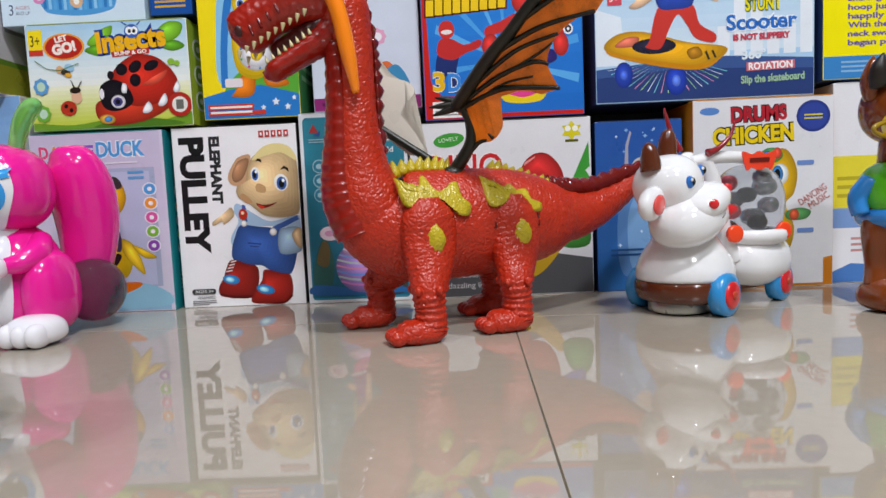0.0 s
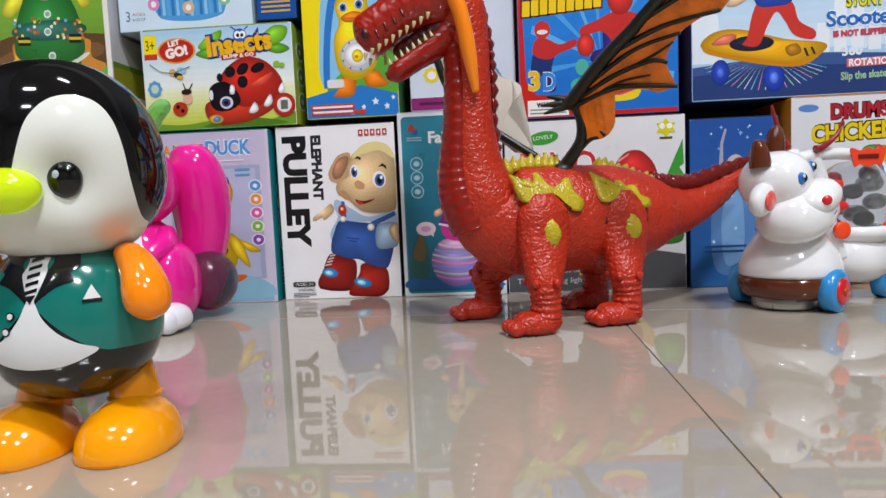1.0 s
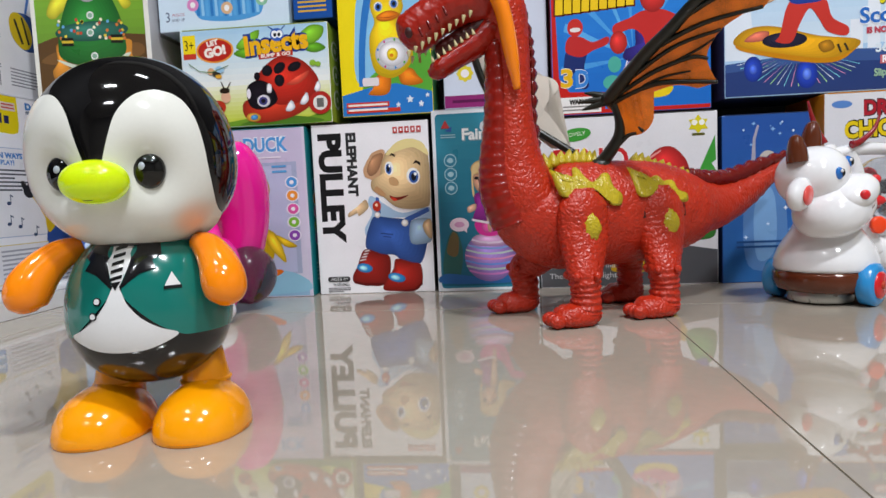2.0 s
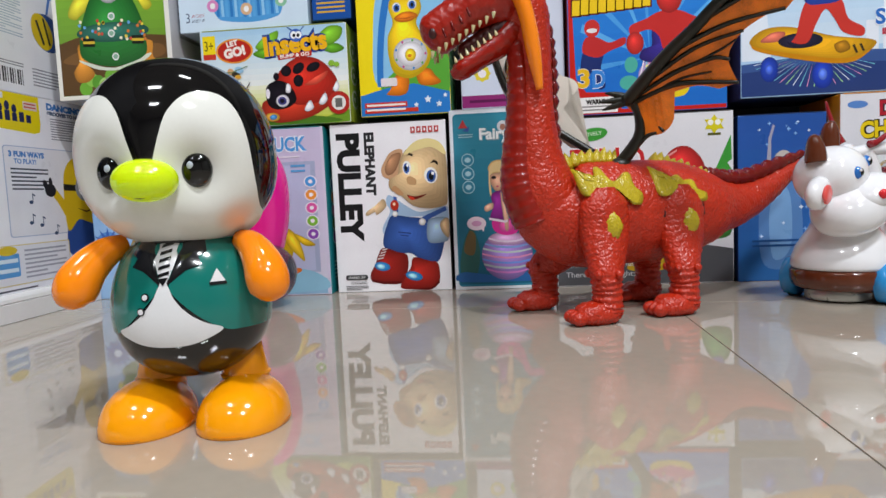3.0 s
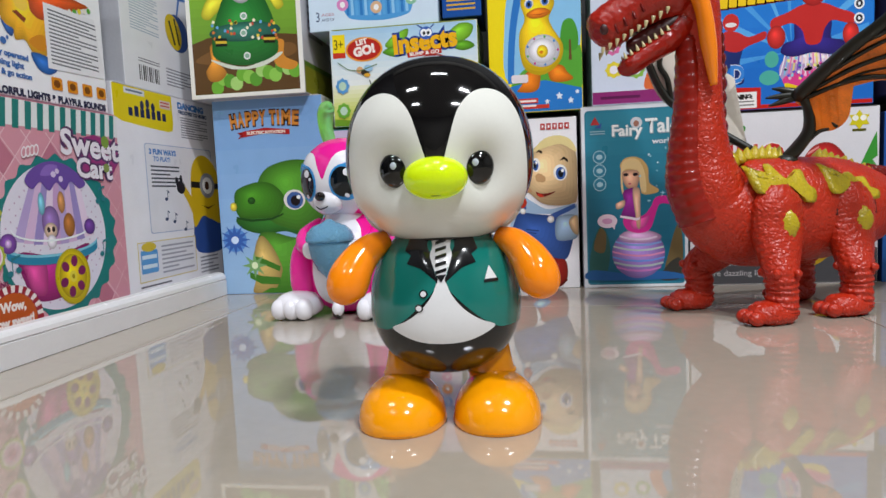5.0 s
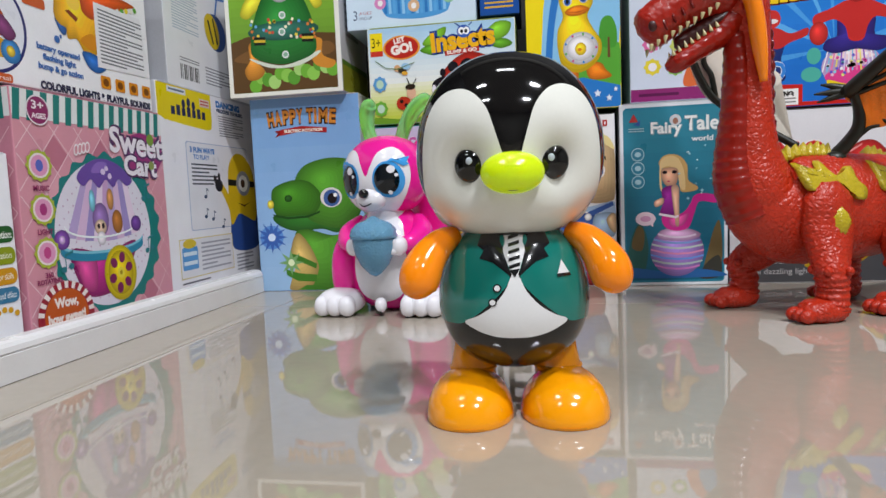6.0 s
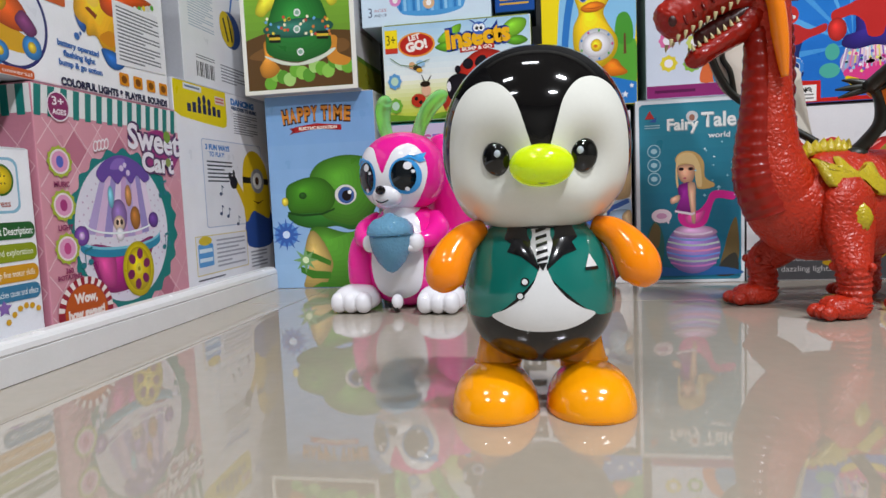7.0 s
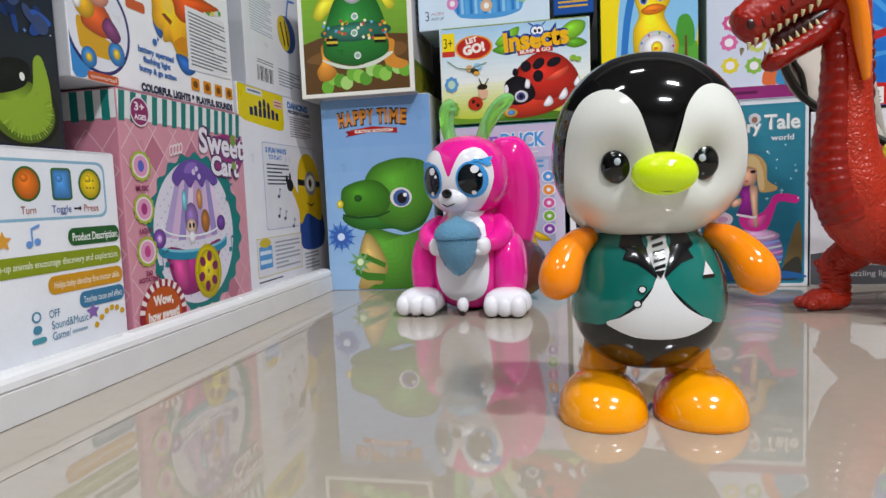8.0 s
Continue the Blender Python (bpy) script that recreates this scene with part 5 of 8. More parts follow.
f.shape("suit_print", [blob("453a5e", (0.420, 0.490), (0.391, 0.385), (0.408, 0.328), (0.503, 0.350), (0.609, 0.333), (0.633, 0.403), (0.604, 0.486), (0.521, 0.495)),
    blob("2c1620", (0.396, 0.333), (0.408, 0.267), (0.491, 0.236), (0.580, 0.263), (0.621, 0.324), (0.503, 0.341)),
    poly("e8c41c", (0.396, 0.333), (0.503, 0.354), (0.615, 0.337), (0.615, 0.328), (0.503, 0.346), (0.396, 0.324)),
    poly("eee8ee", (0.450, 0.490), (0.538, 0.490), (0.521, 0.429), (0.485, 0.394), (0.462, 0.429)),
    poly("26202e", (0.473, 0.473), (0.509, 0.473), (0.491, 0.411), (0.479, 0.411)),
    blob("e07a1c", (0.438, 0.534), (0.420, 0.499), (0.521, 0.486), (0.609, 0.495), (0.609, 0.525), (0.521, 0.521))], "dark suit with a white shirt")
f.shape("head_print", [blob("241c1c", (0.462, 0.744), (0.503, 0.753), (0.562, 0.740), (0.568, 0.696), (0.503, 0.691), (0.462, 0.709)),
    blob("3a3234", (0.562, 0.748), (0.627, 0.753), (0.669, 0.713), (0.651, 0.687), (0.586, 0.696)),
    blob("e0701a", (0.450, 0.643), (0.527, 0.678), (0.592, 0.656), (0.574, 0.608), (0.485, 0.595))], "black cap and glasses")
for k, c in enumerate(("4f9ad8", "e8943a", "d85aa0", "7ab83a", "8a4ab0")):
    f.shape("feature_dot", [el(0.875, 0.68 - 0.078 * k, 0.055, 0.036, "e8e6f0", 0, 20), el(0.875, 0.68 - 0.078 * k, 0.044, 0.030, c, 0, 20), el(0.875, 0.68 - 0.078 * k, 0.018, 0.012, "f0eef4", 0, 12)])
    f.layer -= 3
f.bars(0.72, 0.73, 0.84, 0.79, 2, "5aa0d4")
f.bars(0.30, 0.82, 0.80, 0.84, 1, "e6e2ee")

# white elephant box
f = f_ele
f.text("PULLEY", 0.065, 0.945, 0.122, "1a1a1c", 0.93, 0.0095, turn=-90, name="title")
f.text("ELEPHANT", 0.300, 0.945, 0.052, "2a2a2c", 0.535, 0.0045, turn=-90, name="title")
f.shape("trouser_picture", [
    blob("a6c2de", (0.490, 0.574), (0.460, 0.530), (0.490, 0.474), (0.422, 0.387), (0.440, 0.342), (0.542, 0.429), (0.751, 0.441), (0.946, 0.420), (0.992, 0.376), (0.992, 0.463), (0.961, 0.496), (0.751, 0.468), (0.617, 0.515)),
    blob("3558a0", (0.504, 0.452), (0.452, 0.386), (0.422, 0.320), (0.430, 0.265), (0.542, 0.230), (0.662, 0.223), (0.751, 0.178), (0.886, 0.171), (0.946, 0.279), (0.961, 0.366), (0.811, 0.423), (0.632, 0.443)),
    blob("9fbcd8", (0.811, 0.407), (0.811, 0.292), (0.931, 0.284), (0.992, 0.311), (0.992, 0.419), (0.886, 0.432)),
    poly("3c5ea6", (0.527, 0.567), (0.554, 0.561), (0.564, 0.472), (0.519, 0.468)),
    poly("3c5ea6", (0.744, 0.424), (0.774, 0.440), (0.969, 0.496), (0.979, 0.472), (0.811, 0.418)),
    el(0.534, 0.462, 0.025, 0.018, "e8e6e2", 0),
    el(0.766, 0.409, 0.030, 0.021, "e8e6e2", 0),
    poly("2a4684", (0.554, 0.357), (0.662, 0.347), (0.662, 0.340), (0.554, 0.350)),
    poly("2a4684", (0.572, 0.338), (0.644, 0.331), (0.644, 0.325), (0.572, 0.332))], "blue dungarees")
f.shape("boot_picture", [
    blob("8a1c16", (0.415, 0.263), (0.362, 0.210), (0.340, 0.166), (0.295, 0.110), (0.305, 0.066), (0.407, 0.048), (0.557, 0.047), (0.617, 0.108), (0.624, 0.212), (0.542, 0.235)),
    blob("9c2018", (0.677, 0.200), (0.647, 0.140), (0.572, 0.064), (0.557, 0.020), (0.662, 0.008), (0.826, 0.008), (0.894, 0.062), (0.886, 0.160), (0.811, 0.177)),
    poly("5a100e", (0.299, 0.077), (0.407, 0.062), (0.557, 0.061), (0.560, 0.046), (0.407, 0.045), (0.305, 0.062)),
    poly("5a100e", (0.560, 0.025), (0.662, 0.010), (0.826, 0.018), (0.892, 0.062), (0.894, 0.045), (0.829, 0.008), (0.662, 0.008)),
    el(0.400, 0.152, 0.069, 0.027, "2f86c8", -6),
    el(0.389, 0.152, 0.036, 0.015, "9fdcf4", -6),
    el(0.674, 0.089, 0.075, 0.027, "2f86c8", -8),
    el(0.662, 0.090, 0.039, 0.015, "9fdcf4", -8)], "red boots with blue lights")
f.shape("lace_print", [
    poly("d8d0cc", (0.362, 0.193), (0.415, 0.200), (0.415, 0.207), (0.362, 0.201)),
    poly("d8d0cc", (0.377, 0.211), (0.427, 0.218), (0.427, 0.225), (0.377, 0.219)),
    poly("d8d0cc", (0.392, 0.228), (0.439, 0.236), (0.439, 0.242), (0.392, 0.236)),
    poly("d8d0cc", (0.407, 0.246), (0.451, 0.253), (0.451, 0.260), (0.407, 0.254))], "pale boot laces")
f.shape("elephant_picture", [
    blob("c79c76", (0.624, 0.829), (0.527, 0.827), (0.475, 0.785), (0.434, 0.731), (0.445, 0.686), (0.504, 0.662), (0.512, 0.607), (0.572, 0.682)),
    blob("ab7c5a", (0.609, 0.811), (0.534, 0.810), (0.490, 0.773), (0.464, 0.724), (0.490, 0.690), (0.557, 0.716)),
    blob("d8b78c", (0.437, 0.553), (0.377, 0.521), (0.287, 0.479), (0.290, 0.457), (0.362, 0.477), (0.377, 0.460), (0.460, 0.508)),
    blob("d8b78c", (0.946, 0.420), (0.916, 0.388), (0.946, 0.333), (0.992, 0.316), (0.992, 0.419)),
    blob("d9b98a", (0.594, 0.770), (0.662, 0.839), (0.811, 0.882), (0.946, 0.850), (0.992, 0.778), (0.992, 0.539), (0.946, 0.496), (0.811, 0.489), (0.692, 0.508), (0.587, 0.571), (0.504, 0.607), (0.497, 0.662), (0.572, 0.693)),
    blob("e6d494", (0.632, 0.807), (0.722, 0.875), (0.841, 0.894), (0.946, 0.866), (0.992, 0.794), (0.871, 0.842), (0.751, 0.830))], "cartoon elephant with big ears")
f.shape("face_print", [
    el(0.654, 0.729, 0.037, 0.040, "f2f0ec", 8),
    el(0.650, 0.726, 0.025, 0.030, "3d62a8", 8),
    el(0.647, 0.726, 0.013, 0.018, "14141a", 0),
    el(0.659, 0.743, 0.009, 0.009, "ffffff", 0),
    el(0.856, 0.679, 0.057, 0.047, "f2f0ec", -6),
    el(0.859, 0.675, 0.040, 0.036, "3d62a8", 0),
    el(0.859, 0.673, 0.022, 0.022, "14141a", 0),
    el(0.874, 0.690, 0.012, 0.010, "ffffff", 0),
    poly("20180f", (0.657, 0.798), (0.680, 0.816), (0.711, 0.807), (0.707, 0.792), (0.681, 0.803)),
    poly("20180f", (0.852, 0.748), (0.886, 0.770), (0.919, 0.756), (0.924, 0.734), (0.888, 0.754)),
    blob("c49a6c", (0.669, 0.679), (0.647, 0.663), (0.662, 0.633), (0.722, 0.628), (0.729, 0.655), (0.699, 0.673)),
    blob("7a2018", (0.647, 0.572), (0.669, 0.547), (0.722, 0.543), (0.774, 0.555), (0.811, 0.571), (0.744, 0.562), (0.692, 0.562)),
    blob("d23a26", (0.659, 0.561), (0.680, 0.540), (0.714, 0.544), (0.692, 0.557)),
    blob("b98c62", (0.542, 0.628), (0.519, 0.606), (0.572, 0.572), (0.617, 0.576), (0.587, 0.604))], "elephant face")
f.shape("brooch_print", [
    el(0.533, 0.513, 0.036, 0.031, "b8321e", 0),
    el(0.530, 0.520, 0.012, 0.010, "f0d0b0", 0)], "red brooch")
for k in range(5):
    f.shape("maker_mark", [poly("b8322e", (0.70 + 0.05 * k, 0.93), (0.737 + 0.05 * k, 0.93), (0.737 + 0.05 * k, 0.965), (0.70 + 0.05 * k, 0.965)), poly("f0eff2", (0.712 + 0.05 * k, 0.939), (0.726 + 0.05 * k, 0.939), (0.726 + 0.05 * k, 0.956), (0.712 + 0.05 * k, 0.956))])
f.shape("age_pill", [(round_rect(0.075, 0.075, 0.27, 0.105, 0.02, 0.014), "3a3a3c")])
f.text("AGES 3+", 0.10, 0.083, 0.017, "f0f0f0", 0.15)
f.text("WARNING:", 0.115, 0.048, 0.018, "2a2a2c", 0.15)
f.bars(0.075, 0.012, 0.27, 0.042, 3, "6a6a6e")

# mermaid box
f = f_fairy
f.shape("border_panel", [(round_rect(0.035, 0.018, 0.968, 0.978, 0.04, 0.022), "2f7f96")])
fade(f, "sea_tint", 0.05, 0.03, 0.953, 0.965, "36879c", "1c5f7a", 12)
for field in (blob("2f5f5a", (0.06, 0.10), (0.09, 0.25), (0.16, 0.34), (0.22, 0.32), (0.26, 0.20), (0.2, 0.06)), blob("6a5a3a", (0.10, 0.22), (0.16, 0.33), (0.22, 0.30), (0.20, 0.20)), blob("6a5a3a", (0.78, 0.08), (0.82, 0.20), (0.88, 0.32), (0.93, 0.34), (0.94, 0.12)),
              blob("3a3a34", (0.74, 0.04), (0.80, 0.12), (0.92, 0.16), (0.93, 0.05)), blob("2a5f9a", (0.07, 0.045), (0.08, 0.10), (0.40, 0.08), (0.70, 0.09), (0.93, 0.07), (0.92, 0.045))):
    f.shape("sea_plant", [field])
f.shape("ball_picture", [
    el(0.528, 0.189, 0.252, 0.138, "9878bc", 0),
    blob("c49ac0", (0.417, 0.313), (0.346, 0.277), (0.427, 0.251), (0.630, 0.248), (0.752, 0.276), (0.640, 0.311))], "striped clear ball")
f.shape("ball_stripe", [
    poly("d8c4d8", (0.350, 0.291), (0.439, 0.277), (0.528, 0.271), (0.618, 0.273), (0.707, 0.284), (0.707, 0.274), (0.618, 0.262), (0.528, 0.260), (0.439, 0.266), (0.350, 0.281)),
    poly("7a9cd0", (0.309, 0.262), (0.419, 0.245), (0.528, 0.239), (0.638, 0.241), (0.748, 0.254), (0.748, 0.244), (0.638, 0.230), (0.528, 0.228), (0.419, 0.234), (0.309, 0.252)),
    poly("b8c8c0", (0.289, 0.235), (0.409, 0.218), (0.528, 0.210), (0.648, 0.214), (0.768, 0.227), (0.768, 0.217), (0.648, 0.203), (0.528, 0.200), (0.409, 0.207), (0.289, 0.226)),
    poly("d88ab0", (0.280, 0.206), (0.404, 0.188), (0.528, 0.180), (0.652, 0.183), (0.776, 0.198), (0.776, 0.188), (0.652, 0.172), (0.528, 0.169), (0.404, 0.177), (0.280, 0.196)),
    poly("6a8ed4", (0.280, 0.177), (0.404, 0.158), (0.528, 0.151), (0.652, 0.154), (0.776, 0.169), (0.776, 0.159), (0.652, 0.143), (0.528, 0.140), (0.404, 0.147), (0.280, 0.167)),
    poly("a8b8b4", (0.293, 0.147), (0.411, 0.130), (0.528, 0.123), (0.646, 0.126), (0.764, 0.140), (0.764, 0.130), (0.646, 0.115), (0.528, 0.112), (0.411, 0.119), (0.293, 0.137)),
    poly("c478b8", (0.317, 0.120), (0.423, 0.103), (0.528, 0.097), (0.634, 0.100), (0.740, 0.113), (0.740, 0.104), (0.634, 0.089), (0.528, 0.086), (0.423, 0.092), (0.317, 0.110))], "coloured rings")
for piece in [
    blob("cf2f8e", (0.396, 0.386), (0.417, 0.325), (0.528, 0.301), (0.640, 0.320), (0.691, 0.392), (0.742, 0.458), (0.894, 0.448), (0.911, 0.484), (0.772, 0.502), (0.691, 0.489), (0.650, 0.442), (0.569, 0.395)),
    blob("e258a4", (0.457, 0.367), (0.488, 0.323), (0.589, 0.334), (0.640, 0.393), (0.569, 0.383)),
    blob("c8a468", (0.376, 0.656), (0.396, 0.704), (0.478, 0.720), (0.569, 0.705), (0.630, 0.655), (0.640, 0.576), (0.728, 0.537), (0.691, 0.516), (0.569, 0.517), (0.549, 0.590)),
    blob("e0c48c", (0.372, 0.632), (0.390, 0.692), (0.472, 0.712), (0.549, 0.694), (0.600, 0.625), (0.610, 0.528), (0.559, 0.541), (0.528, 0.639), (0.396, 0.643), (0.396, 0.521), (0.374, 0.546)),
    blob("d8a486", (0.396, 0.641), (0.390, 0.594), (0.427, 0.554), (0.478, 0.543), (0.528, 0.560), (0.549, 0.615), (0.518, 0.646)),
    blob("8a2a86", (0.390, 0.527), (0.467, 0.550), (0.549, 0.541), (0.549, 0.456), (0.528, 0.384), (0.376, 0.393), (0.402, 0.460)),
    blob("dcae92", (0.488, 0.549), (0.549, 0.541), (0.553, 0.456), (0.549, 0.334), (0.518, 0.335), (0.508, 0.384), (0.484, 0.494)),
    blob("dcae92", (0.402, 0.484), (0.325, 0.468), (0.321, 0.443), (0.346, 0.436), (0.402, 0.453))]:
    f.shape("mermaid_picture", [piece], "mermaid doll with blonde hair")
f.shape("doll_print", [
    el(0.421, 0.623, 0.024, 0.009, "241a20", 0),
    el(0.510, 0.623, 0.024, 0.009, "241a20", 0),
    el(0.455, 0.573, 0.014, 0.005, "c0566a", 0),
    poly("ecdce8", (0.362, 0.402), (0.518, 0.384), (0.545, 0.389), (0.545, 0.377), (0.518, 0.370), (0.360, 0.390))], "doll eyes, mouth and skirt hem")
f.shape("speech_bubble", [el(0.235, 0.372, 0.095, 0.038, "e8d4e0"), poly("e8d4e0", (0.27, 0.345), (0.31, 0.355), (0.305, 0.325)), el(0.235, 0.372, 0.05, 0.016, "d49ac0")])
for k in range(3):
    f.shape("round_icon", [el(0.17, 0.725 - 0.075 * k, 0.062, 0.036, "a9cdd8"), el(0.17, 0.725 - 0.075 * k, 0.054, 0.031, "37809a"), el(0.17, 0.725 - 0.075 * k, 0.03, 0.014, "a9cdd8")])
    f.layer -= 3
f.text("Fairy", 0.300, 0.832, 0.058, "8aa6ae", 0.29, 0.004, name="title")
f.text("Tale", 0.615, 0.842, 0.074, "8aa6ae", 0.315, 0.004, name="title")
f.text("Fairy", 0.294, 0.836, 0.058, "eef0ee", 0.29, 0.0025, name="title")
f.text("Tale", 0.609, 0.846, 0.074, "eef0ee", 0.315, 0.0025, name="title")
f.shape("portrait_mark", [el(0.525, 0.902, 0.055, 0.030, "c8ccd0"), el(0.525, 0.897, 0.026, 0.017, "9a6a5a")])
f.text("world", 0.67, 0.785, 0.028, "dfe6ea", 0.20, 0.001, name="title")
f.shape("maker_mark", [poly("b03a3a", (0.09, 0.90), (0.135, 0.945), (0.18, 0.90)), poly("3a5a9a", (0.13, 0.885), (0.20, 0.91), (0.19, 0.88))])
f.bars(0.085, 0.845, 0.23, 0.87, 2, "9cc0cc")
sparkles(f, 14, 0.55, 0.45, 0.92, 0.80, ("dff0f6", "9cd0e0"), 0.010)

# dinosaur box, white above and grey below
f = f_dino
f.shape("lower_band", [poly("55565a", (0.004, 0.006), (0.996, 0.006), (0.996, 0.20), (0.60, 0.27), (0.004, 0.185))])
f.shape("dinosaur_picture", [blob("c8a01c", (0.40, 0.10), (0.55, 0.08), (0.70, 0.12), (0.82, 0.26), (0.80, 0.34), (0.66, 0.22), (0.50, 0.20)), blob("3f8a34", (0.82, 0.28), (0.86, 0.44), (0.96, 0.46), (0.98, 0.28)), blob("5a4ab0", (0.80, 0.50), (0.86, 0.56), (0.94, 0.52), (0.92, 0.44)),
                             blob("c43a26", (0.50, 0.30), (0.44, 0.50), (0.56, 0.66), (0.74, 0.62), (0.80, 0.46), (0.72, 0.28)), el(0.70, 0.60, 0.13, 0.05, "c4a826", -16), el(0.69, 0.56, 0.05, 0.04, "e8e0c8"), el(0.69, 0.56, 0.03, 0.028, "1c1814")], "red dinosaur with a cap")
f.shape("cap_picture", [blob("c22c2c", (0.61, 0.66), (0.62, 0.74), (0.68, 0.80), (0.76, 0.80), (0.83, 0.72), (0.84, 0.63), (0.74, 0.66)), poly("e89a96", (0.63, 0.74), (0.69, 0.78), (0.69, 0.79), (0.63, 0.755))], "red cap")
f.shape("leaf_print", [poly("3f9a3a", (0.88, 0.62), (0.985, 0.86), (0.99, 0.72), (0.965, 0.70), (0.99, 0.66), (0.985, 0.60), (0.94, 0.60))], "green leaf")
f.shape("leaf_print", [el(0.22, 0.90, 0.085, 0.038, "3f9a3a", 8)], "green leaf")
f.text("LOVELY", 0.165, 0.888, 0.022, "e6f2de", 0.11, turn=5)
titled(f, "DINO", 0.09, 0.68, 0.135, "c6282c", "f6eeee", 0.42, 0.0035, 0, 0.0100)
f.shape("maker_mark", [(star(0.895, 0.925, 0.06, 0.055, 0.6, 6), "d8cc1e"), el(0.875, 0.935, 0.016, 0.016, "f6f6ee"), el(0.915, 0.935, 0.016, 0.016, "f6f6ee"), poly("5a5a1c", (0.86, 0.862), (0.93, 0.862), (0.93, 0.875), (0.86, 0.875))])
f.text("There melodious music", 0.05, 0.115, 0.032, "d6d6d8", 0.42)
f.text("There dazzling lights", 0.05, 0.055, 0.032, "d6d6d8", 0.40)

# deep blue box with pale figures
f = f_frz
fade(f, "night_tint", 0.01, 0.006, 0.99, 0.994, "2a55a4", "2f6cae", 10)
f.shape("figure_print", [blob("5a86be", (0.30, 0.10), (0.24, 0.40), (0.34, 0.62), (0.52, 0.66), (0.68, 0.58), (0.74, 0.30), (0.66, 0.10)), blob("7aa6d4", (0.40, 0.14), (0.36, 0.42), (0.48, 0.58), (0.60, 0.50), (0.60, 0.20)),
                         el(0.52, 0.70, 0.12, 0.085, "c2bcb4"), el(0.54, 0.665, 0.08, 0.055, "c8a494"), poly("a9a6b8", (0.40, 0.64), (0.33, 0.72), (0.35, 0.86), (0.40, 0.94), (0.42, 0.93), (0.38, 0.85), (0.38, 0.73), (0.45, 0.66))], "pale figure as plain shapes")
sparkles(f, 36, 0.05, 0.05, 0.95, 0.95, ("cfe2f8", "8ab6e6", "eef6ff"), 0.012)
f.bars(0.16, 0.20, 0.80, 0.26, 2, "24508a", ragged=False)

# drum box
f = f_drum
fade(f, "backdrop_tint", 0.004, 0.004, 0.996, 0.996, "dcdbe2", "e4e2e6", 6)
f.shape("orange_corner", [poly("c87818", (0.93, 0.005), (0.996, 0.005), (0.996, 0.16), (0.93, 0.15))])
f.shape("orange_foot", [poly("b8741c", (0.004, 0.004), (0.93, 0.004), (0.93, 0.018), (0.004, 0.018))])
titled(f, "DRUMS", 0.27, 0.882, 0.070, "b02432", "4a2a30", 0.40, 0.0042, 1, 0.0100)
titled(f, "CHICKEN", 0.14, 0.765, 0.080, "e8c81c", "2a2410", 0.58, 0.0050, 2, 0.0115)
f.shape("round_badge", [el(0.855, 0.895, 0.12, 0.082, "2a3a86", 0, 36), el(0.855, 0.895, 0.10, 0.068, "33459a", 0, 36)], "blue round badge")
f.bars(0.79, 0.875, 0.92, 0.91, 2, "d8cc3a", ragged=False)
f.shape("maker_mark", [el(0.12, 0.94, 0.07, 0.02, "5a86c8")])
f.shape("chick_picture", [blob("d8a81c", (0.55, 0.18), (0.48, 0.34), (0.52, 0.48), (0.46, 0.58), (0.52, 0.70), (0.66, 0.73), (0.74, 0.62), (0.72, 0.50), (0.66, 0.44), (0.72, 0.32), (0.68, 0.20)), el(0.62, 0.60, 0.06, 0.055, "eef0f0"), el(0.60, 0.60, 0.042, 0.045, "3f82c4"), el(0.60, 0.60, 0.022, 0.028, "101216"),
                          el(0.56, 0.70, 0.08, 0.04, "4a9a4a"), el(0.60, 0.71, 0.03, 0.03, "d04a3a"), el(0.53, 0.70, 0.03, 0.025, "3f6ac0"), blob("5a9a5a", (0.66, 0.40), (0.76, 0.42), (0.84, 0.40), (0.80, 0.36), (0.68, 0.36)), el(0.72, 0.385, 0.035, 0.03, "d05a3a")], "yellow chick with a drum")
f.text("DANCING", 0.77, 0.43, 0.036, "b8504a", 0.22, turn=32)
f.text("MUSIC", 0.84, 0.41, 0.036, "b8504a", 0.16, turn=32)
for v in (0.655, 0.30):
    f.shape("caption_bar", [(round_rect(0.74, v - 0.012, 0.86, v + 0.012, 0.012, 0.008), "6a8ac8")])

# box behind the brown toy
f = f_far
f.shape("colour_print", [poly("e2d23a", (0.004, 0.38), (0.5, 0.38), (0.5, 0.64), (0.004, 0.64)), poly("7a9ad0", (0.004, 0.28), (0.4, 0.28), (0.4, 0.38), (0.004, 0.38)), poly("4a7ac0", (0.004, 0.004), (0.6, 0.004), (0.6, 0.07), (0.12, 0.10), (0.004, 0.06))])
f.bars(0.03, 0.42, 0.30, 0.55, 3, "b8a82a")
f.bars(0.12, 0.15, 0.40, 0.24, 3, "c08a8a")

# frog box
f = f_frog
f.clip = (0.04, 0.035, 0.96, 0.985)
f.shape("border_panel", [(rect(0.04, 0.035, 0.96, 0.985), "6aa63a")])
fade(f, "meadow_tint", 0.04, 0.45, 0.96, 0.985, "8abe3a", "6f9a34", 8)
f.shape("ground_print", [poly("5f4426", (0.04, 0.036), (0.04, 0.44), (0.18, 0.48), (0.35, 0.50), (0.55, 0.49), (0.75, 0.48), (0.96, 0.46), (0.96, 0.036)), blob("7a5630", (0.06, 0.30), (0.3, 0.40), (0.6, 0.38), (0.9, 0.40), (0.9, 0.30), (0.4, 0.26))])
bush = []
for k in range(13):
    bush.append(el(0.24 + 0.057 * k, 0.085 + 0.030 * ((k * 5) % 3) + 0.008 * k, 0.055, 0.055, ("6fae3a", "8cc452", "5a9a34", "a4cf74")[k % 4]))
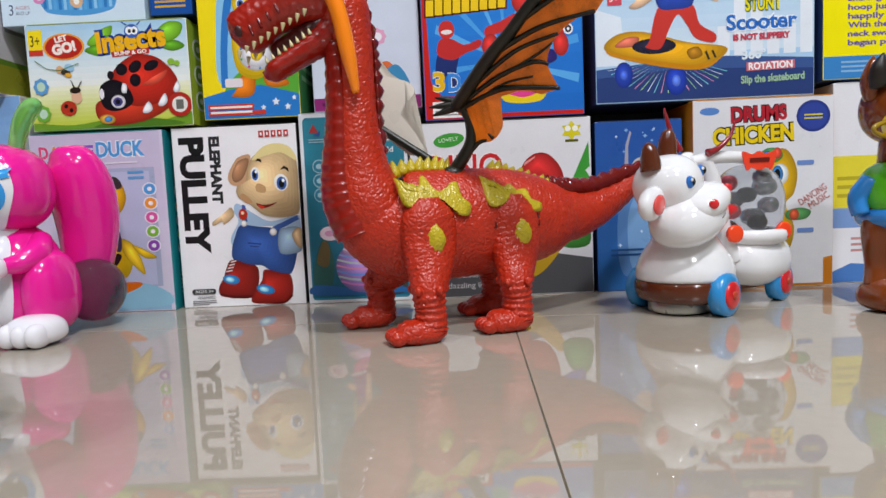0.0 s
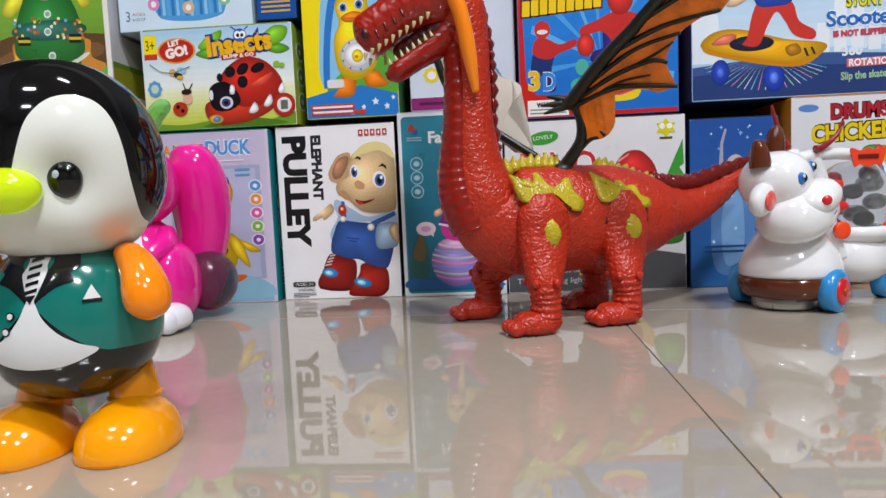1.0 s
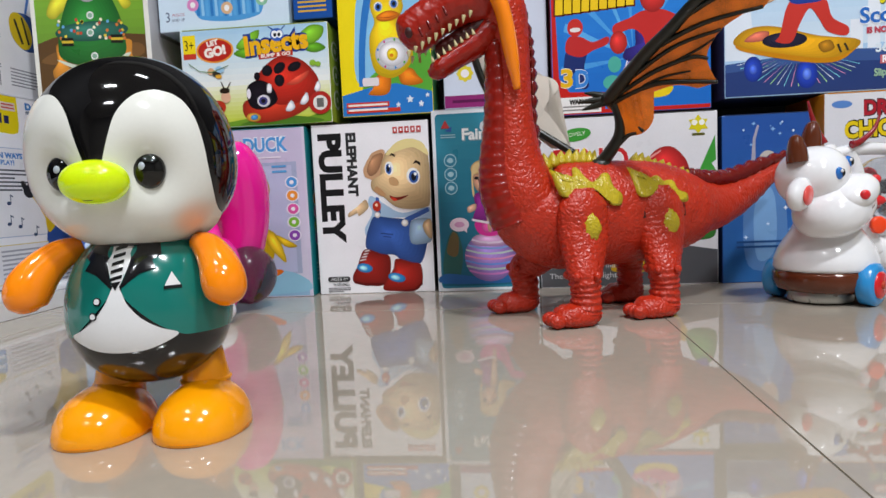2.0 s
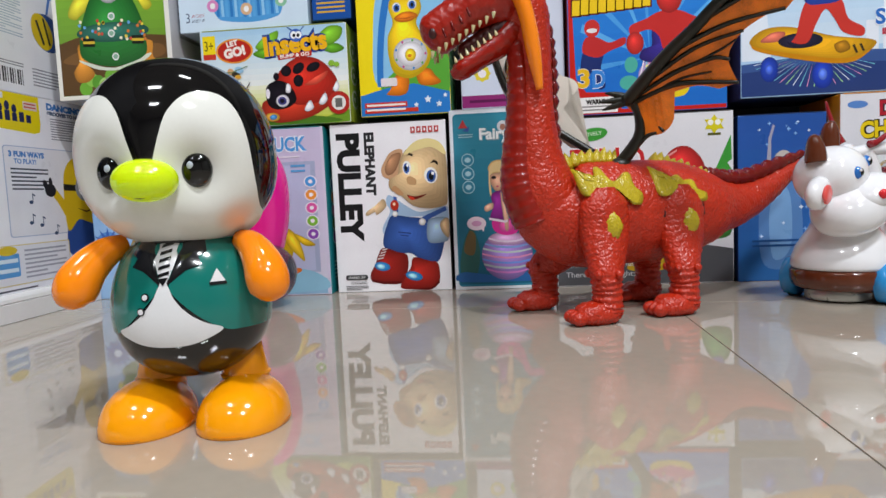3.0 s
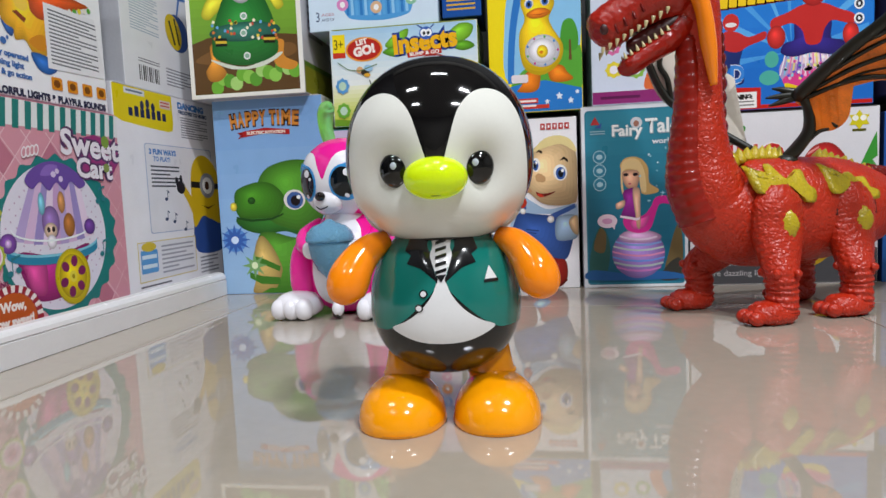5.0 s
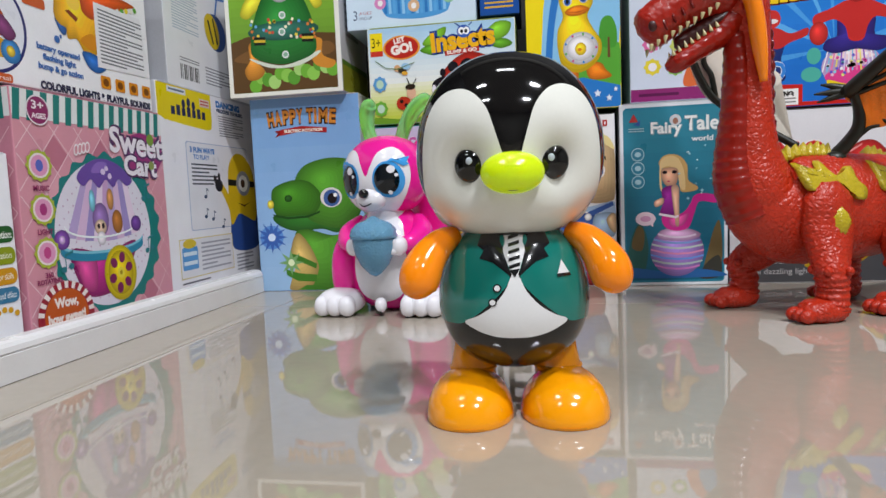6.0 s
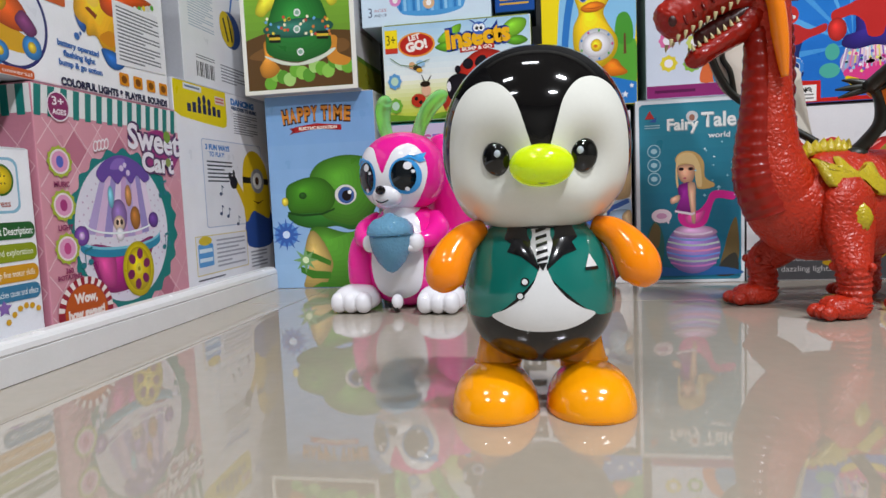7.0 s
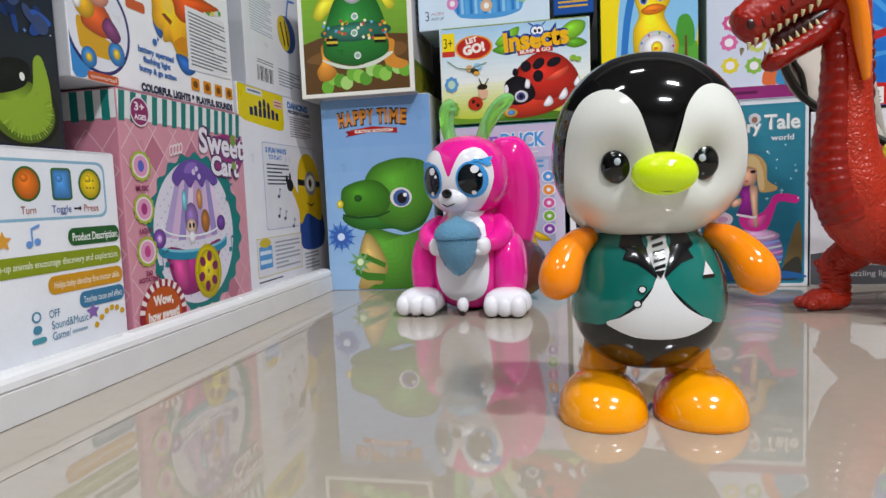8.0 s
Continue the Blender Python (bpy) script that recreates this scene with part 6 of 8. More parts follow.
f.shape("bush_print", bush, "row of green bushes")
f.shape("frog_picture", [
    blob("d08a34", (0.18, 0.14), (0.15, 0.22), (0.20, 0.28), (0.20, 0.42), (0.30, 0.42), (0.28, 0.28), (0.33, 0.20), (0.27, 0.14)), blob("d08a34", (0.74, 0.42), (0.84, 0.42), (0.84, 0.30), (0.95, 0.24), (0.90, 0.19), (0.78, 0.22), (0.74, 0.30)),
    blob("d8cf3a", (0.20, 0.62), (0.14, 0.66), (0.20, 0.78), (0.32, 0.82), (0.40, 0.78), (0.32, 0.70), (0.26, 0.66)), blob("d8cf3a", (0.80, 0.66), (0.74, 0.74), (0.66, 0.80), (0.78, 0.80), (0.86, 0.70)),
    blob("d6dccc", (0.20, 0.31), (0.50, 0.235), (0.80, 0.33), (0.80, 0.30), (0.66, 0.235), (0.50, 0.215), (0.34, 0.235)), blob("2c7a34", (0.22, 0.44), (0.28, 0.66), (0.40, 0.84), (0.62, 0.84), (0.74, 0.66), (0.79, 0.44), (0.76, 0.31), (0.50, 0.245), (0.25, 0.31)),
    blob("b8b8bc", (0.40, 0.84), (0.43, 0.76), (0.50, 0.73), (0.57, 0.76), (0.61, 0.84)), blob("e6d21c", (0.42, 0.86), (0.46, 0.79), (0.55, 0.79), (0.59, 0.86)),
    el(0.51, 0.51, 0.31, 0.075, "2f6a5a")], "frog in a green skirt with coloured lights")
rnd = random.Random(5)
f.shape("bead_light_print", [el(0.22 + 0.58 * rnd.random(), 0.44 + 0.17 * rnd.random(), 0.013, 0.013, rnd.choice(("f0e8c8", "d07a3a", "6aa6d8", "e8d04a", "c84a3a")), 0, 10) for k in range(34)], flat=True)
for u in (0.30, 0.72):
    for k in range(3):
        f.shape("stripe_mark", [poly(("1c1c14", "d8b83a")[k % 2], (u - 0.05, 0.41 + 0.022 * k), (u + 0.05, 0.405 + 0.022 * k), (u + 0.05, 0.425 + 0.022 * k), (u - 0.05, 0.43 + 0.022 * k))])
for u, v in ((0.52, 0.32), (0.50, 0.50), (0.51, 0.63)):
    f.shape("button_mark", [el(u, v, 0.03, 0.03, "e4e8e4"), el(u, v, 0.02, 0.018, "8ab09a")])

# ladybird box
f = f_ins
fade(f, "sky_tint", 0.006, 0.42, 0.994, 0.992, "a6cdea", "eef2ec", 10)
fade(f, "grass_tint", 0.006, 0.008, 0.994, 0.42, "eef0d8", "b9c832", 10)
f.layer += 2
f.shape("grass_print", [blob("6f9a2a", (0.006, 0.01), (0.006, 0.08), (0.25, 0.05), (0.55, 0.10), (0.80, 0.06), (0.994, 0.13), (0.994, 0.01), (0.5, 0.01)), blob("4f7a24", (0.40, 0.012), (0.5, 0.07), (0.7, 0.09), (0.9, 0.05), (0.9, 0.012))])
for leaf in (blob("7ab82e", (0.38, 0.80), (0.44, 0.90), (0.54, 0.96), (0.52, 0.84), (0.46, 0.76)), blob("5a9a24", (0.36, 0.74), (0.46, 0.80), (0.54, 0.74), (0.46, 0.68)), blob("7ab82e", (0.80, 0.86), (0.88, 0.97), (0.97, 0.95), (0.95, 0.84), (0.86, 0.78)), blob("5a9a24", (0.82, 0.76), (0.92, 0.80), (0.98, 0.74), (0.90, 0.70))):
    f.shape("leaf_picture", [leaf])
f.shape("age_tag", [(rect(0.018, 0.73, 0.105, 0.95), "f2d81c")])
f.shape("age_strip", [(rect(0.018, 0.71, 0.105, 0.765), "c83a2a")])
f.text("3+", 0.03, 0.80, 0.10, "2a2614", 0.06)
f.shape("go_badge", [el(0.235, 0.785, 0.128, 0.125, "e89a3a", 8, 40), el(0.235, 0.785, 0.115, 0.110, "b8281e", 8, 40)], "red oval badge")
f.text("LET", 0.185, 0.825, 0.048, "f6ece4", 0.08, 0.004, turn=12)
f.text("GO!", 0.165, 0.712, 0.085, "f6ece4", 0.15, 0.008, turn=10)
titled(f, "Insects", 0.44, 0.715, 0.180, "f0b41c", "243f8e", 0.43, 0.012, 4, 0.032)
f.shape("title_strip", [poly("b8322a", (0.53, 0.665), (0.76, 0.69), (0.76, 0.74), (0.53, 0.715))])
f.text("BUMP & GO", 0.545, 0.68, 0.034, "f4e8e0", 0.20, 0.002, turn=3)
f.shape("bug_eye_print", [el(0.66, 0.90, 0.045, 0.065, "3a62b8"), el(0.645, 0.905, 0.022, 0.038, "f2f4f6"), el(0.678, 0.905, 0.022, 0.038, "f2f4f6"), el(0.648, 0.90, 0.010, 0.018, "14181e"), el(0.675, 0.90, 0.010, 0.018, "14181e"), poly("2a4a9a", (0.63, 0.95), (0.60, 0.985), (0.605, 0.99), (0.637, 0.96)), poly("2a4a9a", (0.69, 0.955), (0.715, 0.99), (0.72, 0.985), (0.697, 0.95))])
f.shape("ladybird_picture", [
    blob("b83420", (0.40, 0.15), (0.42, 0.26), (0.56, 0.28), (0.80, 0.30), (0.90, 0.30), (0.86, 0.18), (0.72, 0.07), (0.54, 0.03), (0.44, 0.06)),
    blob("ba2a1e", (0.50, 0.42), (0.54, 0.56), (0.66, 0.68), (0.80, 0.65), (0.90, 0.50), (0.92, 0.36), (0.84, 0.24), (0.66, 0.20), (0.56, 0.28)),
    blob("d8503c", (0.70, 0.40), (0.78, 0.46), (0.86, 0.53), (0.84, 0.46), (0.78, 0.40)),
    blob("16121a", (0.44, 0.24), (0.44, 0.40), (0.52, 0.46), (0.60, 0.40), (0.64, 0.26), (0.58, 0.18), (0.49, 0.17)),
    el(0.58, 0.55, 0.036, 0.055, "16121a"), el(0.665, 0.57, 0.036, 0.06, "16121a", -20), el(0.765, 0.575, 0.038, 0.055, "16121a", -40), el(0.66, 0.445, 0.034, 0.06, "16121a"), el(0.51, 0.50, 0.02, 0.04, "16121a"),
    el(0.545, 0.25, 0.045, 0.062, "e9e6ee"), el(0.542, 0.25, 0.030, 0.042, "4a4a8e"), el(0.542, 0.25, 0.016, 0.024, "14101a"), el(0.447, 0.33, 0.014, 0.05, "e9e6ee"), blob("e9e9ee", (0.57, 0.34), (0.58, 0.42), (0.605, 0.40), (0.60, 0.33)),
    blob("e6e6ec", (0.69, 0.15), (0.73, 0.24), (0.755, 0.17), (0.72, 0.13)), blob("e6e6ec", (0.79, 0.21), (0.835, 0.31), (0.85, 0.24), (0.82, 0.19)), blob("e6e6ec", (0.89, 0.34), (0.92, 0.42), (0.935, 0.36), (0.915, 0.31)),
    el(0.47, 0.09, 0.05, 0.045, "d8a03a", -20), el(0.475, 0.09, 0.025, 0.028, "4a8ac0", -20)], "red ladybird with black spots")
f.shape("seal_print", [el(0.925, 0.20, 0.075, 0.115, "b02a22", 0, 36), el(0.925, 0.20, 0.048, 0.074, "e6e4de", 0, 30), (rect(0.902, 0.155, 0.948, 0.245), "6a6a66")], "red and white round seal")
f.shape("bee_print", [el(0.20, 0.575, 0.022, 0.035, "d8a878"), el(0.235, 0.545, 0.03, 0.026, "3a3428", -30), el(0.26, 0.59, 0.028, 0.035, "9ac4e0", 30), el(0.25, 0.52, 0.022, 0.02, "e0a83a", -30)], "small bee")
f.shape("bug_print", [el(0.29, 0.31, 0.032, 0.06, "e0b494"), el(0.285, 0.375, 0.034, 0.03, "2a2014"), el(0.235, 0.21, 0.05, 0.07, "b8341e"), el(0.22, 0.23, 0.012, 0.02, "1c1412"), el(0.25, 0.19, 0.012, 0.02, "1c1412"), poly("2a2014", (0.275, 0.40), (0.26, 0.47), (0.265, 0.47), (0.283, 0.405)), poly("2a2014", (0.30, 0.40), (0.325, 0.46), (0.33, 0.455), (0.306, 0.395))], "small ladybird child")
for v, c in ((0.42, "5a9ad0"), (0.165, "6fae3a")):
    f.shape("feature_badge", [(star(0.075, v, 0.05, 0.085, 0.85, 8), c), el(0.075, v, 0.026, 0.045, "b9d8c0")])
f.shape("vine_print", [poly("5a7a4a", (0.05, 0.66), (0.12, 0.58), (0.2, 0.56), (0.32, 0.62), (0.32, 0.628), (0.2, 0.57), (0.12, 0.588), (0.052, 0.668))])
f.shape("leaf_mark", [el(0.89, 0.60, 0.022, 0.03, "8ab83a"), el(0.925, 0.585, 0.018, 0.025, "8ab83a")])

# pale blue crystal box above
f = f_blue
f.shape("crystal_base", [blob("4f9ad6", (0.28, 0.30), (0.30, 0.14), (0.38, 0.09), (0.58, 0.07), (0.74, 0.10), (0.80, 0.16), (0.80, 0.34), (0.54, 0.36))], "blue ribbed crystal base")
f.shape("ribbed_print", [poly(("2f78bc", "8fc4ea", "5aa4dc")[k % 3], (0.30 + 0.035 * k, 0.12 + 0.003 * abs(k - 7)), (0.322 + 0.035 * k, 0.12 + 0.003 * abs(k - 7)), (0.318 + 0.035 * k, 0.30), (0.298 + 0.035 * k, 0.30)) for k in range(14)], flat=True)
for u, v, c in ((0.27, 0.25, "d88ac0"), (0.53, 0.20, "d8b08a"), (0.80, 0.26, "8ac0a0")):
    f.shape("light_spot", [el(u, v, 0.045, 0.06, c), el(u, v, 0.02, 0.03, "f2f0f0")])
f.text("3", 0.055, 0.10, 0.095, "4a5a7a", 0.03)
f.text("AGES", 0.10, 0.15, 0.03, "b87a8a", 0.10)
f.text("AND UP", 0.10, 0.10, 0.03, "4a5a7a", 0.10)

# small dark blue box
f = f_navy
f.bars(0.12, 0.06, 0.85, 0.24, 4, "d8a83a", ragged=False)
f.bars(0.12, 0.26, 0.7, 0.34, 2, "c8d2e6")

# yellow duck box
f = f_yd
f.shape("sky_field", [blob("8ac4ea", (0.22, 0.18), (0.18, 0.50), (0.26, 0.78), (0.5, 0.98), (0.985, 0.98), (0.985, 0.40), (0.80, 0.25))])
f.shape("blue_arc", [poly("2f78c4", *([(0.20 + 0.32 * (1 - math.cos(a)), 0.18 + 0.72 * math.sin(a)) for a in [1.5 * k / 14 for k in range(15)]] + [(0.27 + 0.30 * (1 - math.cos(a)), 0.18 + 0.66 * math.sin(a)) for a in [1.5 * k / 14 for k in range(14, -1, -1)]]))])
f.shape("hill_print", [blob("5aa83a", (0.30, 0.14), (0.30, 0.22), (0.62, 0.34), (0.985, 0.38), (0.985, 0.12)), blob("4a9a34", (0.78, 0.38), (0.80, 0.52), (0.90, 0.54), (0.96, 0.46), (0.94, 0.36)), poly("6a4a2a", (0.86, 0.30), (0.89, 0.30), (0.885, 0.42), (0.865, 0.42))])
f.shape("lower_band", [poly("2a7ac8", (0.008, 0.006), (0.992, 0.006), (0.992, 0.13), (0.60, 0.19), (0.30, 0.17), (0.008, 0.13))])
f.shape("duck_picture", moved([
    blob("e07a1c", (0.40, 0.26), (0.34, 0.16), (0.30, 0.13), (0.46, 0.12), (0.54, 0.16), (0.54, 0.28)), blob("e07a1c", (0.64, 0.30), (0.66, 0.20), (0.78, 0.18), (0.90, 0.20), (0.84, 0.25), (0.78, 0.30)),
    blob("f0c81c", (0.34, 0.40), (0.40, 0.28), (0.58, 0.24), (0.76, 0.32), (0.80, 0.44), (0.70, 0.56), (0.66, 0.64), (0.72, 0.74), (0.64, 0.86), (0.46, 0.86), (0.36, 0.76), (0.40, 0.64), (0.34, 0.54)),
    el(0.58, 0.41, 0.185, 0.115, "dfe0e6"), el(0.58, 0.41, 0.15, 0.09, "eceaf0"), el(0.58, 0.405, 0.06, 0.045, "f0cc2a"), el(0.57, 0.40, 0.022, 0.012, "e0841c"),
    el(0.45, 0.745, 0.048, 0.034, "f2f4f6"), el(0.45, 0.742, 0.034, 0.027, "3a6ac0"), el(0.45, 0.742, 0.018, 0.016, "10141a"), el(0.62, 0.76, 0.05, 0.036, "f2f4f6"), el(0.62, 0.757, 0.036, 0.028, "3a6ac0"), el(0.62, 0.757, 0.019, 0.016, "10141a"),
    blob("e07a1c", (0.42, 0.67), (0.50, 0.705), (0.60, 0.71), (0.68, 0.68), (0.60, 0.645), (0.48, 0.64)), poly("b8541c", (0.44, 0.668), (0.56, 0.66), (0.66, 0.678), (0.56, 0.668))], 0.58, 0.13, 1.0, 0.84), "yellow duck with a round clock belly")
for k in range(9):
    a = 2 * math.pi * k / 9
    f.shape("clock_mark", [el(0.58 + 0.165 * math.cos(a), 0.365 + 0.084 * math.sin(a), 0.012, 0.008, ("c84a8a", "4a8ac8", "5aa84a")[k % 3], 0, 8)])
    f.layer -= 1
f.layer += 2
for u, v, k in ((0.62, 0.06, 1), (0.75, 0.09, 1.4), (0.87, 0.06, 1.2), (0.94, 0.11, 0.9), (0.5, 0.03, 0.8)):
    f.shape("star_mark", [(star(u, v, 0.03 * k, 0.018 * k), "dfeaf6")])
f.shape("red_strip", [(rect(0.05, 0.055, 0.52, 0.085), "c83a2a"), (rect(0.05, 0.01 + 0.012, 0.64, 0.045), "c83a2a")])
f.bars(0.07, 0.026, 0.5, 0.083, 2, "f4e8e0", ragged=False)
f.shape("age_sticker", [(round_rect(0.24, 0.18, 0.42, 0.23, 0.02, 0.012), "e4dce0")])

# pale box with a plum stripe
f = f_pink
f.shape("plum_stripe", [(rect(0.006, 0.004, 0.994, 0.075), "8a2a6a")])
f.bars(0.08, 0.02, 0.45, 0.06, 1, "5a1a48")
for u, v, c in ((0.22, 0.44, "d0508a"), (0.20, 0.33, "d86aa0"), (0.21, 0.20, "e0cc3a"), (0.42, 0.19, "8ab84a"), (0.45, 0.31, "c8d06a"), (0.62, 0.40, "e0a0c0")):
    f.shape("dot_print", [(star(u, v, 0.085, 0.05, 0.82, 8), c), el(u, v, 0.04, 0.024, "eee8ee")])
f.shape("cone_print", [blob("d86a3a", (0.50, 0.08), (0.56, 0.22), (0.72, 0.26), (0.80, 0.12)), blob("3f8ab8", (0.62, 0.08), (0.66, 0.20), (0.80, 0.24), (0.9, 0.1))])

# blue and red acrobat box: plain shapes only
f = f_hero
fade(f, "blue_tint", 0.01, 0.01, 0.99, 0.985, "2a86dc", "1f6cc8", 8)
f.shape("light_ray_print", [poly(("5aaae8", "4a9ce2")[k % 2], (0.52, 0.34), (0.52 + 0.46 * math.cos(a), 0.34 + 0.6 * math.sin(a)), (0.52 + 0.46 * math.cos(a + 0.09), 0.34 + 0.6 * math.sin(a + 0.09))) for k, a in enumerate((-0.25, 0.15, 0.5, 0.85, 1.2, 1.6, 2.0, 2.4, 2.75, 3.2))], flat=True)
f.shape("red_border", [poly("c8221c", (0.006, 0.006), (0.994, 0.006), (0.994, 0.030), (0.335, 0.030), (0.335, 0.135), (0.11, 0.145), (0.045, 0.230), (0.020, 0.985), (0.006, 0.985))])
f.shape("title_print", [poly(c, (0.03 + 0.056 * k - d, 0.622 + 0.004 * k - d), (0.078 + 0.056 * k + d, 0.622 + 0.004 * k - d), (0.082 + 0.056 * k + d, 0.715 + 0.004 * k + d), (0.034 + 0.056 * k - d, 0.715 + 0.004 * k + d)) for c, d in (("5a1a10", 0.010),) for k in range(9)], "dark rim of a title", flat=True)
f.shape("title_print", [poly("f0c81c", (0.03 + 0.056 * k, 0.622 + 0.004 * k), (0.078 + 0.056 * k, 0.622 + 0.004 * k), (0.082 + 0.056 * k, 0.715 + 0.004 * k), (0.034 + 0.056 * k, 0.715 + 0.004 * k)) for k in range(9)], "yellow lettering as plain bars", flat=True)
acrobat = [blob("20306e", (0.10, 0.30), (0.12, 0.46), (0.18, 0.50), (0.26, 0.46), (0.24, 0.34), (0.27, 0.22), (0.22, 0.20), (0.18, 0.32), (0.13, 0.22)), blob("c02c2c", (0.12, 0.46), (0.14, 0.56), (0.22, 0.56), (0.30, 0.52), (0.40, 0.55), (0.40, 0.50), (0.30, 0.46), (0.22, 0.42)), el(0.185, 0.625, 0.052, 0.062, "c8302c"), el(0.185, 0.61, 0.036, 0.016, "e6e0e0")]
f.shape("figure_print", moved(acrobat, 0.185, 0.40, 0.95, 0.88, -0.03, -0.06), "acrobat as plain shapes")
for u, v, ru, rv in ((0.40, 0.30, 0.042, 0.050), (0.385, 0.19, 0.060, 0.045)):
    f.shape("leaf_spot_print", [el(u, v, ru, rv, "4fb0a0")])
f.shape("crystal_base", moved([el(0.72, 0.295, 0.185, 0.125, "b49ac8", 0, 44), blob("e0408c", (0.56, 0.25), (0.72, 0.30), (0.88, 0.25), (0.82, 0.185), (0.62, 0.185)), blob("f0d4d8", (0.58, 0.35), (0.72, 0.40), (0.86, 0.35), (0.72, 0.33)), blob("e8cc1c", (0.575, 0.22), (0.60, 0.165), (0.72, 0.150), (0.84, 0.165), (0.865, 0.22), (0.72, 0.185))], 0.72, 0.295, 0.95, 1.0, -0.10, -0.068), "coloured crystal ball base")
f.shape("facet_print", [poly(("f0e8f0", "7ac0e0", "e87aa8", "e8d86a", "8a5ac0", "d8c8e8")[k % 6], (0.62 + 0.020 * (k - 7), 0.335), (0.62 + 0.020 * (k - 6.6), 0.335), (0.62 + 0.025 * (k - 6.6), 0.20), (0.62 + 0.025 * (k - 7), 0.20)) for k in range(14)], flat=True)
rnd = random.Random(9)
f.shape("bead_light_print", [el(0.62 + 0.15 * math.cos(a) * q, 0.235 + 0.09 * math.sin(a) * q, 0.010, 0.010, rnd.choice(("f0c0d8", "8ad0e8", "f0e88a", "d84a9a", "6a5ac8", "f4f0f4")), 0, 8) for a, q in [(rnd.random() * 6.28, rnd.random()) for k in range(44)]], flat=True)
toy_acrobat = [blob("34287e", (0.60, 0.52), (0.54, 0.50), (0.52, 0.44), (0.60, 0.41), (0.72, 0.43), (0.84, 0.41), (0.92, 0.44), (0.90, 0.50), (0.83, 0.52), (0.82, 0.66), (0.62, 0.66)),
    blob("c42c2a", (0.47, 0.60), (0.46, 0.66), (0.56, 0.70), (0.66, 0.745), (0.78, 0.745), (0.88, 0.70), (0.97, 0.66), (0.96, 0.60), (0.84, 0.63), (0.79, 0.58), (0.76, 0.49), (0.68, 0.49), (0.65, 0.58), (0.58, 0.63)),
    el(0.49, 0.545, 0.058, 0.075, "c8302c"), el(0.95, 0.535, 0.050, 0.075, "c8302c"), el(0.72, 0.835, 0.085, 0.105, "c42c2a", 0, 36)]
f.shape("acrobat_picture", moved(toy_acrobat, 0.72, 0.60, 0.95, 0.92, -0.075, -0.118), "acrobat toy as plain shapes")
titled(f, "3", 0.055, 0.180, 0.105, "e8b81c", "f4ece0", 0.080, 0.006, 0, 0.0100)
titled(f, "D", 0.150, 0.175, 0.100, "3a86d8", "eef2f8", 0.085, 0.006, 0, 0.0100)
f.shape("warning_label", [(rect(0.050, 0.014, 0.310, 0.112), "f0eeec")])
f.text("WARNING:", 0.105, 0.070, 0.026, "2a2624", 0.18, 0.003)
f.bars(0.065, 0.022, 0.295, 0.064, 2, "8a8684")
for v in (0.595, 0.510):
    f.shape("round_icon", [el(0.91, v, 0.030, 0.032, "eef0f4"), el(0.91, v, 0.020, 0.022, "2a2a34"), el(0.91, v, 0.008, 0.010, "eef0f4")])

# skateboard box
f = f_scoot
fade(f, "sky_tint", 0.004, 0.28, 0.996, 0.99, "8fbce6", "d2e2f0", 10)
for piece in [poly("e2e8f2", (0.56 + 0.075 * k, 0.25), (0.615 + 0.075 * k, 0.25), (0.615 + 0.075 * k, 0.42 + 0.05 * ((k * 3) % 4)), (0.56 + 0.075 * k, 0.42 + 0.05 * ((k * 3) % 4))) for k in range(6)] + [poly("dde6f2", (0.004, 0.22), (0.14, 0.22), (0.12, 0.5), (0.004, 0.55))]:
    f.shape("city_print", [piece])
f.shape("road_print", [poly("2a3f78", (0.004, 0.008), (0.996, 0.008), (0.996, 0.22), (0.60, 0.25), (0.30, 0.235), (0.004, 0.20)), poly("3a5690", (0.004, 0.15), (0.40, 0.19), (0.996, 0.16), (0.996, 0.22), (0.60, 0.25), (0.30, 0.235), (0.004, 0.20))])
rays = []
for k in range(22):
    a = radians(200 + 6.2 * k)
    c = ("e8f2fa", "8ae0e8", "e89ac0", "b0e890")[k % 4]
    x, y = 0.34, 0.27
    rays.append(poly(c, (x + 0.10 * math.cos(a), y + 0.08 * math.sin(a)), (x + 0.30 * math.cos(a), y + 0.22 * math.sin(a)), (x + 0.30 * math.cos(a + 0.012), y + 0.22 * math.sin(a + 0.012))))
f.shape("light_ray_print", rays, flat=True)
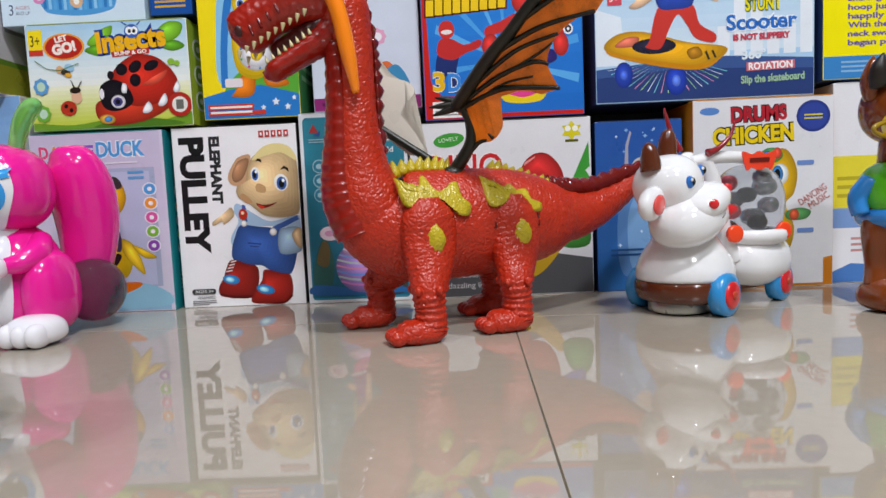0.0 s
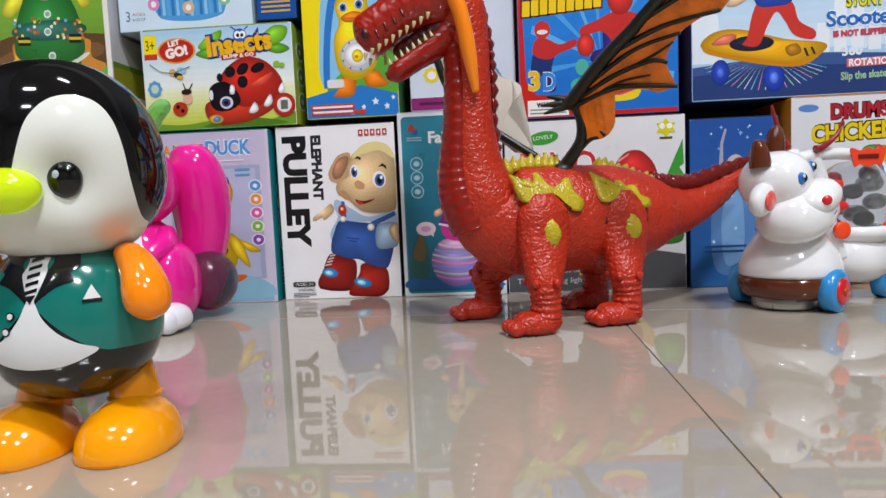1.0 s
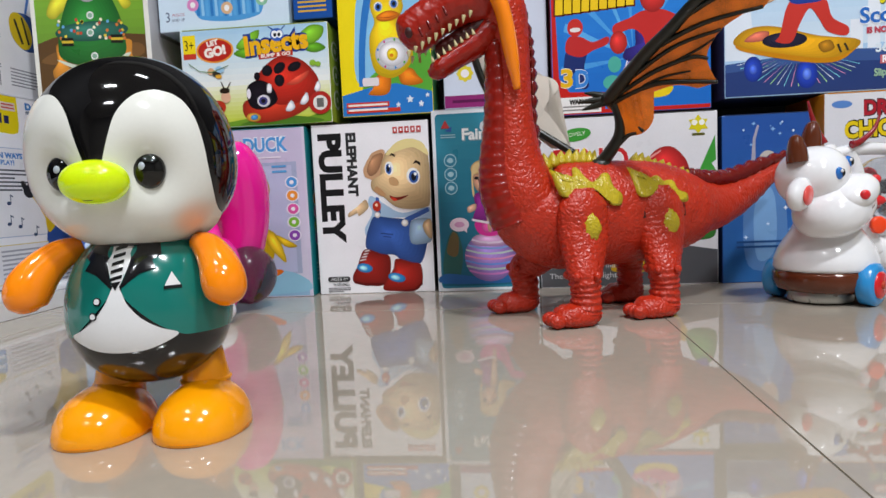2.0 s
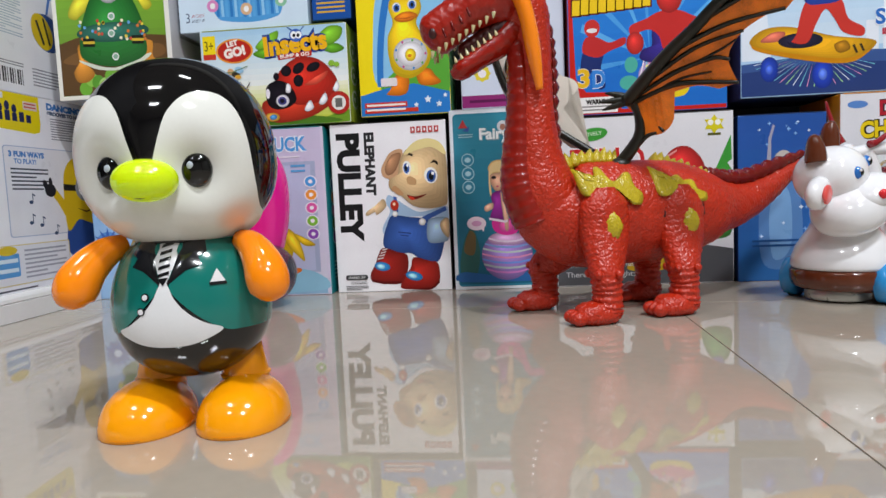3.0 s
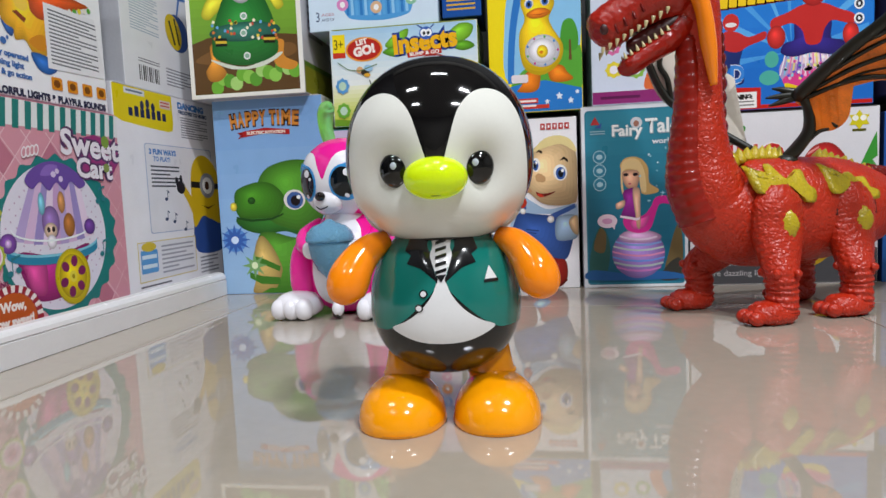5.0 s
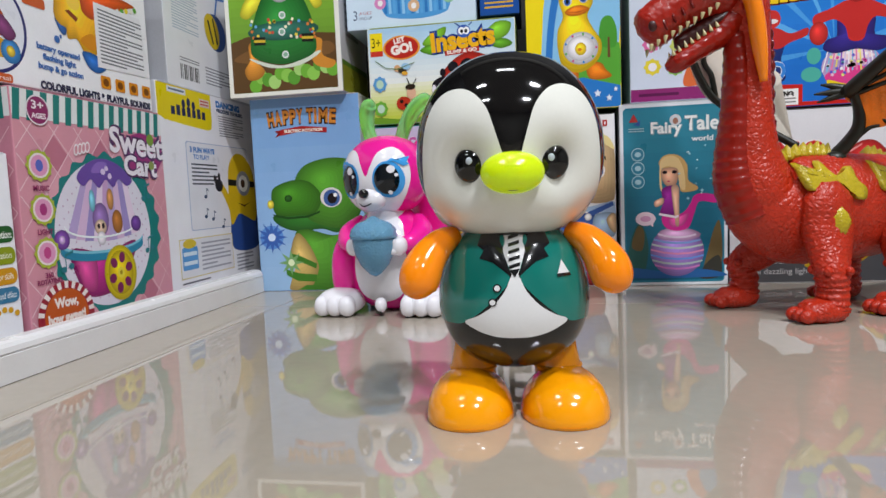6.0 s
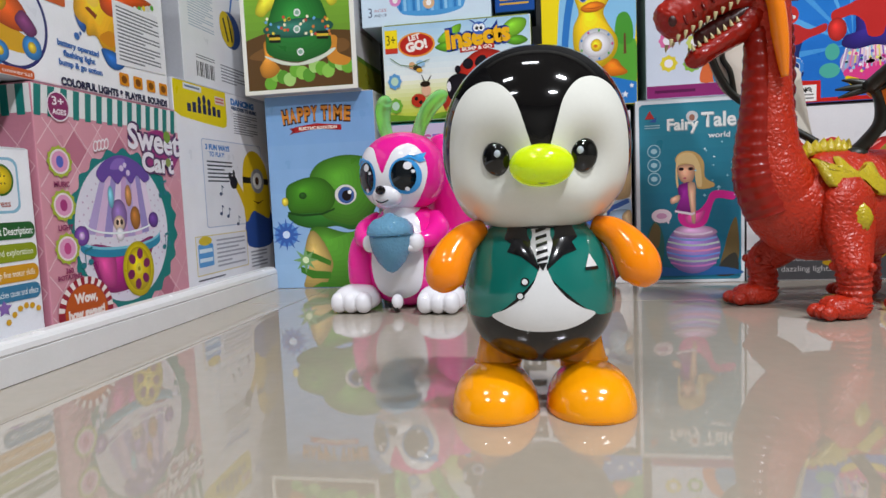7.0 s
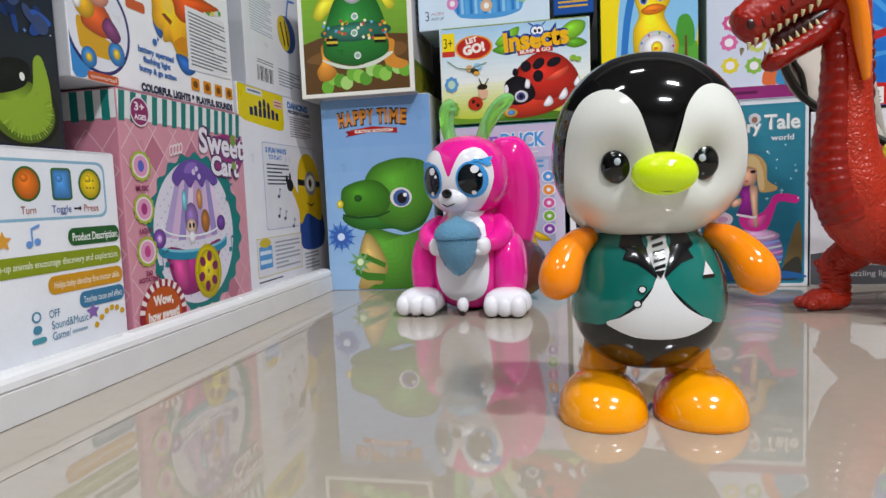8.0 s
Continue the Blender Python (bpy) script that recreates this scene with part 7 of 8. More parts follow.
f.shape("skateboard_picture", [
    el(0.13, 0.165, 0.042, 0.075, "2440a8"), el(0.37, 0.12, 0.048, 0.085, "2440b0"), el(0.13, 0.165, 0.018, 0.03, "4a6ad8"), el(0.37, 0.12, 0.02, 0.035, "5a7ae0"),
    blob("e0a41c", (0.04, 0.33), (0.10, 0.40), (0.22, 0.41), (0.42, 0.34), (0.58, 0.31), (0.60, 0.27), (0.52, 0.20), (0.42, 0.195), (0.26, 0.23), (0.10, 0.28)),
    blob("c88410", (0.05, 0.315), (0.10, 0.29), (0.26, 0.245), (0.42, 0.21), (0.52, 0.215), (0.59, 0.26), (0.52, 0.19), (0.42, 0.18), (0.26, 0.215), (0.08, 0.275)),
    blob("d8705a", (0.09, 0.33), (0.14, 0.38), (0.20, 0.38), (0.18, 0.33)), el(0.27, 0.325, 0.10, 0.045, "26243a"), blob("a8741c", (0.42, 0.29), (0.47, 0.31), (0.49, 0.26), (0.44, 0.24)), poly("3a3020", (0.50, 0.28), (0.51, 0.285), (0.525, 0.235), (0.515, 0.232)), poly("3a3020", (0.53, 0.285), (0.54, 0.287), (0.555, 0.245), (0.545, 0.242)),
    blob("c83830", (0.25, 0.36), (0.23, 0.32), (0.30, 0.31), (0.34, 0.42), (0.38, 0.50), (0.42, 0.44), (0.46, 0.36), (0.54, 0.33), (0.55, 0.38), (0.48, 0.44), (0.44, 0.56), (0.30, 0.56)),
    blob("2a4ab0", (0.29, 0.55), (0.28, 0.72), (0.36, 0.78), (0.44, 0.72), (0.45, 0.56), (0.37, 0.53)), blob("e0b898", (0.28, 0.66), (0.18, 0.58), (0.16, 0.55), (0.21, 0.55), (0.29, 0.62)), blob("e0b898", (0.44, 0.66), (0.54, 0.57), (0.57, 0.58), (0.53, 0.61), (0.45, 0.70))], "yellow skateboard with red and blue rider")
titled(f, "STUNT", 0.685, 0.505, 0.072, "e6d81c", "3a5a3a", 0.165, 0.0035, 1, 0.0090)
titled(f, "Scooter", 0.60, 0.395, 0.085, "2a6ac0", "eaf0f8", 0.32, 0.0035, 1, 0.0100)
f.text("IS NOT SLIPPERY", 0.63, 0.335, 0.032, "c0485a", 0.26, 0.003, turn=1, name="title")
f.text("360\u00b0", 0.67, 0.225, 0.048, "dfeaf4", 0.11, 0.003, turn=2, name="title")
f.shape("red_strip", [poly("c86a72", (0.69, 0.155), (0.91, 0.162), (0.91, 0.212), (0.69, 0.205))])
f.text("ROTATION", 0.70, 0.163, 0.038, "f2f0f4", 0.20, 0.002, turn=1, name="title")
f.text("Slip the skateboard", 0.665, 0.085, 0.042, "9cc0a0", 0.29, 0.002, turn=2)
f.shape("age_tag", [(rect(0.06, 0.57, 0.125, 0.66), "d0485a")])
f.text("3+", 0.07, 0.59, 0.05, "f4eef0", 0.04)

# yellow text box
f = f_text
f.shape("lower_band", [(rect(0.006, 0.006, 0.994, 0.155), "3a82c4")])
for k, line in enumerate(("shaking to make", "hoop just and", "happily turn.", "With the Dinosaur", "neck sway, the mu", "began playing!")):
    f.text(line, 0.16, 0.515 - 0.058 * k, 0.036, "6a5a9a", 0.032 * len(line), 0.002)
f.bars(0.12, 0.04, 0.7, 0.13, 3, "8ab4dc")

# white box with description bands
f = f_prod
f.shape("button_frame", [(round_rect(0.30, 0.635, 0.955, 0.945, 0.03, 0.05), "8ab8d0"), (round_rect(0.307, 0.65, 0.948, 0.93, 0.028, 0.046), "eaeef6")])
for u, c, k in ((0.565, "2a2a8a", 0), (0.685, "d8701c", 1), (0.795, "4a8ac8", 0), (0.895, "d8bc1c", 1)):
    out = [round_rect(u - 0.034, 0.735, u + 0.034, 0.905, 0.012, 0.02), round_rect(u - 0.029, 0.745, u + 0.029, 0.895, 0.010, 0.018)] if not k else [ellipse(u, 0.82, 0.042, 0.088), ellipse(u, 0.82, 0.036, 0.076)]
    f.shape("button_picture", [(out[0], "3f7a2a"), (out[1], c), el(u - 0.008, 0.85, 0.012, 0.02, c)])
    f.layer -= 3
f.shape("dots_print", [el(0.895 + du, 0.82 + dv, 0.003, 0.006, "6a5a1c", 0, 8) for du in (-0.012, 0, 0.012) for dv in (-0.02, 0.02)], flat=True)
for s, u, c, w in (("Push", 0.535, "2a3a9a", 0.05), ("Turn", 0.66, "a84a2a", 0.045), ("Toggle", 0.755, "2a4a9a", 0.065), ("Press", 0.865, "b04a3a", 0.055)):
    f.text(s, u, 0.672, 0.038, c, w)
f.shape("arrow_mark", [poly("2a2a3a", (0.83, 0.685), (0.85, 0.685), (0.85, 0.675), (0.858, 0.69), (0.85, 0.705), (0.85, 0.695), (0.83, 0.695))])
f.shape("arrow_mark", [poly("2a4ac0", (0.59, 0.67), (0.595, 0.67), (0.595, 0.72), (0.60, 0.72), (0.5925, 0.74), (0.585, 0.72), (0.59, 0.72))])
f.shape("heading_pill", [(round_rect(0.80, 0.49, 1.0 - 0.006, 0.585, 0.02, 0.045), "245f2c")])
f.text("Product Description:", 0.815, 0.515, 0.042, "f2f6f2", 0.172, 0.001)
f.shape("green_band", [(round_rect(0.30, 0.365, 0.994, 0.465, 0.02, 0.045), "8a9a1c")])
f.text("pop-up animals encourage discovery and exploration", 0.56, 0.40, 0.036, "f2f4e2", 0.42)
f.shape("ochre_band", [(round_rect(0.72, 0.25, 0.994, 0.345, 0.02, 0.045), "d0961c")])
f.text("Helps baby develop fine motor skills", 0.74, 0.28, 0.036, "f6f0e2", 0.24)
f.shape("blue_band", [(round_rect(0.82, 0.145, 0.994, 0.235, 0.02, 0.04), "3a7a9e")])
f.text("Teaches cause and effect", 0.835, 0.172, 0.036, "eef4f6", 0.15)
f.text("OFF", 0.715, 0.135, 0.04, "3a7a9a", 0.035)
f.text("Sound&Music", 0.72, 0.075, 0.042, "3a7a9a", 0.125)
f.text("Game/", 0.72, 0.018, 0.040, "3a7a9a", 0.06)
f.bars(0.785, 0.02, 0.84, 0.05, 1, "9ab8c8")
f.shape("power_icon", [el(0.675, 0.155, 0.014, 0.028, "4a8aa8"), el(0.675, 0.155, 0.009, 0.019, "eaeef6"), el(0.675, 0.09, 0.014, 0.022, "4a8aa8"), (round_rect(0.655, 0.02, 0.70, 0.05, 0.01, 0.012), "4a9aa8")])
f.shape("star_print", [(star(0.865, 0.115, 0.026, 0.048), "8a6ab0")], "violet star")
f.shape("star_print", [(star(0.60, 0.545, 0.026, 0.05), "e0a03a")], "orange star")
f.shape("note_print", [el(0.675, 0.52, 0.010, 0.018, "6a9ad8"), el(0.70, 0.53, 0.010, 0.018, "6a9ad8"), poly("6a9ad8", (0.682, 0.52), (0.687, 0.52), (0.687, 0.59), (0.71, 0.605), (0.71, 0.62), (0.682, 0.60))])
for k in range(6):
    f.shape("dot_print", [el(0.875 + 0.021 * k, 0.035 + 0.075 * math.sin(k * 0.5), 0.009, 0.017, "d8a41c", 0, 12)])
    f.layer -= 1

# pink candy cart box
f = f_sweet
quilt = []
for i in range(7):
    for j in range(6):
        u, v = 0.07 + 0.145 * i, 0.09 + 0.165 * j
        quilt.append(poly("bd7488" if (i + j) % 2 else "dfa4b2", (u, v - 0.078), (u + 0.068, v), (u, v + 0.078), (u - 0.068, v)))
f.shape("quilted_print", [q for q in quilt if all(0.004 < p[0] < 0.996 and 0.004 < p[1] < 0.87 for p in q[0])], "pink diamond quilting", flat=True)
threads = []
for k in range(-6, 12):
    for sgn in (-1, 1):
        u = 0.07 + 0.145 * k
        a0, b0 = (u, 0.012), (u + sgn * 0.754, 0.87)
        du = b0[0] - a0[0]
        t0 = max(0.0, min((0.006 - a0[0]) / du, (0.994 - a0[0]) / du))
        t1 = min(1.0, max((0.006 - a0[0]) / du, (0.994 - a0[0]) / du))
        if t1 - t0 > 0.05:
            p0, p1 = (a0[0] + du * t0, a0[1] + 0.858 * t0), (a0[0] + du * t1, a0[1] + 0.858 * t1)
            threads.append(poly("e8c2cb", p0, (p0[0] + 0.006, p0[1]), (p1[0] + 0.006, p1[1]), p1))
f.shape("quilt_thread", threads)
stripe = [(rect(0.004, 0.885, 0.996, 0.996), "e4e6e6")]
for k in range(14):
    u = 0.015 + 0.071 * k
    stripe.append(poly("1f7a74", (u - 0.01, 0.875), (u + 0.025, 0.875), (min(u + 0.04, 0.995), 0.995), (max(u + 0.003, 0.005), 0.995)))
f.shape("awning_print", stripe, "teal and white striped awning")
scallop = []
for k in range(44):
    a = 2 * math.pi * k / 44
    q = 1.0 if k % 2 else 0.93
    scallop.append((0.525 + 0.400 * q * math.cos(a), 0.405 + 0.375 * q * math.sin(a)))
f.shape("scalloped_frame", [(curve2(scallop, 3), "1f7a78"), el(0.500, 0.405, 0.332, 0.330, "e0dcea", 0, 56)], "teal scalloped frame")
f.shape("dotted_print", [el(0.500 + 0.03 * i, 0.405 + 0.026 * j, 0.005, 0.005, "c4a8c4", 0, 6) for i in range(-11, 12) for j in range(-12, 13) if (i + j) % 2 == 0 and (0.03 * i / 0.31) ** 2 + (0.026 * j / 0.31) ** 2 < 1], flat=True)
for piece in [blob("a42a78", (0.255, 0.35), (0.285, 0.20), (0.32, 0.145), (0.42, 0.125), (0.56, 0.15), (0.66, 0.25), (0.70, 0.36), (0.48, 0.32)), blob("c8488e", (0.275, 0.33), (0.305, 0.20), (0.34, 0.16), (0.40, 0.17), (0.40, 0.31))]:
    f.shape("basket_picture", [piece], "magenta cart body")
drape = []
for k in range(9):
    u = 0.235 + 0.055 * k
    drape.append(poly(("b6a2d2", "d8b8da", "9c8cc6", "e6d2e8", "c6a0cc")[k % 5], (0.36 + 0.034 * k, 0.655), (0.394 + 0.034 * k, 0.655), (u + 0.055, 0.40 - 0.03 * math.sin(0.35 * k + 0.2)), (u, 0.40 - 0.03 * math.sin(0.35 * k))))
f.shape("curtain_print", drape, "clear lilac curtain")
f.shape("doll_picture", [el(0.46, 0.47, 0.055, 0.075, "8a6aa8"), el(0.455, 0.435, 0.040, 0.036, "d8bca4"), el(0.442, 0.44, 0.010, 0.013, "2a1c24"), el(0.472, 0.44, 0.010, 0.013, "2a1c24"), el(0.455, 0.385, 0.030, 0.032, "e6e0ea"), el(0.575, 0.455, 0.038, 0.055, "a86c34"), el(0.535, 0.56, 0.024, 0.05, "c48a52"), el(0.41, 0.555, 0.020, 0.05, "7ac0d4")], "small doll and sweets inside")
ring = [(0.475 + 0.285 * math.cos(a), 0.385 + 0.055 * math.sin(a)) for a in (math.pi * (1 + k / 20) for k in range(21))]
f.shape("rim_picture", [(ring + [(u, v - 0.045) for u, v in ring[::-1]], "2f86a8")], "blue cart rim")
f.shape("rim_light_print", [(ring + [(u, v - 0.012) for u, v in ring[::-1]], "7cc4d8")])
f.shape("hoop_print", [poly("eef4f8", *([(0.475 + 0.25 * math.cos(a), 0.455 + 0.06 * math.sin(a)) for a in (math.pi * (1 + k / 16) for k in range(17))] + [(0.475 + 0.25 * math.cos(a), 0.446 + 0.06 * math.sin(a)) for a in (math.pi * (2 - k / 16) for k in range(17))]))])
for piece in [el(0.205, 0.395, 0.045, 0.042, "7a4aa0"), el(0.205, 0.395, 0.018, 0.018, "c8a8d8"), el(0.715, 0.44, 0.040, 0.038, "6a3f92")]:
    f.shape("rail_picture", [piece])
f.shape("canopy_picture", [blob("6a4a9e", (0.325, 0.655), (0.37, 0.705), (0.45, 0.738), (0.535, 0.742), (0.63, 0.712), (0.71, 0.652), (0.665, 0.622), (0.61, 0.655), (0.565, 0.615), (0.515, 0.65), (0.465, 0.612), (0.415, 0.65), (0.365, 0.62))], "purple scalloped canopy")
f.shape("canopy_light_print", [blob("8a68ba", (0.42, 0.68), (0.46, 0.725), (0.53, 0.725), (0.50, 0.685)), el(0.50, 0.685, 0.016, 0.014, "d8c4e6"), el(0.545, 0.665, 0.014, 0.014, "d8c4e6"), el(0.525, 0.70, 0.013, 0.012, "d8c4e6")])
f.shape("wheel_picture", [el(0.570, 0.215, 0.118, 0.130, "e2cc1c", 6, 44), el(0.570, 0.215, 0.092, 0.104, "d6bc18", 6, 40)], "yellow cart wheel")
f.shape("wheel_hole_print", [el(0.570 + 0.064 * math.cos(a), 0.215 + 0.072 * math.sin(a), 0.026, 0.022, "7a1f5a", math.degrees(a), 18) for a in (0.3 + 1.047 * k for k in range(6))] + [el(0.570, 0.215, 0.024, 0.027, "e8d84a", 0, 18), el(0.570, 0.215, 0.010, 0.011, "a08a10", 0, 12)])
for u, v in ((0.20, 0.27), (0.79, 0.56), (0.79, 0.30)):
    f.shape("note_print", [el(u, v, 0.016, 0.013, "2f7a86"), el(u + 0.045, v + 0.012, 0.016, 0.013, "2f7a86"), poly("2f7a86", (u + 0.011, v), (u + 0.016, v), (u + 0.016, v + 0.055), (u + 0.061, v + 0.068), (u + 0.061, v + 0.078), (u + 0.011, v + 0.065))])
for k, (v, s) in enumerate(((0.665, "MUSIC"), (0.395, "LIGHT"), (0.13, "360"))):
    vv = (0.70, 0.525, 0.35)[k]
    f.shape("feature_icon", [(star(0.115, vv, 0.072, 0.066, 0.88, 12), "a9b83e"), el(0.115, vv, 0.054, 0.050, "ecdcdc"), el(0.115, vv, 0.045, 0.042, "e09ac0"), el(0.115, vv, 0.02, 0.024, ("5a6ac0", "a83a7a", "c04a86")[k])])
    f.layer -= 3
    f.text(s, 0.115, vv - 0.100, 0.020, "8a2a5a", 0, 0.001, align="CENTER")
f.text("ROTATING", 0.115, 0.225, 0.018, "8a2a5a", 0, 0.001, align="CENTER")
f.shape("age_badge", [el(0.135, 0.920, 0.062, 0.060, "e6dce4"), el(0.135, 0.920, 0.056, 0.054, "8a2a62")])
f.text("3+", 0.102, 0.925, 0.032, "f4e8f0", 0.065, 0.001)
f.text("AGES", 0.098, 0.888, 0.020, "f4e8f0", 0.078, 0.001)
f.shape("title_plate", [poly("9a2f72", (0.645, 0.845), (0.80, 0.885), (0.985, 0.855), (0.985, 0.76), (0.93, 0.70), (0.69, 0.70), (0.70, 0.76))])
titled(f, "Sweet", 0.560, 0.785, 0.112, "ece6ee", "5a3460", 0.43, 0.0050, -3, 0.0150)
titled(f, "Cart", 0.655, 0.680, 0.088, "ece6ee", "5a3460", 0.27, 0.0050, -2, 0.0140)
f.shape("bud_print", [el(0.885, 0.855, 0.030, 0.030, "7a9a34", 30), el(0.880, 0.725, 0.024, 0.022, "8a9a4a", 20)])
f.shape("wow_badge", [el(0.195, 0.075, 0.165, 0.150, "9a2436", 0, 40), el(0.195, 0.075, 0.128, 0.118, "c2581c", 0, 40)], "orange badge with a striped rim")
f.shape("badge_rim_print", [poly("f0e6e2", *[(0.195 + r * 1.1 * math.cos(a), 0.075 + r * math.sin(a)) for r, a in ((0.120, q), (0.150, q), (0.150, q + 0.14), (0.120, q + 0.14))]) for q in (0.05 + 0.28 * k for k in range(11))], flat=True)
f.text("Wow,", 0.125, 0.120, 0.038, "f6ece6", 0.14, 0.003)
f.text("how sweet!", 0.085, 0.058, 0.036, "f6ece6", 0.22, 0.003)
f.shape("curl_mark", [q for k in range(4) for q in (el(0.335 + 0.024 * k, 0.775 + 0.005 * k, 0.015, 0.026, "f0e6ea", -15), el(0.335 + 0.024 * k, 0.775 + 0.005 * k, 0.009, 0.018, "d3929f", -15))])

g = Face(b_sweet, pose(0, 0.10, 0, 90, 0, -90), 0.10, f_sweet.h)
g.shape("awning_print", [(rect(0.01, 0.885, 0.99, 0.994), "e4e6e6")] + [poly("1f7a74", (u, 0.876), (u + 0.085, 0.876), (u + 0.085, 0.994), (u, 0.994)) for u in (0.02 + 0.165 * k for k in range(6))], "teal and white striped awning")
g.shape("quilt_thread", [poly("e0b4be", (u0, v0), (u0 + 0.012, v0), (u1 + 0.012, v1), (u1, v1)) for k in range(6) for u0, v0, u1, v1 in ((0.02, 0.02 + 0.165 * k, 0.34, 0.02 + 0.165 * k + 0.165), (0.34, 0.02 + 0.165 * k, 0.02, 0.02 + 0.165 * k + 0.165), (0.34, 0.02 + 0.165 * k, 0.66, 0.02 + 0.165 * k + 0.165), (0.66, 0.02 + 0.165 * k, 0.34, 0.02 + 0.165 * k + 0.165), (0.66, 0.02 + 0.165 * k, 0.97, 0.02 + 0.165 * k + 0.165), (0.97, 0.02 + 0.165 * k, 0.66, 0.02 + 0.165 * k + 0.165)) if v1 < 0.87])

# white and yellow box with a goggled toy: plain shapes only
f = f_min
f.shape("yellow_corner", [([(0.005, 0.996), (0.485, 0.996), (0.488, 0.86), (0.478, 0.822), (0.44, 0.812), (0.25, 0.820), (0.06, 0.832), (0.005, 0.850)], "e6d00e")])
f.shape("name_print", [poly("1d2452", (0.115 + 0.046 * k, 0.862), (0.147 + 0.046 * k, 0.862), (0.147 + 0.046 * k, 0.900 + 0.010 * (k % 2)), (0.115 + 0.046 * k, 0.900 + 0.010 * (k % 2))) for k in range(7)], "dark blue mark as plain bars", flat=True)
f.shape("mark_print", [q for k in range(3) for q in (el(0.225 + 0.045 * k, 0.920 + 0.012 * (k == 1), 0.016, 0.022, "1d2452"),)])
f.shape("age_tag", [(rect(0.09, 0.962, 0.25, 0.990), "dfe2e8")])
f.bars(0.105, 0.966, 0.235, 0.988, 1, "6a7890", ragged=False)
f.shape("notice_print", [(rect(0.375, 0.925, 0.47, 0.965), "dcc8c0")])
f.bars(0.382, 0.930, 0.463, 0.962, 2, "c0483a", ragged=False)
f.text("DANCING", 0.540, 0.945, 0.030, "3a7ac0", 0.27, 0.003)
f.text("GROOVES TO MUSIC", 0.540, 0.918, 0.017, "4a5a78", 0.30, 0.002)
f.bars(0.560, 0.790, 0.84, 0.905, 9, "8e8e98")
f.shape("panel_outline", [(round_rect(0.215, 0.31, 0.86, 0.745, 0.02, 0.016), "a8b4d0"), (round_rect(0.221, 0.314, 0.854, 0.741, 0.018, 0.014), "e6e5ea")])
f.text("3 FUN WAYS", 0.250, 0.695, 0.024, "3a7ac0", 0.24, 0.002)
f.text("TO PLAY!", 0.280, 0.662, 0.022, "3a7ac0", 0.15, 0.001)
f.bars(0.255, 0.530, 0.51, 0.645, 6, "4a4a54")
figure = [
    blob("2f4f96", (0.62, 0.16), (0.60, 0.30), (0.66, 0.35), (0.92, 0.33), (0.93, 0.16)),
    blob("d8b41c", (0.605, 0.28), (0.59, 0.42), (0.61, 0.56), (0.70, 0.625), (0.82, 0.61), (0.91, 0.52), (0.92, 0.30), (0.80, 0.31), (0.70, 0.33)), blob("d8b41c", (0.60, 0.34), (0.55, 0.40), (0.50, 0.455), (0.53, 0.475), (0.61, 0.40)),
    poly("20201e", (0.594, 0.47), (0.92, 0.46), (0.92, 0.49), (0.594, 0.50)), el(0.775, 0.48, 0.085, 0.062, "8e8e94"), el(0.775, 0.48, 0.058, 0.042, "eceae4"), el(0.770, 0.48, 0.024, 0.021, "4a2a14"),
    el(0.49, 0.47, 0.042, 0.030, "22222a"), el(0.455, 0.495, 0.016, 0.024, "22222a", 30), el(0.495, 0.505, 0.014, 0.024, "22222a"), poly("5a2a14", (0.69, 0.385), (0.77, 0.362), (0.85, 0.385), (0.77, 0.372))]
f.shape("goggled_figure", moved(figure, 0.75, 0.48, 0.98, 1.12, 0.02, 0.065), "yellow goggled figure as plain shapes")
for u, v in ((0.37, 0.475), (0.36, 0.375), (0.43, 0.36), (0.53, 0.315)):
    f.shape("note_print", [el(u, v, 0.014, 0.009, "3a4a6a"), poly("3a4a6a", (u + 0.010, v), (u + 0.015, v), (u + 0.015, v + 0.035), (u + 0.030, v + 0.028), (u + 0.030, v + 0.036), (u + 0.010, v + 0.045))])
f.shape("side_note", [(rect(0.095, 0.085, 0.62, 0.275), "d8c46a"), (rect(0.100, 0.089, 0.615, 0.271), "e4e3e8"), (round_rect(0.115, 0.125, 0.255, 0.235, 0.01, 0.008), "5a9ad4"), el(0.185, 0.250, 0.060, 0.022, "d8bc2a")])
f.bars(0.125, 0.135, 0.245, 0.225, 2, "d8e8f4", ragged=False)
f.bars(0.29, 0.105, 0.59, 0.255, 7, "a4a4ae")
f.bars(0.10, 0.055, 0.36, 0.072, 1, "5a5a64")
f.bars(0.66, 0.06, 0.86, 0.16, 5, "9a9aa4")

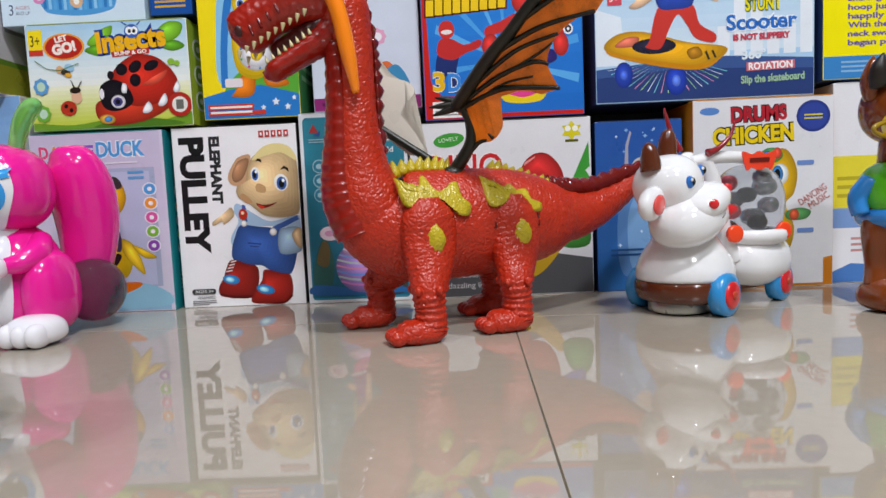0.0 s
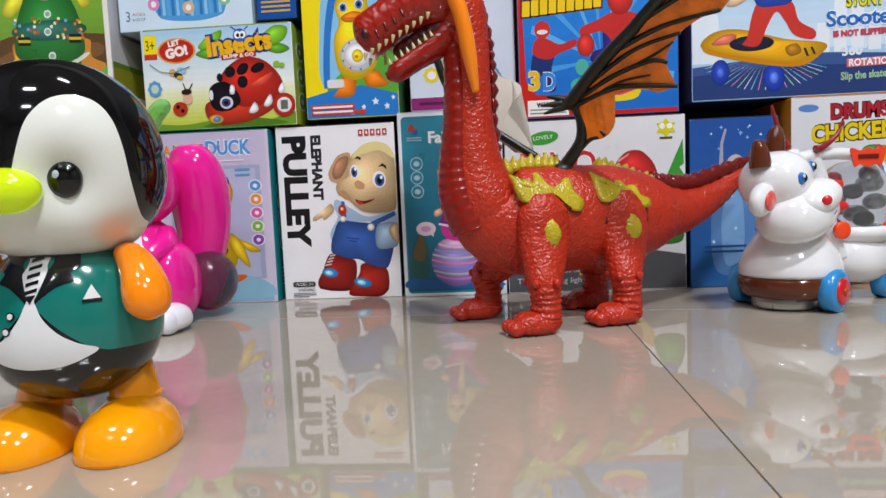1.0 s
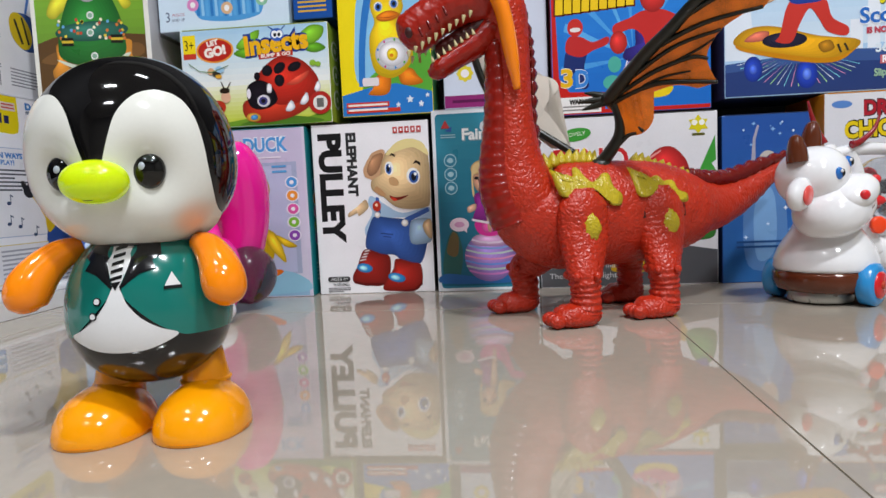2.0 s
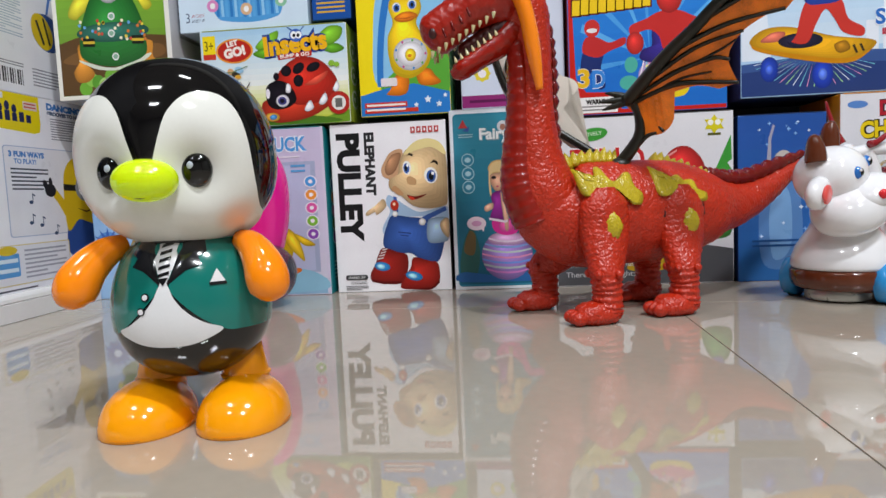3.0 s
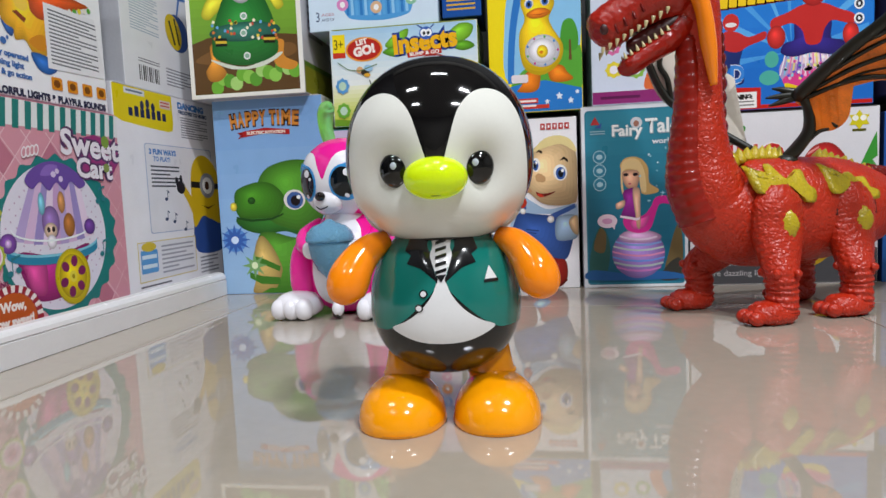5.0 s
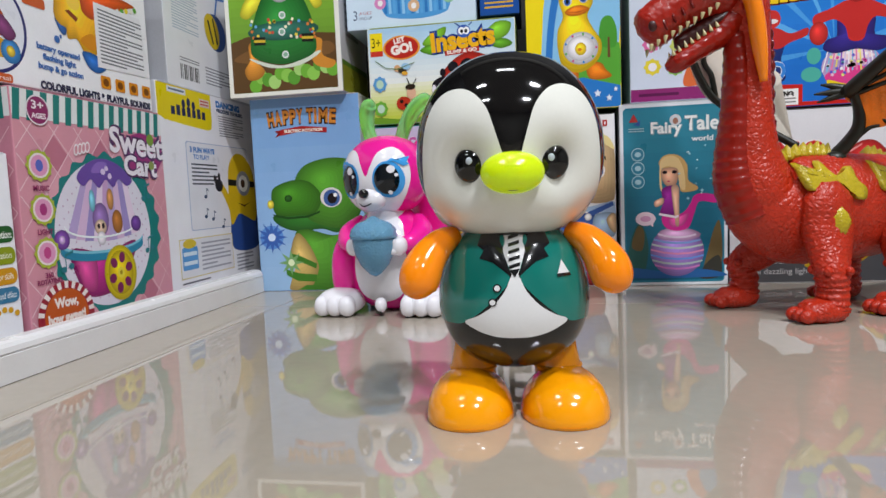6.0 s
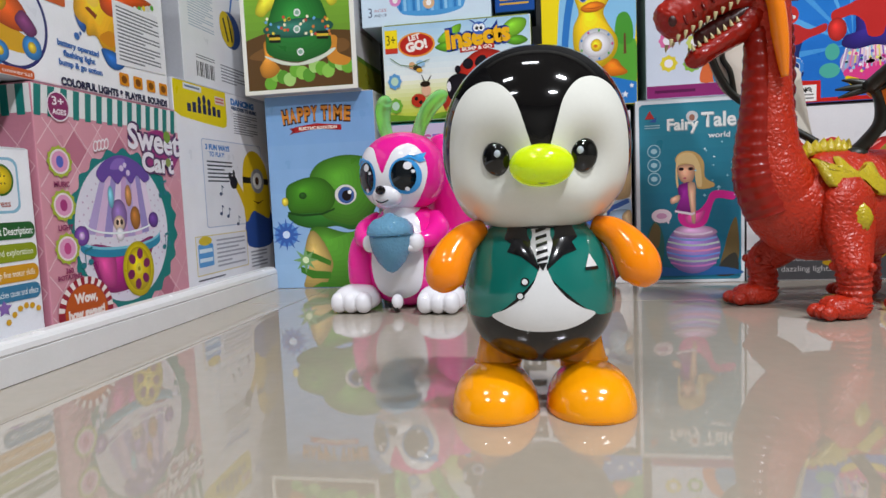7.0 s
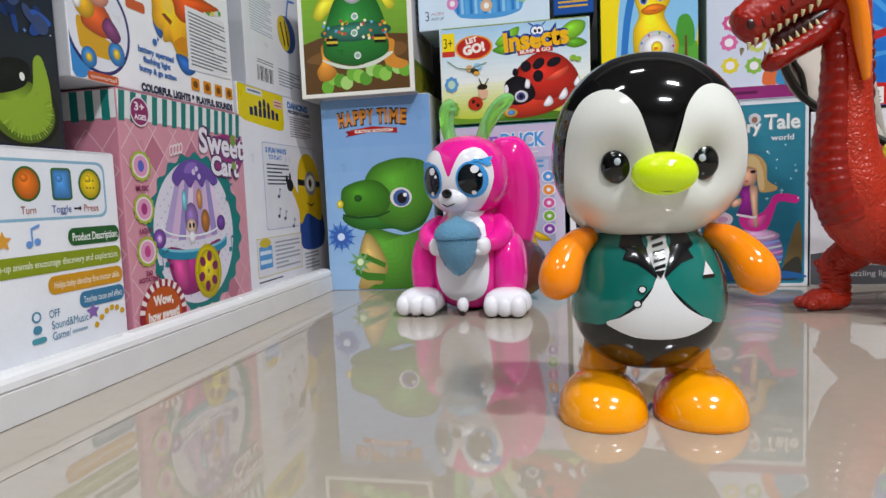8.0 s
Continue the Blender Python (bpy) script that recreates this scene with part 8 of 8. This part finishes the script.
# white box with the yellow ride-on toy
f = f_batt
f.shape("blue_corner", [blob("3a8ad0", (0.006, 0.03), (0.006, 0.55), (0.05, 0.50), (0.035, 0.25), (0.09, 0.06))])
f.shape("oval_frame", [el(0.140, 0.262, 0.155, 0.225, "2a2a6a", 0, 48), el(0.140, 0.262, 0.143, 0.208, "e6e7f0", 0, 48)], "dark blue oval ring")
ride = [blob("d8a41c", (0.10, 0.22), (0.10, 0.32), (0.16, 0.30), (0.26, 0.24), (0.32, 0.24), (0.32, 0.17), (0.22, 0.15), (0.12, 0.17)), el(0.145, 0.14, 0.038, 0.05, "3a82c4"), el(0.145, 0.14, 0.016, 0.022, "d8b83a"), el(0.29, 0.19, 0.045, 0.06, "3a82c4"), el(0.29, 0.19, 0.02, 0.028, "d8b83a"),
        blob("d0581c", (0.12, 0.30), (0.14, 0.40), (0.22, 0.42), (0.28, 0.34), (0.26, 0.26), (0.18, 0.26)), el(0.14, 0.38, 0.05, 0.06, "d8a41c"), el(0.105, 0.39, 0.02, 0.035, "eeeae4"), el(0.21, 0.46, 0.06, 0.065, "d8907a"), blob("7a3a6a", (0.22, 0.30), (0.26, 0.36), (0.32, 0.28), (0.28, 0.24))]
f.shape("ride_on_picture", moved(ride, 0.205, 0.305, 0.92, 0.95, -0.065, -0.043), "small yellow ride-on toy")
f.shape("orange_tag", [(round_rect(0.070, 0.004, 0.215, 0.044, 0.012, 0.012), "c85a24")])
f.text("universal", 0.085, 0.014, 0.020, "f4ece6", 0.12)
f.shape("orange_tag", [(round_rect(0.285, 0.40, 0.39, 0.45, 0.012, 0.012), "c85a24")])
f.shape("big_toy_picture", [blob("f0b01c", (0.436, 0.46), (0.432, 0.401), (0.451, 0.359), (0.485, 0.344), (0.496, 0.297), (0.542, 0.307), (0.580, 0.250), (0.640, 0.245), (0.70, 0.37), (0.80, 0.521), (0.80, 0.62), (0.46, 0.62))], "large yellow and orange toy")
f.shape("toy_foot_picture", [blob("2a66b4", (0.568, 0.252), (0.583, 0.193), (0.614, 0.161), (0.659, 0.157), (0.70, 0.198), (0.648, 0.250))])
f.shape("toy_ear_picture", [blob("2f5aa0", (0.432, 0.385), (0.452, 0.328), (0.478, 0.308), (0.490, 0.346), (0.455, 0.36))])
f.shape("saddle_picture", [blob("d8501c", (0.56, 0.62), (0.575, 0.521), (0.587, 0.464), (0.648, 0.445), (0.742, 0.52), (0.86, 0.58), (0.90, 0.62))])
f.shape("slot_print", [poly("8a3a14", (0.490, 0.438), (0.511, 0.450), (0.556, 0.422), (0.545, 0.398))])
f.shape("flank_print", [blob("f8cf4a", (0.50, 0.52), (0.51, 0.47), (0.55, 0.46), (0.57, 0.50), (0.54, 0.55)), blob("d88a14", (0.56, 0.31), (0.60, 0.275), (0.64, 0.28), (0.66, 0.34), (0.62, 0.36))])
f.shape("bead_print", [el(0.80 + 0.03 * k, 0.545 + 0.012 * k, 0.012, 0.016, ("e8e4d8", "58a83a", "e8d23a")[k % 3], 0, 12) for k in range(5)])
f.shape("paper_label", [poly("e9e8ec", (0.650, 0.545), (0.950, 0.552), (0.962, 0.422), (0.992, 0.266), (0.981, 0.206), (0.650, 0.190))], "white sticker with small print")
f.bars(0.672, 0.215, 0.955, 0.525, 15, "6e6e76")
for k, line in enumerate(("battery operated", "flashing light", "bump & go action")):
    f.text(line, 0.333 + 0.025 * (k == 1), 0.205 - 0.048 * k, 0.028, "3a6ab0", (0.215, 0.165, 0.225)[k], 0.0018, turn=-1)
f.shape("note_print", [el(0.435, 0.275, 0.014, 0.018, "3a6ab0"), el(0.455, 0.295, 0.006, 0.010, "3a6ab0")])
for k in range(4):
    u = 0.689 + 0.0895 * k
    f.shape("orange_icon", [(round_rect(u - 0.030, 0.078, u + 0.030, 0.148, 0.008, 0.01), "dc8a1c"), el(u, 0.113, 0.018, 0.022, "7a4210")])
    f.layer -= 2
f.layer += 2
f.text("COLORFUL LIGHTS & PLAYFUL SOUNDS", 0.335, 0.010, 0.036, "2a2a4a", 0.645, 0.003, name="title")

# grey-white box with a bar code
f = f_grey
f.shape("bar_code", [(rect(0.16 + 0.022 * k, 0.07, 0.16 + 0.022 * k + (0.012, 0.007, 0.016)[k % 3], 0.19), "2a2a2e") for k in range(11)], flat=True)
f.bars(0.16, 0.21, 0.40, 0.25, 2, "7a7a82")
f.bars(0.48, 0.08, 0.85, 0.24, 6, "8a8a92")
f.bars(0.10, 0.45, 0.42, 0.75, 14, "a9b6c8")
f.shape("striped_toy", [el(0.66, 0.56, 0.15, 0.16, "2f4f8e", 20), el(0.61, 0.56, 0.10, 0.15, "d0b41c", 15), poly("2a2a24", (0.55, 0.64), (0.57, 0.65), (0.63, 0.46), (0.61, 0.45)), poly("2a2a24", (0.62, 0.68), (0.64, 0.68), (0.69, 0.47), (0.67, 0.46))], "yellow and blue striped toy")
f.shape("handle_print", [poly("4a7ac0", (0.66, 0.72), (0.68, 0.72), (0.72, 0.86), (0.82, 0.88), (0.82, 0.90), (0.70, 0.88))])

# dark glossy box
f = f_dark
fade(f, "night_tint", 0.01, 0.01, 0.99, 0.99, "16243e", "2a2c26", 8)
f.shape("eye_picture", [el(0.84, 0.125, 0.145, 0.125, "20261a"), el(0.84, 0.12, 0.125, 0.105, "6f8a28"), blob("8fae34", (0.74, 0.14), (0.82, 0.155), (0.88, 0.20), (0.895, 0.30), (0.93, 0.31), (0.955, 0.20), (0.94, 0.09), (0.85, 0.04), (0.76, 0.07)), blob("10140e", (0.73, 0.17), (0.80, 0.18), (0.86, 0.215), (0.875, 0.28), (0.80, 0.29), (0.73, 0.24)), el(0.845, 0.235, 0.010, 0.014, "e8eee6")], "large green glowing eye")
rnd = random.Random(21)
f.shape("nebula_print", [el(rnd.uniform(0.45, 0.97), rnd.uniform(0.36, 0.96), rnd.uniform(0.008, 0.045), rnd.uniform(0.010, 0.045), rnd.choice(("1c3468", "24448a", "2e5ab0", "1a2a4e", "3a4a72", "2a3a44")), rnd.uniform(0, 180), 12) for k in range(90)])
f.shape("fur_print", [el(rnd.uniform(0.50, 0.68), rnd.uniform(0.03, 0.40), rnd.uniform(0.004, 0.010), rnd.uniform(0.02, 0.05), rnd.choice(("3a3a2e", "22261e", "4a4a3a", "2c3026")), rnd.uniform(-40, 40), 10) for k in range(60)])
f.shape("iris_print", [poly(("a8c654", "7a9a30", "93b23e")[k % 3], (0.845 + 0.075 * math.cos(a), 0.125 + 0.065 * math.sin(a)), (0.845 + 0.108 * math.cos(a), 0.125 + 0.100 * math.sin(a)), (0.845 + 0.108 * math.cos(a + 0.05), 0.125 + 0.100 * math.sin(a + 0.05))) for k, a in enumerate(-2.6 + 0.12 * q for q in range(26))])
sparkles(f, 26, 0.5, 0.36, 0.97, 0.95, ("8aa6c0", "c8d6e2", "6a8ad0"), 0.007)

# printed right-hand sides that come into view


def right_side(box, face, depth):
    return Face(box, pose(face.w, 0, 0, 90, 0, 90), depth, face.h)


g = right_side(b_ins, f_ins, 0.11)
fade(g, "side_tint", 0.02, 0.01, 0.98, 0.99, "9ab83a", "b9c83a", 6)
for k in range(3):
    g.shape("side_badge", [el(0.28, 0.75 - 0.25 * k, 0.16, 0.10, "e6e8da", 0, 24), el(0.28, 0.75 - 0.25 * k, 0.12, 0.075, "7a9a34", 0, 24), el(0.28, 0.75 - 0.25 * k, 0.05, 0.03, "e6e8da", 0, 16)])
g.bars(0.55, 0.2, 0.92, 0.8, 9, "5a6a2a")
g = right_side(b_duck, f_duck, 0.11)
for k, c in enumerate(("4f9ad8", "e8943a", "d85aa0", "7ab83a", "8a4ab0")):
    g.shape("side_dot", [el(0.30, 0.66 - 0.08 * k, 0.10, 0.045, "bfe0e0", 0, 20), el(0.30, 0.66 - 0.08 * k, 0.08, 0.036, c, 0, 20)])
g.bars(0.2, 0.08, 0.8, 0.2, 5, "8ac4c4")
g = right_side(b_frog, f_frog, 0.13)
g.shape("side_band", [(rect(0.02, 0.01, 0.98, 0.22), "8a8a2a"), (rect(0.02, 0.22, 0.98, 0.26), "5a7a2a")])
g.bars(0.2, 0.45, 0.8, 0.8, 6, "8a8a8e")
g = right_side(b_yd, f_yd, 0.10)
g.bars(0.15, 0.2, 0.85, 0.7, 8, "7aa07a")
g = right_side(b_happy, f_happy, 0.12)
g.bars(0.25, 0.3, 0.85, 0.8, 10, "9aa4b4")
